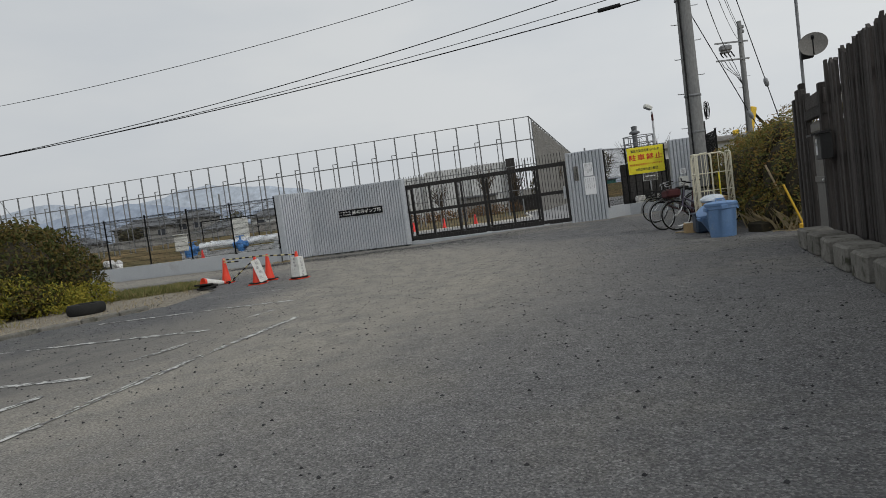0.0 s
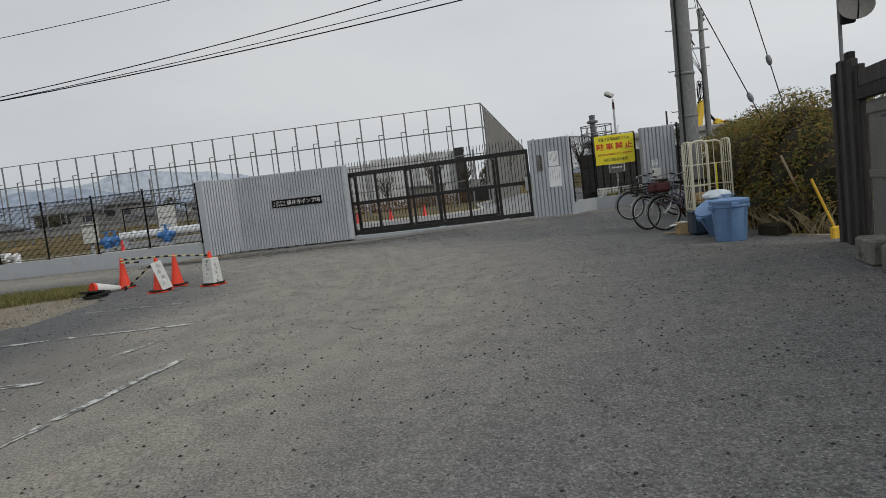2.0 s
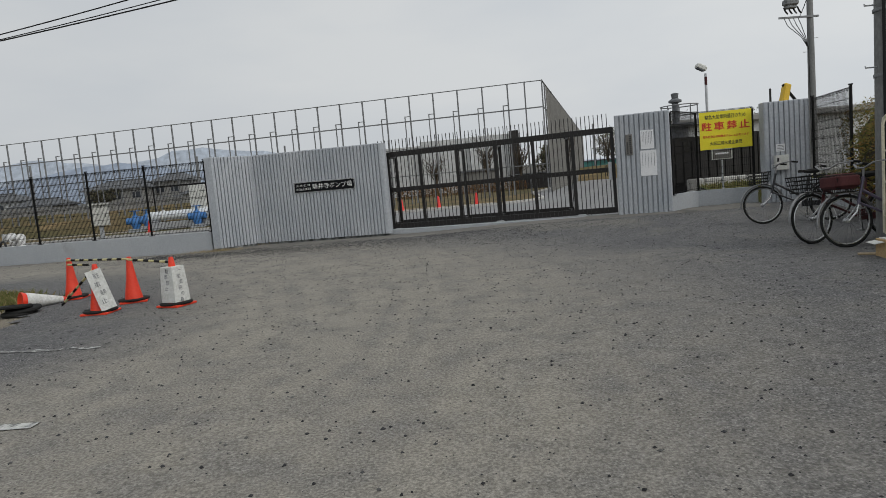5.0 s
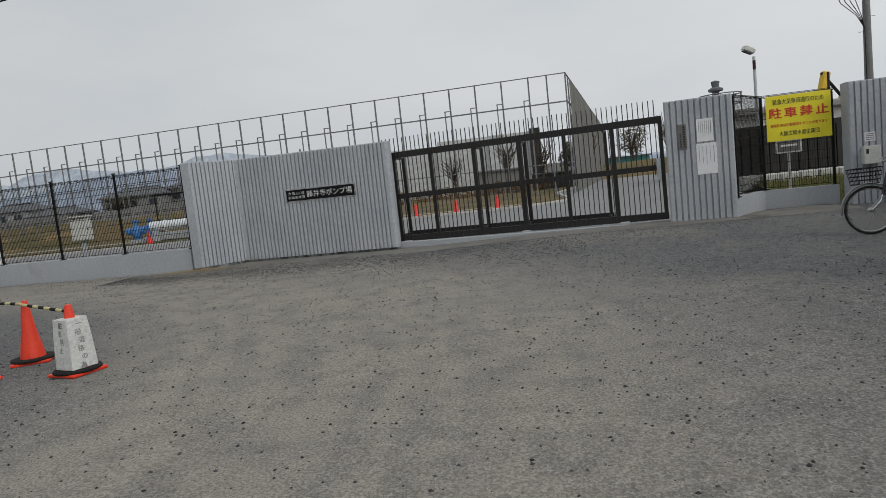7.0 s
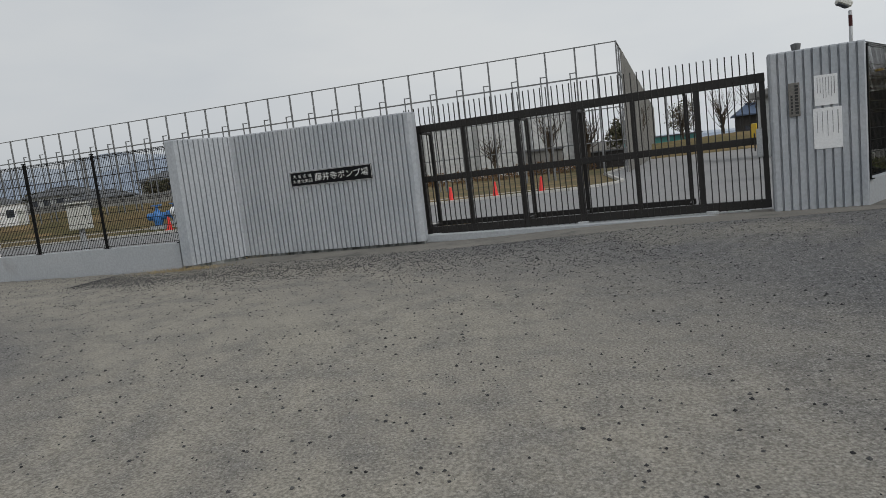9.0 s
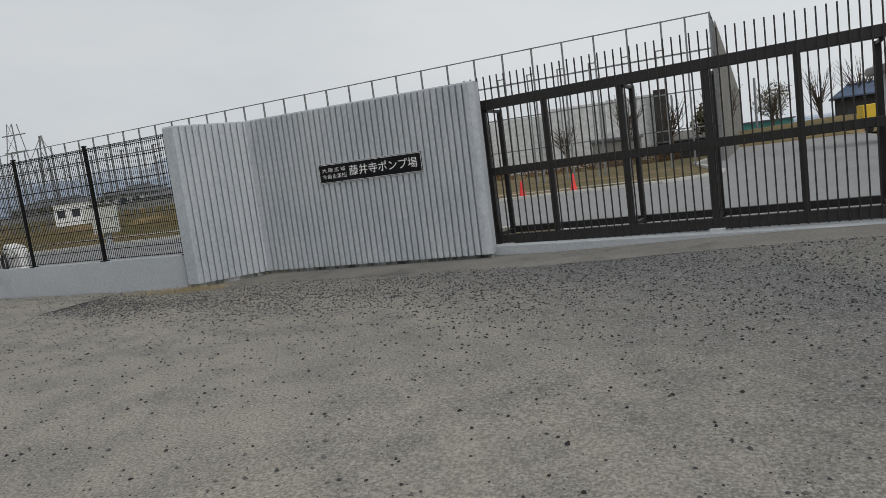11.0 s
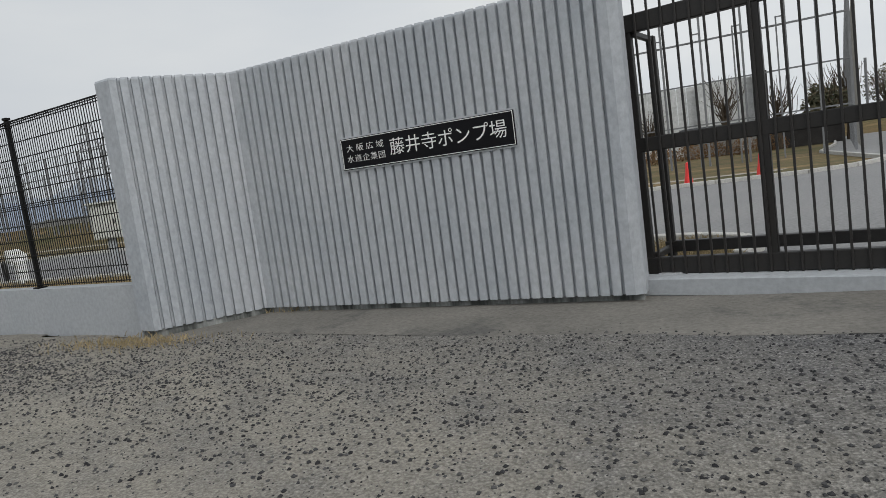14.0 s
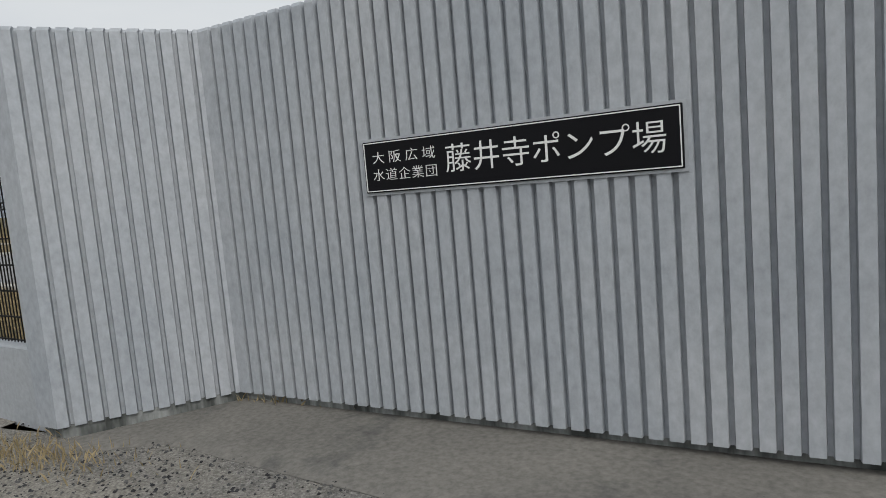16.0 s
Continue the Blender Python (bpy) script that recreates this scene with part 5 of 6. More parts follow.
    part("stand", Builder().tube([(1.2, 0.07, R), (1.26, 0.16, 0.02), (1.26, -0.16, 0.02), (1.2, -0.07, R)], 0.009, 6), CHROME, g)
    bk = Builder()
    bm_ = pose(-0.06, 0, 0.78, 0, 0, steer)
    for z in (0.0, 0.06, 0.12, 0.18, 0.24):
        k = 0.8 + 0.2 * z / 0.24
        bk.tube([bm_ @ Vector((sx * 0.17 * k, sy * 0.21 * k, z)) for sx, sy in ((-1, -1), (1, -1), (1, 1), (-1, 1))], 0.008, 4, closed=True)
    for i in range(9):
        t = -1 + i / 4
        for sy in (-1, 1):
            bk.tube([bm_ @ Vector((t * 0.136, sy * 0.168, 0)), bm_ @ Vector((t * 0.17, sy * 0.21, 0.24))], 0.004, 4)
            bk.tube([bm_ @ Vector((sy * 0.136, t * 0.168, 0)), bm_ @ Vector((sy * 0.17, t * 0.21, 0.24))], 0.004, 4)
        bk.tube([bm_ @ Vector((t * 0.136, -0.168, 0)), bm_ @ Vector((t * 0.136, 0.168, 0))], 0.004, 4)
    part("basket", bk, basket_mat, g)
    if basket_cover:
        part("basket_cover", Builder().box((0, 0, 0.15), (0.36, 0.44, 0.22), chamfer=0.05, m=bm_), MAROON, g, "maroon vinyl basket cover")
    if rear_seat:
        part("wheel_skirt", Builder().lathe([(0.02, -0.012), (R * 0.8, -0.01), (R * 0.8, 0.01), (0.02, 0.012)], seg=24, m=pose(0, 0.03, R, 90, 0, steer)), RUBBER, g, "dark wheel cover")


bicycle(7.35, 22.4, -12, 6, BIKE_A, RUBBER, "black city bicycle with a dark wire basket")
bicycle(6.62, 18.98, 4, 14, BIKE_B, RUBBER, "dark maroon city bicycle with a black basket")
bicycle(6.80, 18.36, -2, 6, BIKE_C, RUBBER, "grey-violet city bicycle with a maroon covered basket", basket_cover=True)


# ---- dark timber fence with door ----
FA, FB = Vector((7.0, 11.15)), Vector((2.9, -2.2))
fm = frame_on(FA, FB)
fl = (FB - FA).length
tf = thing("timber_fence", Matrix.Identity(4), "tall blackened timber fence of ragged upright boards", "fence")
rng = random.Random(5)
u = 0.0
while u < fl:
    w = rng.uniform(0.09, 0.15)
    h = 2.9 + rng.uniform(-0.06, 0.05)
    b = Builder()
    ya = rng.uniform(-0.02, 0.02)
    top = rng.uniform(-0.035, 0.035)
    b.add([(u, ya - 0.02, 0), (u + w - 0.012, ya - 0.02, 0), (u + w - 0.012, ya + 0.02, 0), (u, ya + 0.02, 0), (u + 0.015, ya - 0.02, h + top), (u + w - 0.03, ya - 0.02, h - top), (u + w - 0.03, ya + 0.02, h - top), (u + 0.015, ya + 0.02, h + top)],
          [(3, 2, 1, 0), (4, 5, 6, 7), (0, 1, 5, 4), (1, 2, 6, 5), (2, 3, 7, 6), (3, 0, 4, 7)])
    part("board", b, WOOD, tf, m=fm @ pose(0, 0, -0.2))
    u += w
for z in (0.5, 1.5, 2.4):
    part("batten", Builder().box((fl / 2, 0.07, z), (fl, 0.06, 0.1)), WOOD, tf, m=fm @ pose(0, 0, -0.13))
gm = frame_on((7.76, 13.62), FA)
td = thing("door_1", gm @ pose(0, 0, -0.13), "grey panel door in a blackened timber frame, closed", "door", kind="structure")
part("door_leaf", Builder().box((1.72, 0.04, 1.05), (1.1, 0.04, 2.06), chamfer=0.008), DOORMAT, td)
for z, h in ((0.15, 0.2), (1.12, 0.1), (1.98, 0.14)):
    part("door_rail", Builder().box((1.72, 0.01, z), (1.1, 0.03, h), chamfer=0.006), DOORMAT, td)
part("lintel", Builder().box((1.75, 0.0, 2.2), (1.5, 0.12, 0.16), chamfer=0.01), WOOD, td)
part("upper_board", Builder().box((1.75, 0.0, 2.4), (1.5, 0.06, 0.22), chamfer=0.01), WOOD, td)
for k, (h, w) in enumerate(((2.6, 0.16), (2.75, 0.17), (2.72, 0.15), (2.82, 0.17), (2.7, 0.16), (2.6, 0.13))):
    part("door_post", Builder().box((0.08 + 0.18 * k, -0.02 + 0.03 * (k % 2), h / 2), (w, 0.1, h), chamfer=0.012), WOOD, td)
part("door_post", Builder().box((2.4, -0.02, 1.3), (0.16, 0.12, 2.6), chamfer=0.012), WOOD, td)
part("door_handle", Builder().lathe([(0.02, 0), (0.03, 0.02), (0.02, 0.05), (0.028, 0.07), (0.01, 0.08)], seg=14, m=pose(2.15, 0.0, 1.12, 90)), CHROME, td, smooth=True)
mb = thing("mailbox", frame_on(FA, FB) @ pose(0.2, -0.13, 1.5), "black hooded mailbox with a white label beside the door", "mailbox")
part("case", Builder().box((0, 0, 0), (0.34, 0.16, 0.38), chamfer=0.01), INK, mb)
part("hood", Builder().box((0, -0.03, 0.21), (0.4, 0.26, 0.03), m=pose(0, 0, 0, 10)), INK, mb)
part("label_plate", Builder().box((-0.1, -0.083, 0.0), (0.1, 0.006, 0.24)), NOTICE, mb)
part("label_mark", Builder().box((-0.1, -0.088, 0.04), (0.05, 0.004, 0.05)), GREYINK, mb)
blk = thing("kerb_block", Matrix.Scale(1, 4), "mossy grey concrete block along the timber fence foot", "kerb block", "blocks along the fence")
part("block", Builder().box((0, 0, 0.15), (0.42, 0.58, 0.32), chamfer=0.03), BLOCK, blk)
KB0, KB1 = Vector((6.85, 11.55)), Vector((4.3, 3.3))
for i in range(11):
    p = KB0.lerp(KB1, i / 10)
    m = placed(p.x, p.y, -17 + 3 * math.sin(i * 2.3))
    if i == 0:
        blk.matrix_basis = m @ Matrix.Scale(SITE, 4)
    else:
        copy_thing(blk, m)

# dish on its mast
g = thing("satellite_dish", pose(8.1, 13.95, 0), "grey satellite dish on a tall steel mast", "satellite dish")
part("mast", Builder().tube([(0, 0, -0.1), (0, 0, 5.2)], 0.028, 10), GREY_NET, g, smooth=True)
dm = pose(0.16, -0.16, 3.46, 0, 0, -28) @ pose(0, 0, 0, 68, 0, 0) @ Matrix.Scale(0.8, 4)
part("dish", Builder().lathe([(0.0, 0.0), (0.12, 0.008), (0.22, 0.03), (0.3, 0.06), (0.305, 0.065), (0.295, 0.07), (0.22, 0.045), (0.0, 0.02)], seg=32, m=dm), DOORMAT, g, smooth=True)
part("feed_arm", Builder().tube([dm @ Vector((0, -0.28, 0.05)), dm @ Vector((0, -0.15, 0.3)), dm @ Vector((0, 0, 0.36))], 0.012, 6), CABLE, g)
part("receiver", Builder().box((0, 0, 0.36), (0.07, 0.07, 0.12), chamfer=0.015, m=dm), CABLE, g)
part("bracket", Builder().box((0.08, -0.08, 3.33), (0.2, 0.12, 0.18), rz=-40, chamfer=0.02), CABLE, g)
part("dish", Builder().lathe([(0.05, 0), (0.1, 0.02), (0.05, 0.08)], (0.02, 0, 5.0), 12), CABLE, g, "small aerial head")
solid("wooden_stick", Builder().tube([(8.42, 15.3, -0.1), (7.92, 15.5, 1.36)], 0.022, 8), STICK, "bare wooden stick leaning on the hedge", "stick")
g = thing("broom", Matrix.Identity(4), "yellow-handled broom leaning by the door post", "broom")
part("handle", Builder().tube([(7.93, 14.1, 0.1), (7.68, 14.25, 0.93)], 0.022, 8), BROOM_Y, g)
part("head", Builder().box((7.95, 14.08, 0.02), (0.26, 0.08, 0.24), rz=20, chamfer=0.02), BROOM_Y, g)

# ---- signs ----
p, q = Vector((7.83, 27.37)), Vector((9.20, 27.17))
ys = thing("yellow_sign", frame_on(p, q, 2.245), "yellow no-parking board with red and black writing", "sign")
W = (q - p).length
part("board", Builder().box((W / 2, 0, 0), (W, 0.012, 1.05), chamfer=0.003), YELLOW, ys)
up = pose(0, 0, 0, 90)
lettering("lettering", "緊急大型車両通行のため", 0.13, INK, ys, pose(W / 2, -0.008, 0.37) @ up, width=1.08, bold=0.001)
lettering("lettering", "駐車禁止", 0.25, REDINK, ys, pose(W / 2, -0.008, 0.1) @ up, width=1.28, bold=0.006, spacing=1.35)
lettering("lettering", "無断駐車は強制撤去することがあります", 0.08, REDINK, ys, pose(W / 2, -0.008, -0.17) @ up, width=1.22, bold=0.0006)
lettering("lettering", "大阪広域水道企業団", 0.12, INK, ys, pose(W / 2, -0.008, -0.37) @ up, width=0.85, bold=0.001)

pf = frame_on(P1L, P1R)


def notice(u, z, w, h, cols, seed):
    g = thing("notice_sheet", pf @ pose(u, -0.006, z), "white printed notice sheet taped to the pillar", "notice", "notices on the pillar")
    part("sheet", Builder().box((0, 0, 0), (w, 0.006, h)), NOTICE, g)
    r = random.Random(seed)
    for c in range(cols):
        x = w * (0.36 - 0.72 * c / (cols - 1))
        ln = h * r.uniform(0.5, 0.8)
        part("print_bar", Builder().box((x, -0.005, h * 0.42 - ln / 2), (0.007 if c else 0.011, 0.003, ln)), GREYINK, g)


notice(0.83, 2.13, 0.34, 0.5, 7, 3)
notice(0.84, 1.5, 0.42, 0.68, 5, 4)
g = thing("stone_plaque", pf @ pose(0.36, -0.012, 2.03), "dark upright stone plaque with faint writing", "plaque")
part("stone", Builder().box((0, 0, 0), (0.17, 0.03, 0.56), chamfer=0.004), DOORMAT, g)
for k in range(9):
    part("writing_bar", Builder().box((0.035, -0.017, 0.22 - 0.055 * k), (0.05, 0.003, 0.04)), INK, g)
    if k > 2:
        part("writing_bar", Builder().box((-0.04, -0.017, 0.22 - 0.055 * k), (0.03, 0.003, 0.04)), INK, g)
p2f = frame_on(P2L, P2R)
g = thing("meter_box", p2f @ pose(0.38, -0.08, 1.2), "grey wall-mounted meter box on the pillar", "meter box")
part("case", Builder().box((0, 0, 0), (0.34, 0.16, 0.4), chamfer=0.012), CABINET, g)
part("lens", Builder().box((-0.1, -0.085, 0.08), (0.05, 0.01, 0.1)), INK, g)
g = thing("notice_sheet", p2f @ pose(0.4, -0.006, 1.6), "small white notice above the meter box", "notice", "notices on the pillar")
part("sheet", Builder().box((0, 0, 0), (0.22, 0.006, 0.2)), NOTICE, g)
for k in range(4):
    part("print_bar", Builder().box((0, -0.005, 0.06 - 0.04 * k), (0.16, 0.003, 0.015)), GREYINK, g)


# ---- inside the site: drives, kerbs, grass ----
def flat(name, poly, z, mat, label, category):
    b = Builder()
    b.v = [(x, y, z) for x, y in poly]
    b.f = [tuple(range(len(poly)))]
    return solid(name, b, mat, label, category, kind="structure")


flat("site_field", [(-120, 50), (-40, 33.6), (-6.9, 28.0), (-5.6, 28.7), (-1.3, 28.4), (5.3, 27.0), (9.3, 27.6), (26, 27.6), (26, 170), (-120, 170)], -0.03, FIELD, "dry brown and green grass inside the fence", "ground")
flat("site_drive", [(-1.2, 28.6), (5.3, 27.0), (9.2, 28.2), (9.4, 33), (11.3, 40), (15.6, 54.7), (20.1, 68.9), (31.5, 109.5), (46, 160), (27, 160), (22.5, 142.6), (14.8, 101), (8.8, 71), (5.9, 60), (5.4, 47.2), (4.6, 45.0), (2.6, 43.6), (-60, 43.2), (-60, 38.6), (-6, 33.0), (-1.2, 31.6), (-0.4, 31.2), (-0.1, 30.6), (-0.3, 29.8)],
     0.0, ROAD_IN, "grey asphalt drive inside the gate", "road")


def kerb_run(pts, w=0.16, h=0.12):
    g = thing("kerb", Matrix.Identity(4), "pale precast concrete kerb edging the drive", "kerb", "kerbs of the drive", kind="structure")
    for a, b_ in zip(pts, pts[1:]):
        a, b_ = Vector(a), Vector(b_)
        d = b_ - a
        n = max(1, int(d.length / 2.4))
        for i in range(n):
            p, q = a + d * (i / n), a + d * ((i + 1) / n)
            part("kerb_stone", Builder().box(((p.x + q.x) / 2, (p.y + q.y) / 2, h / 2 - 0.03), ((q - p).length - 0.015, w, h + 0.06), rz=math.degrees(math.atan2(d.y, d.x)), chamfer=0.015), KERB, g)


kerb_run([(-40, 43.28), (2.6, 43.7), (4.0, 44.5), (5.0, 45.8), (5.45, 47.4), (5.95, 60), (8.8, 71), (14.8, 101)])
kerb_run([(-6.0, 33.0), (-1.6, 31.75), (-0.7, 31.45), (-0.25, 31.0), (-0.15, 30.4), (-0.4, 29.7)])
kerb_run([(-40, 37.0), (-20, 34.8), (-6.0, 33.0)], 0.14, 0.06)
kerb_run([(9.35, 29.0), (9.5, 33.0), (11.4, 40.0), (15.7, 54.7), (20.2, 68.9)])

gc = thing("orange_cone", pose(-2.68, 43.9, 0.02), "small bright orange traffic cone on the drive kerb", "traffic cone", "cones along the drive")
part("cone", Builder().lathe([(0.15, 0.0), (0.14, 0.04), (0.08, 0.4), (0.05, 0.68), (0.02, 0.7)], seg=14), ORANGE, gc, smooth=True)
part("base", Builder().box((0, 0, -0.02), (0.36, 0.36, 0.05)), ORANGE, gc)
for x, y in ((-0.65, 44.0), (1.45, 44.3), (-4.9, 43.8)):
    copy_thing(gc, placed(x, y, 0, 0.05))
copy_thing(gc, placed(-18.6, 47.0, 0, 0.0))


def embankment(name, pts, w, h, mat, label):
    b = Builder()
    for x, y in pts:
        hh = h * (0.85 + 0.3 * noise.noise((x * 0.05, y * 0.05, 1)))
        b.v += [(x, y - w, -0.05), (x, y - w * 0.35, hh), (x, y + w * 0.35, hh), (x, y + w, -0.05)]
    for i in range(len(pts) - 1):
        for k in range(3):
            b.f.append((i * 4 + k, (i + 1) * 4 + k, (i + 1) * 4 + k + 1, i * 4 + k + 1))
    return solid(name, b, mat, label, "bank", kind="structure")


flat("sandy_track", [(-110, 55.5), (-30, 51.0), (2.4, 47.5), (2.8, 48.3), (-30, 52.6), (-110, 57.4)], -0.012, TRACK, "pale sandy track across the dry field", "ground")
flat("sandy_strip", [(-60, 44.3), (2.2, 44.2), (2.6, 44.9), (-60, 45.3)], -0.012, TRACK, "pale bare strip along the kerb", "ground")
embankment("grass_bank", [(-140 + 6 * i, 62 + 0.0 * i) for i in range(22)], 5.0, 1.0, FIELD, "low dry-grass bank across the field")
embankment("far_levee", [(-260 + 12 * i, 108) for i in range(46)], 9.0, 2.2, FIELD, "low earth levee beyond the field")

# ---- equipment in the field ----
g = thing("control_cabinet", pose(-14.0, 34.2, -0.03, 0, 0, 24) @ Matrix.Scale(0.9, 4), "pale beige control cabinet on a concrete post", "cabinet")
part("post", Builder().box((0, 0, 0.5), (0.18, 0.18, 1.1), chamfer=0.02), PALE_CONC, g)
part("cabinet_body", Builder().box((0, 0, 1.52), (0.72, 0.42, 0.95), chamfer=0.01), CABINET, g)
part("cabinet_door", Builder().box((0.02, -0.22, 1.5), (0.62, 0.02, 0.85), chamfer=0.004), CABINET, g)
part("rain_hood", Builder().box((0, -0.04, 2.02), (0.82, 0.56, 0.05), chamfer=0.01), CABINET, g)
part("door_handle", Builder().box((0.25, -0.24, 1.5), (0.03, 0.03, 0.12)), INK, g)
part("footing", Builder().box((0, 0, 0.04), (0.5, 0.5, 0.1), chamfer=0.02), PALE_CONC, g)

g = thing("hydrant_unit", pose(-18.2, 34.8, -0.03, 0, 0, -30) @ Matrix.Scale(0.8, 4), "white-painted hydrant unit with a dark handwheel", "hydrant")
part("barrel", Builder().lathe([(0.34, 0), (0.34, 0.06), (0.16, 0.1), (0.16, 0.6), (0.24, 0.64), (0.24, 0.72), (0.16, 0.76), (0.08, 0.9)], seg=20), WHITE, g, smooth=True)
part("outlet", Builder().lathe([(0.16, 0), (0.16, 0.75), (0.24, 0.78), (0.24, 0.86), (0.05, 0.88)], (0, 0, 0), 18, m=pose(-0.1, 0, 0.85, 0, 88, 0)), WHITE, g, smooth=True)
part("valve_box", Builder().box((-0.42, -0.05, 0.95), (0.7, 0.45, 0.42), chamfer=0.05), WHITE, g)
part("pedestal", Builder().box((0.75, 0, 0.4), (0.3, 0.3, 0.85), chamfer=0.04), WHITE, g)
part("handwheel", Builder().tube([(-0.5 + 0.34 * math.cos(a), -0.36, 0.42 + 0.34 * math.sin(a)) for a in [k * math.tau / 20 for k in range(20)]], 0.05, 8, closed=True), INK, g, smooth=True)


def pipe_station():
    g = thing("pipe_station", pose(-19.6, 49.5, -0.03, 0, 0, 4) @ Matrix.Scale(0.92, 4), "white jacketed water pipe with blue valves on supports", "pipework")
    part("pipe", Builder().tube([(-0.2, 0, 1.0), (9.5, 0, 1.0)], 0.32, 18), PIPE, g, smooth=True)
    part("cradle", Builder().box((5, 0, 0.3), (10, 0.5, 0.5), chamfer=0.02), GALV, g)
    for x in (0.2, 3.2, 6.2, 9.0):
        part("support", Builder().box((x, 0, 0.35), (0.4, 0.9, 0.7), chamfer=0.03), PALE_CONC, g)
        part("flange", Builder().lathe([(0.38, -0.05), (0.4, -0.04), (0.4, 0.04), (0.38, 0.05)], seg=18, m=pose(x + 0.6, 0, 1.0, 0, 90, 0)), WHITE, g)
    for x, y, s in ((-1.3, 0.2, 1.0), (3.3, -0.5, 1.15), (-2.8, 5.5, 0.8)):
        v = part("valve", Builder().lathe([(0.2, 0.2), (0.24, 0.3), (0.34, 0.55), (0.34, 0.9), (0.22, 1.1), (0.1, 1.2), (0.08, 1.5)], (x, y, 0), 16).tube([(x - 0.6, y, 0.8), (x + 0.6, y, 0.8)], 0.24, 14), BLUEPIPE, g, "blue painted gate valve", smooth=True)
        part("handwheel", Builder().tube([(x + 0.3 * math.cos(a), y + 0.3 * math.sin(a), 1.5) for a in [k * math.tau / 14 for k in range(14)]], 0.04, 6, closed=True), BLUEPIPE, v)
        part("stand", Builder().box((x, y, 0.12), (0.9, 0.7, 0.24)), PALE_CONC, v)
    part("gauge_cabinet", Builder().box((3.0, 1.2, 1.9), (1.2, 0.6, 2.2), chamfer=0.03), CABINET, g)
    fr = Builder()
    for x in (-0.4, 4.4):
        fr.tube([(x, 1.6, 0), (x, 1.6, 3.1)], 0.05, 6)
    fr.tube([(-0.4, 1.6, 3.1), (4.4, 1.6, 3.1)], 0.05, 6)
    part("pipe_gantry", fr, BLACK_FENCE, g)


pipe_station()

# ---- houses, sheds and screens beyond ----
def house(x, y, w, d, h, turn, roof_h, wall_mat, roof_mat, label, storeys=2, name="house"):
    g = thing(name, pose(x, y, -0.05, 0, 0, turn), label, "house", "houses beyond the field")
    part("wall", Builder().box((0, 0, h / 2), (w, d, h)), wall_mat, g)
    b = Builder()
    e, t = 0.6, 0.2
    xs, ys_ = w / 2 + e, d / 2 + e
    b.add([(-xs, -ys_, h), (xs, -ys_, h), (xs, ys_, h), (-xs, ys_, h), (-xs, -ys_, h + t), (xs, -ys_, h + t), (xs, ys_, h + t), (-xs, ys_, h + t), (-w * 0.3, 0, h + roof_h), (w * 0.3, 0, h + roof_h)],
          [(3, 2, 1, 0), (0, 1, 5, 4), (1, 2, 6, 5), (2, 3, 7, 6), (3, 0, 4, 7), (4, 5, 9, 8), (5, 6, 9), (6, 7, 8, 9), (7, 4, 8)])
    part("roof", b, roof_mat, g)
    part("ridge_cap", Builder().box((0, 0, h + roof_h + 0.06), (w * 0.62, 0.35, 0.22), chamfer=0.05), roof_mat, g)
    if storeys > 1:
        z = h * 0.52
        lean = Builder()
        lean.add([(-xs, -ys_ - 0.5, z - 0.25), (xs, -ys_ - 0.5, z - 0.25), (xs, -d / 2 + 0.1, z + 0.35), (-xs, -d / 2 + 0.1, z + 0.35), (-xs, -ys_ - 0.5, z - 0.4), (xs, -ys_ - 0.5, z - 0.4), (xs, -d / 2 + 0.1, z + 0.1), (-xs, -d / 2 + 0.1, z + 0.1)],
                 [(0, 1, 2, 3), (7, 6, 5, 4), (4, 5, 1, 0), (5, 6, 2, 1), (7, 4, 0, 3)])
        part("lower_roof", lean, roof_mat, g)
    n = max(2, int(w / 3))
    for s in range(storeys):
        for i in range(n):
            wx = -w / 2 + w * (i + 0.5) / n
            wz = h * (s + 0.55) / storeys
            win = part("window", Builder().box((wx, -d / 2 - 0.03, wz), (1.5, 0.08, 1.1)), DARKGLASS, g)
            part("sill", Builder().box((wx, -d / 2 - 0.05, wz - 0.6), (1.7, 0.12, 0.08)), FARWALL, win)
    return g


house(-64, 128, 11, 9, 5.4, 6, 1.7, FARWALL, FARROOF, "long two-storey house with grey tiled roofs in tiers")
house(-55.5, 131, 6, 7, 6.2, -4, 1.5, FARWALL, FARROOF, "tall narrow house with a hipped dark roof")
house(-48, 127, 7, 7, 3.4, 10, 1.3, FARWALL, FARROOF, "low grey house with a tiled roof", 1)
house(-39, 130, 8, 7, 4.6, 4, 1.5, SHED, FARROOF, "pale house with a hipped tiled roof")
house(-28, 133, 8, 8, 4.6, 2, 1.6, FARWALL, FARROOF, "weathered house with a dark hipped roof")
house(-76, 122, 8, 7, 3.4, 8, 1.4, FARWALL, FARROOF, "low house with a wide grey roof", 1)
house(-87, 126, 9, 8, 4.8, -6, 1.6, SHED, FARROOF, "pale two-storey house with grey tiles")
house(-104, 124, 14, 9, 4.2, 10, 1.7, FARWALL, FARROOF, "long grey building with a tiled roof", 1)
house(-72, 140, 8, 8, 5.2, 0, 1.6, FARWALL, FARROOF, "two-storey house among the trees")
g = thing("site_cabin", pose(-41.7, 62.0, 0.85, 0, 0, 35) @ Matrix.Scale(0.62, 4), "white prefabricated site cabin with two windows", "cabin")
part("shell", Builder().box((0, 0, 1.5), (4.2, 2.6, 2.7), chamfer=0.04), WHITE, g)
part("roof_edge", Builder().box((0, 0, 2.9), (4.4, 2.8, 0.14)), CABINET, g)
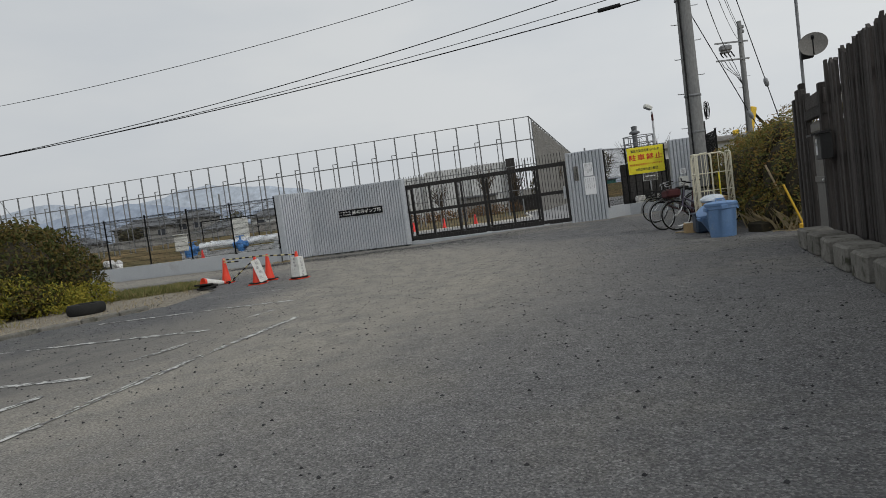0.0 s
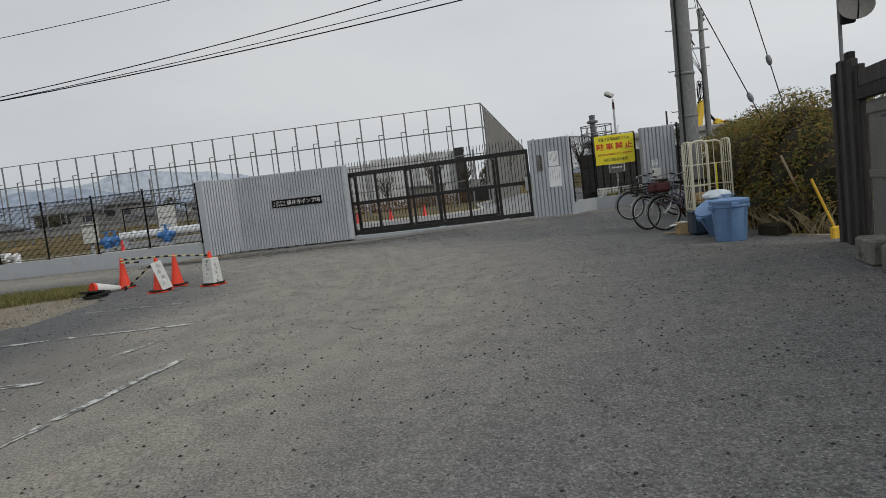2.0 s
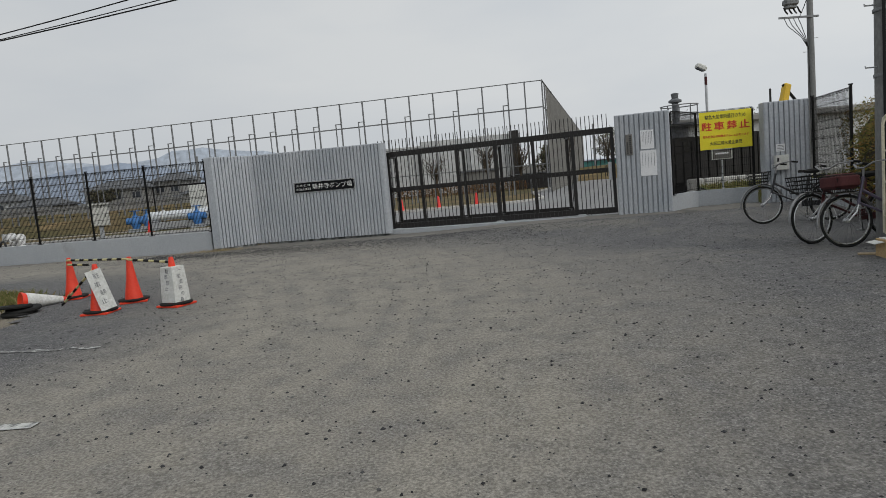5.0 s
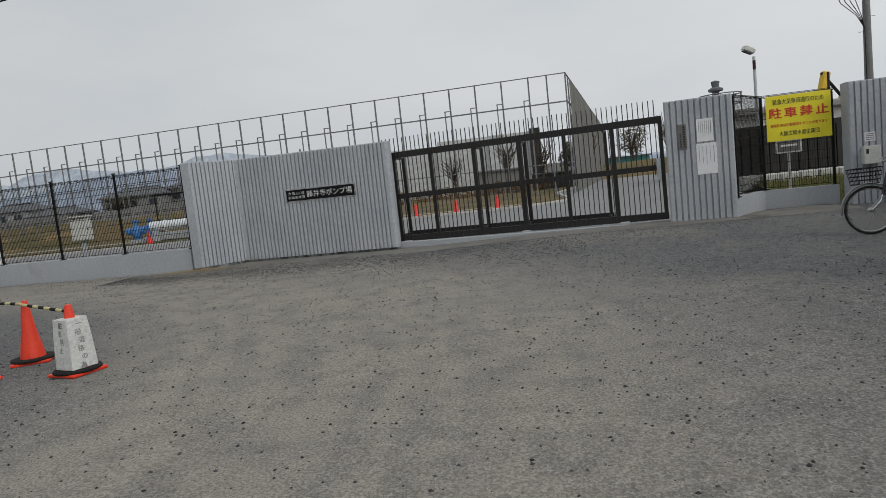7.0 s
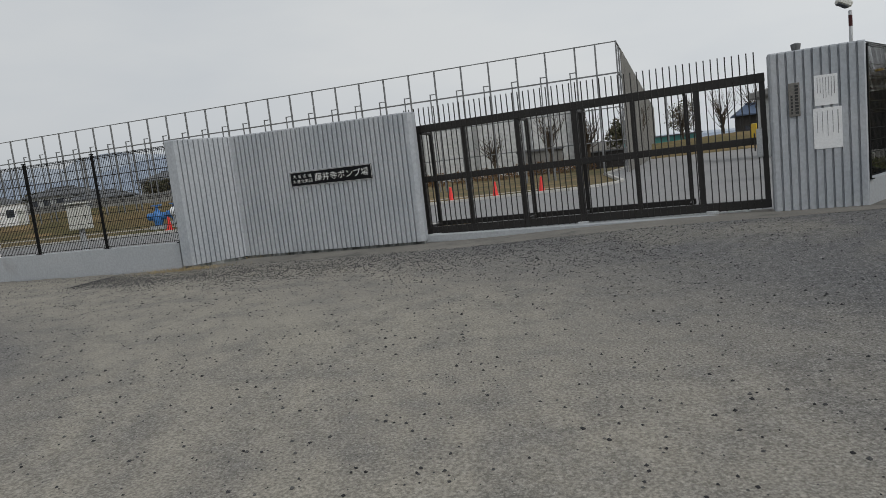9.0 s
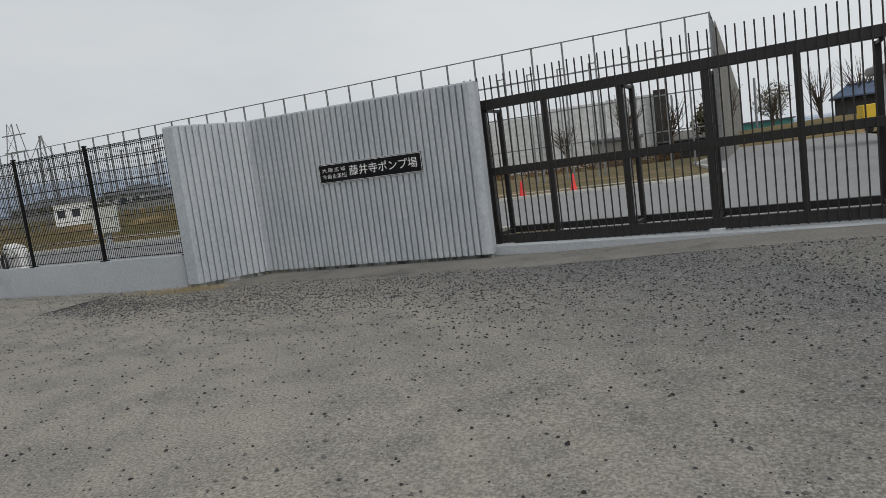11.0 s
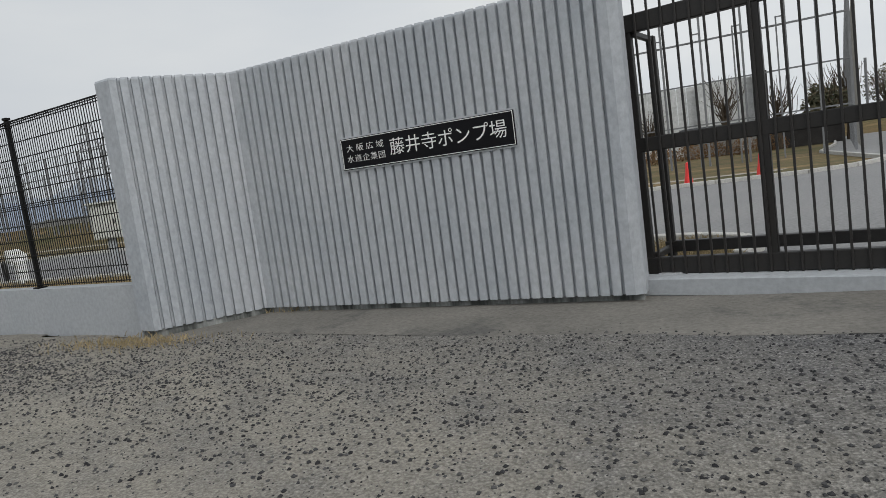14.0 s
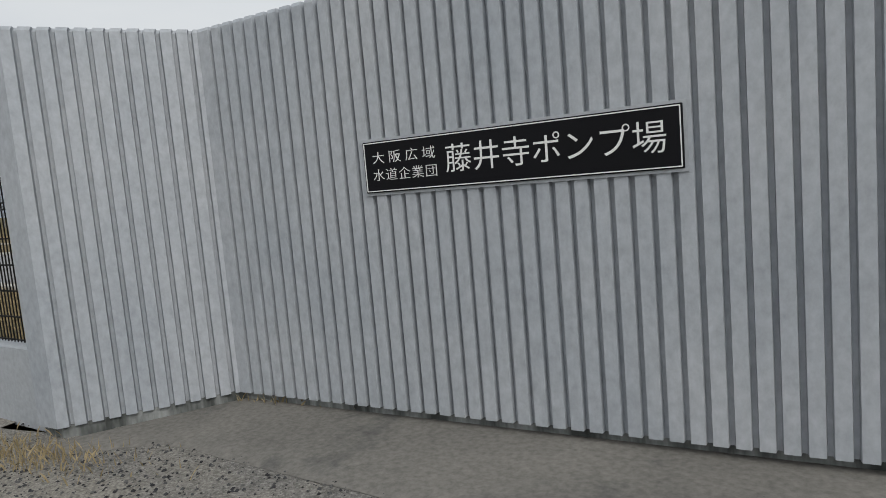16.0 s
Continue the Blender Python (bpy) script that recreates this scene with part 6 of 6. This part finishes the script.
for x in (-1.3, 0.4):
    part("window", Builder().box((x, -1.31, 1.75), (0.9, 0.05, 1.0)), DARKGLASS, g)
part("door", Builder().box((1.6, -1.31, 1.25), (0.85, 0.05, 2.0)), CABINET, g)
wl = thing("retaining_wall", Matrix.Identity(4), "long grey concrete retaining wall below the houses", "wall")
for i in range(26):
    part("wall_panel", Builder().box((-118 + 5.2 * i, 112.5, 1.5), (5.1, 0.3, 3.2 + 0.3 * math.sin(i * 1.7))), FARWALL, wl)

hd = thing("hoarding", Matrix.Identity(4), "stepped pale grey hoarding panels behind the net fence", "hoarding")
r = random.Random(9)
x = -22.0
k = 0
while x < 6.5:
    w = r.choice((3.6, 5.2, 6.5))
    w = min(w, 7.4 - x)
    top = 6.3 + 0.035 * (x + 22) + r.uniform(-0.25, 0.25)
    n = max(2, int(w / 0.9))
    for i in range(n):
        part("panel", Builder().box((x + w * (i + 0.5) / n, 92 - 0.1 * x, top / 2), (w / n - 0.03, 0.25, top)), SHED, hd)
    x += w
    k += 1
part("dark_column", Builder().box((7.0, 91.2, 3.6), (1.2, 0.6, 7.2)), DARKBLDG, hd)

g = thing("dark_shed", pose(8.4, 81, -0.03, 0, 0, -4) @ Matrix.Scale(0.8, 4), "low dark timber-clad shed behind the field", "shed")
part("wall", Builder().box((0, 0, 1.0), (7.0, 3, 2.0)), DARKBLDG, g)
part("roof", Builder().box((0, 0, 2.08), (7.3, 3.4, 0.16)), FARROOF, g)
g = thing("dark_shed", pose(2.0, 84, -0.03, 0, 0, 4), "small weathered grey-brown hut", "shed")
part("wall", Builder().box((0, 0, 1.2), (4.4, 3, 2.4)), NETCLOTH, g)
part("roof", Builder().box((0, 0, 2.5), (4.8, 3.4, 0.2)), FARROOF, g)

# far side of the drive
house(33.0, 112, 5, 6, 4.4, -10, 1.6, DARKBLDG, BLUEROOF, "dark house with a slate-blue roof beyond the drive", 1)
g = thing("teal_shed", pose(22.0, 126, -0.03, 0, 0, -4) @ Matrix.Scale(0.62, 4), "long teal sheet-clad shed by the road", "shed")
part("wall", Builder().box((0, 0, 2.4), (20, 8, 4.8)), GREENBLDG, g)
part("roof", Builder().box((0, 0, 4.9), (21, 9, 0.3)), FARROOF, g)
for i in range(5):
    part("shutter", Builder().box((-8 + 4 * i, -4.05, 1.6), (3.0, 0.1, 3.0)), SHED, g)


def far_car(x, y, turn, label):
    g = thing("parked_car", pose(x, y, 0.0, 0, 0, turn), label, "car", "parked cars")
    part("body", Builder().box((0, 0, 0.62), (4.2, 1.7, 0.62), chamfer=0.18), CARWHITE, g)
    part("cabin", Builder().box((-0.2, 0, 1.15), (2.3, 1.5, 0.6), chamfer=0.22), DARKGLASS, g)
    part("roof", Builder().box((-0.2, 0, 1.46), (1.8, 1.3, 0.06), chamfer=0.02), CARWHITE, g)
    for cx in (-1.3, 1.3):
        for cy in (-0.8, 0.8):
            part("wheel", Builder().lathe([(0.1, -0.1), (0.32, -0.1), (0.32, 0.1), (0.1, 0.1)], seg=14, m=pose(cx, cy, 0.32, 90)), RUBBER, g)


far_car(19.5, 108, 12, "white parked car by the drive")
far_car(22.5, 113, 5, "white parked hatchback beside a dark wall")
far_car(16.9, 118, 80, "white car parked beyond the site")
g = thing("dark_panel_fence", Matrix.Identity(4), "dark panel fence along the far drive", "fence")
for i in range(9):
    part("panel", Builder().box((20.5 + 1.9 * i, 66 + 0.3 * i, 0.6), (1.85, 0.1, 1.2)), DARKBLDG, g)
g = thing("orange_truck", pose(27.5, 92, 0, 0, 0, 0) @ Matrix.Scale(0.75, 4), "orange and red truck behind the dark fence", "truck")
part("cargo_box", Builder().box((0, 0, 2.6), (4.2, 2.2, 2.4), chamfer=0.08), EXCAV, g)
part("cab", Builder().box((2.9, 0, 1.9), (1.5, 2.1, 2.4), chamfer=0.15), RED, g)
for cx in (-1.4, 2.6):
    part("wheel", Builder().lathe([(0.1, -0.15), (0.5, -0.15), (0.5, 0.15), (0.1, 0.15)], seg=14, m=pose(cx, -1.0, 0.5, 90)), RUBBER, g)

# behind the sign fence
g = thing("slatted_enclosure", Matrix.Identity(4), "dark slatted enclosure behind the sign fence", "enclosure")
for i in range(14):
    part("slat", Builder().box((9.9 + 0.36 * i, 37.0 + 0.02 * i, 1.4 + 0.12 * math.sin(i * 1.9)), (0.3, 0.08, 1.9)), DARKBLDG, g)
part("rail", Builder().box((12.4, 37.35, 2.35), (5.2, 0.12, 0.15)), DARKBLDG, g)
part("backing", Builder().box((12.4, 37.6, 1.25), (5.2, 0.12, 2.5)), DARKBLDG, g)
g = thing("block_edging", Matrix.Identity(4), "row of pale concrete edging blocks in the grass", "edging")
for i in range(22):
    part("block", Builder().box((9.9 + 0.62 * i, 34.0 - 0.02 * i, 0.5), (0.58, 0.35, 0.5), chamfer=0.04), KERB, g)
def turf_area(r):
    y = lerp(27.8, 33.7, r.random())
    return lerp(9.9, 17, r.random()), y, 0.47 * (y - 27.9) / 5.8 - 0.02


tb = Builder().add([(9.6, 27.9, -0.02), (18, 27.9, -0.02), (18, 33.7, 0.45), (9.9, 33.7, 0.45), (18, 38, 0.5), (11.2, 38, 0.5)], [(0, 1, 2, 3), (3, 2, 4, 5)])
solid("turf_bank", tb, TURF, "sloping turf bank behind the sign fence", "bank", kind="structure")
tagged(solid("green_turf", blades(turf_area, 16000, 0.16, 51, 0.009), GRASS, "short green turf behind the sign fence", "grass"), kind="stuff")
g = thing("small_site_sign", pose(9.2, 29.4, -0.03, 0, 0, -14), "small white-framed sign on a post behind the fence", "sign")
part("post", Builder().box((0, 0.03, 0.8), (0.06, 0.04, 1.6)), GALV, g)
part("panel", Builder().box((0, 0, 1.62), (0.62, 0.03, 0.36), chamfer=0.004), CABINET, g)
part("face", Builder().box((0, -0.018, 1.62), (0.54, 0.006, 0.28)), DOORMAT, g)
part("writing_bar", Builder().box((0, -0.023, 1.64), (0.4, 0.004, 0.05)), NOTICE, g)

g = thing("area_light", pose(12.2, 38.84, -0.03) @ Matrix.Scale(1.04, 4), "tall steel mast with a tilted floodlight head", "lamp post")
part("mast", Builder().tube([(0, 0, 0), (0, 0, 5.15)], 0.055, 12), GALV, g, smooth=True)
part("warning_band", Builder().tube([(0, 0, 4.65), (0, 0, 5.0)], 0.058, 12), MAROON, g, "faded red band")
hd_ = part("head", Builder().box((-0.22, 0, 5.32), (0.46, 0.34, 0.24), chamfer=0.08, m=pose(0, 0, 5.3, 0, 28, 0) @ pose(0, 0, -5.3)), CABINET, g)
part("lens", Builder().box((-0.24, -0.02, 5.21), (0.34, 0.26, 0.03), m=pose(0, 0, 5.3, 0, 28, 0) @ pose(0, 0, -5.3)), DARKGLASS, hd_)

g = thing("service_tank", pose(12.6, 44.0, -0.03), "concrete service tank with a round steel guard rail", "tank")
part("shell", Builder().lathe([(0.5, 0), (0.42, 0.3), (0.42, 3.3), (0.75, 3.38), (0.75, 3.5), (0.2, 3.55)], seg=24), FARROOF, g, smooth=True)
for z in (4.0, 4.45):
    part("guard_rail", Builder().tube([(0.95 * math.cos(a), 0.95 * math.sin(a), z) for a in [k * math.tau / 28 for k in range(28)]], 0.03, 6, closed=True), GREY_NET, g)
for k in range(10):
    a = k * math.tau / 10
    part("guard_post", Builder().tube([(0.95 * math.cos(a), 0.95 * math.sin(a), 3.45), (0.95 * math.cos(a), 0.95 * math.sin(a), 4.45)], 0.025, 6), GREY_NET, g)
part("vent", Builder().lathe([(0.16, 3.5), (0.16, 4.6), (0.34, 4.65), (0.34, 4.75), (0.16, 4.85), (0.2, 5.1), (0.05, 5.15)], (-0.2, 0, 0), 14), FARROOF, g, smooth=True)

g = thing("excavator", pose(33.5, 80, 0, 0, 0, 10) @ Matrix.Scale(1.7, 4), "yellow excavator with its boom raised", "excavator")
part("boom", Builder().box((0.0, 0, 4.1), (0.45, 0.4, 2.4), chamfer=0.06, m=pose(0, 0, 0, 0, 14, 0)).box((1.9, 0, 4.2), (2.6, 0.4, 0.42), chamfer=0.06, m=pose(0, 0, 0, 0, 22, 0)), EXCAV, g)
part("arm", Builder().box((0.2, 0, 2.6), (0.35, 0.3, 2.2), chamfer=0.05, m=pose(0, 0, 0, 0, -6, 0)), EXCAV, g)
part("ram", Builder().tube([(1.0, 0, 5.1), (3.4, 0, 2.2)], 0.09, 10), CABLE, g)
part("cab", Builder().box((4.0, 0, 2.0), (2.4, 2.0, 1.8), chamfer=0.2), EXCAV, g)
part("track", Builder().box((3.8, 0, 0.5), (3.6, 2.4, 1.0), chamfer=0.3), RUBBER, g)
solid("marker_pole", Builder().tube([(15.1, 39.0, 0), (15.1, 39.0, 4.4)], 0.05, 8), DARKBLDG, "thin dark pole behind the pillar", "pole")
g = thing("far_shed", pose(26, 60, 0), "long pale-roofed shed behind the hedge", "shed")
part("wall", Builder().box((0, 0, 2.0), (18, 6, 4.0)), SHED, g)
part("roof", Builder().box((0, 0, 4.2), (19, 7, 0.5), chamfer=0.1), FARWALL, g)

# pylons and poles far off
for x, y, h in ((-78, 92, 15.5),):
    g = thing("lattice_pylon", pose(x, y, 0), "distant steel lattice pylon", "pylon", "pylons")
    lat = Builder()
    for sx in (-1, 1):
        for sy in (-1, 1):
            lat.tube([(sx * 2.0, sy * 2.0, 0), (sx * 0.4, sy * 0.4, h)], 0.06, 4)
    part("leg_frame", lat, GREY_NET, g)
    br = Builder()
    for i in range(8):
        z0_, z1_ = h * i / 8, h * (i + 1) / 8
        a0, a1 = lerp(2.0, 0.4, i / 8), lerp(2.0, 0.4, (i + 1) / 8)
        br.tube([(-a0, -a0, z0_), (a1, -a1, z1_)], 0.03, 4).tube([(a0, -a0, z0_), (-a1, -a1, z1_)], 0.03, 4)
    tagged(part("bracing", br, GREY_NET, g), kind="stuff")
    for z in (h * 0.75, h * 0.9):
        part("crossarm", Builder().box((0, 0, z), (4, 0.12, 0.15)), GREY_NET, g)
for x, y, h in ((-66, 105, 9.5), (-42, 110, 9), (-30, 118, 10), (-88, 100, 9), (12, 128, 9), (22, 118, 9)):
    solid("far_pole", Builder().tube([(x, y, 0), (x, y, h)], 0.16, 6), GREY_NET, "distant grey utility pole", "utility pole", "far poles")


# ---- far trees ----
def far_tree(x, y, h, wd, seed, bare=False):
    g = thing("far_tree", pose(x, y, 0), "distant bare winter tree" if bare else "distant tree with thin dull foliage", "tree", "far trees")
    r = np.random.default_rng(seed)
    tr = Builder().tube([(0, 0, 0), (0.1, 0, h * 0.3), (0.0, 0.1, h * 0.55)], 0.18, 6, r_end=0.09)
    for _ in range(40 if bare else 14):
        z0_ = h * r.uniform(0.25, 0.55)
        a = r.uniform(0, math.tau)
        e = Vector((math.cos(a) * wd * r.uniform(0.3, 0.9), math.sin(a) * wd * r.uniform(0.3, 0.9), h * r.uniform(0.7, 1.0)))
        tr.tube([(0, 0, z0_), Vector((0, 0, z0_)).lerp(e, 0.5) + Vector(r.normal(size=3) * 0.25), e], 0.06, 4, r_end=0.015)
    part("trunk", tr, TWIG, g)
    if not bare:
        bl = [(r.normal() * wd * 0.4, r.normal() * wd * 0.4, h * r.uniform(0.5, 0.85), wd * 0.45, wd * 0.45, h * 0.2) for _ in range(6)]
        tagged(part("crown", leaf_cloud(bl, 900, 0.22, seed, 0.4), FARTREE, g), kind="stuff")


for k, (x, y, h, w, bare) in enumerate(((3.0, 80, 6.5, 2.2, True), (6.5, 78, 5.5, 2.0, True), (-3, 86, 5, 2.4, True), (10.5, 80, 5.2, 1.6, False), (12.0, 82, 6.2, 2.0, True), (14.5, 104, 7.5, 2.4, True), (25, 122, 8.5, 3.0, True), (30, 118, 9.5, 3.4, True), (33, 112, 9.5, 4.5, True), (38, 118, 8.5, 4, False), (27, 128, 8.5, 3.5, False),
                                        (-66, 122, 6, 3, False), (-92, 126, 7, 3.5, False), (-50, 136, 7, 3, False), (-100, 118, 5, 3, False), (-30, 122, 5, 2.5, False), (42, 100, 8, 4, False))):
    far_tree(x, y, h, w, 60 + k, bare)
sb = [(x, 79 + 2 * math.sin(x), 0.5, 1.2, 0.8, 0.8) for x in range(-10, 8, 2)]
tagged(solid("brown_scrub", leaf_cloud(sb, 7000, 0.09, 71, 0.3), SCRUB, "brown scrub below the hoarding", "scrub"), kind="stuff")


# ---- hills on the horizon ----
def ridge(name, y, x0, x1, h0, var, mat, label, seed, taper):
    b, n = Builder(), 120
    for i in range(n + 1):
        x = lerp(x0, x1, i / n)
        h = h0 * taper(i / n) * (1 + var * noise.noise((x * 0.0028 + seed, 0, 0)) + 0.4 * var * noise.noise((x * 0.011 + seed, 4, 0)))
        b.v += [(x, y, -2), (x, y + 150, max(h, 1)), (x, y + 500, -2)]
    for i in range(n):
        for k in range(2):
            b.f.append((i * 3 + k, (i + 1) * 3 + k, (i + 1) * 3 + k + 1, i * 3 + k + 1))
    solid(name, b, mat, label, "hills", kind="structure")


# both ridges carry their haze as material colour, paler with distance
ridge("backdrop_hills", 1500, -3200, 2200, 108, 0.35, MOUNT_NEAR, "wooded hills on the horizon, haze painted in as blue", 3.1, lambda t: 0.2 + 0.8 * step(t, 0.62, 0.4))
ridge("backdrop_mountains", 2400, -4200, 3200, 205, 0.3, MOUNT_FAR, "far mountains, distance haze painted in as pale blue", 8.4, lambda t: 0.2 + 0.8 * step(t, 0.6, 0.42))
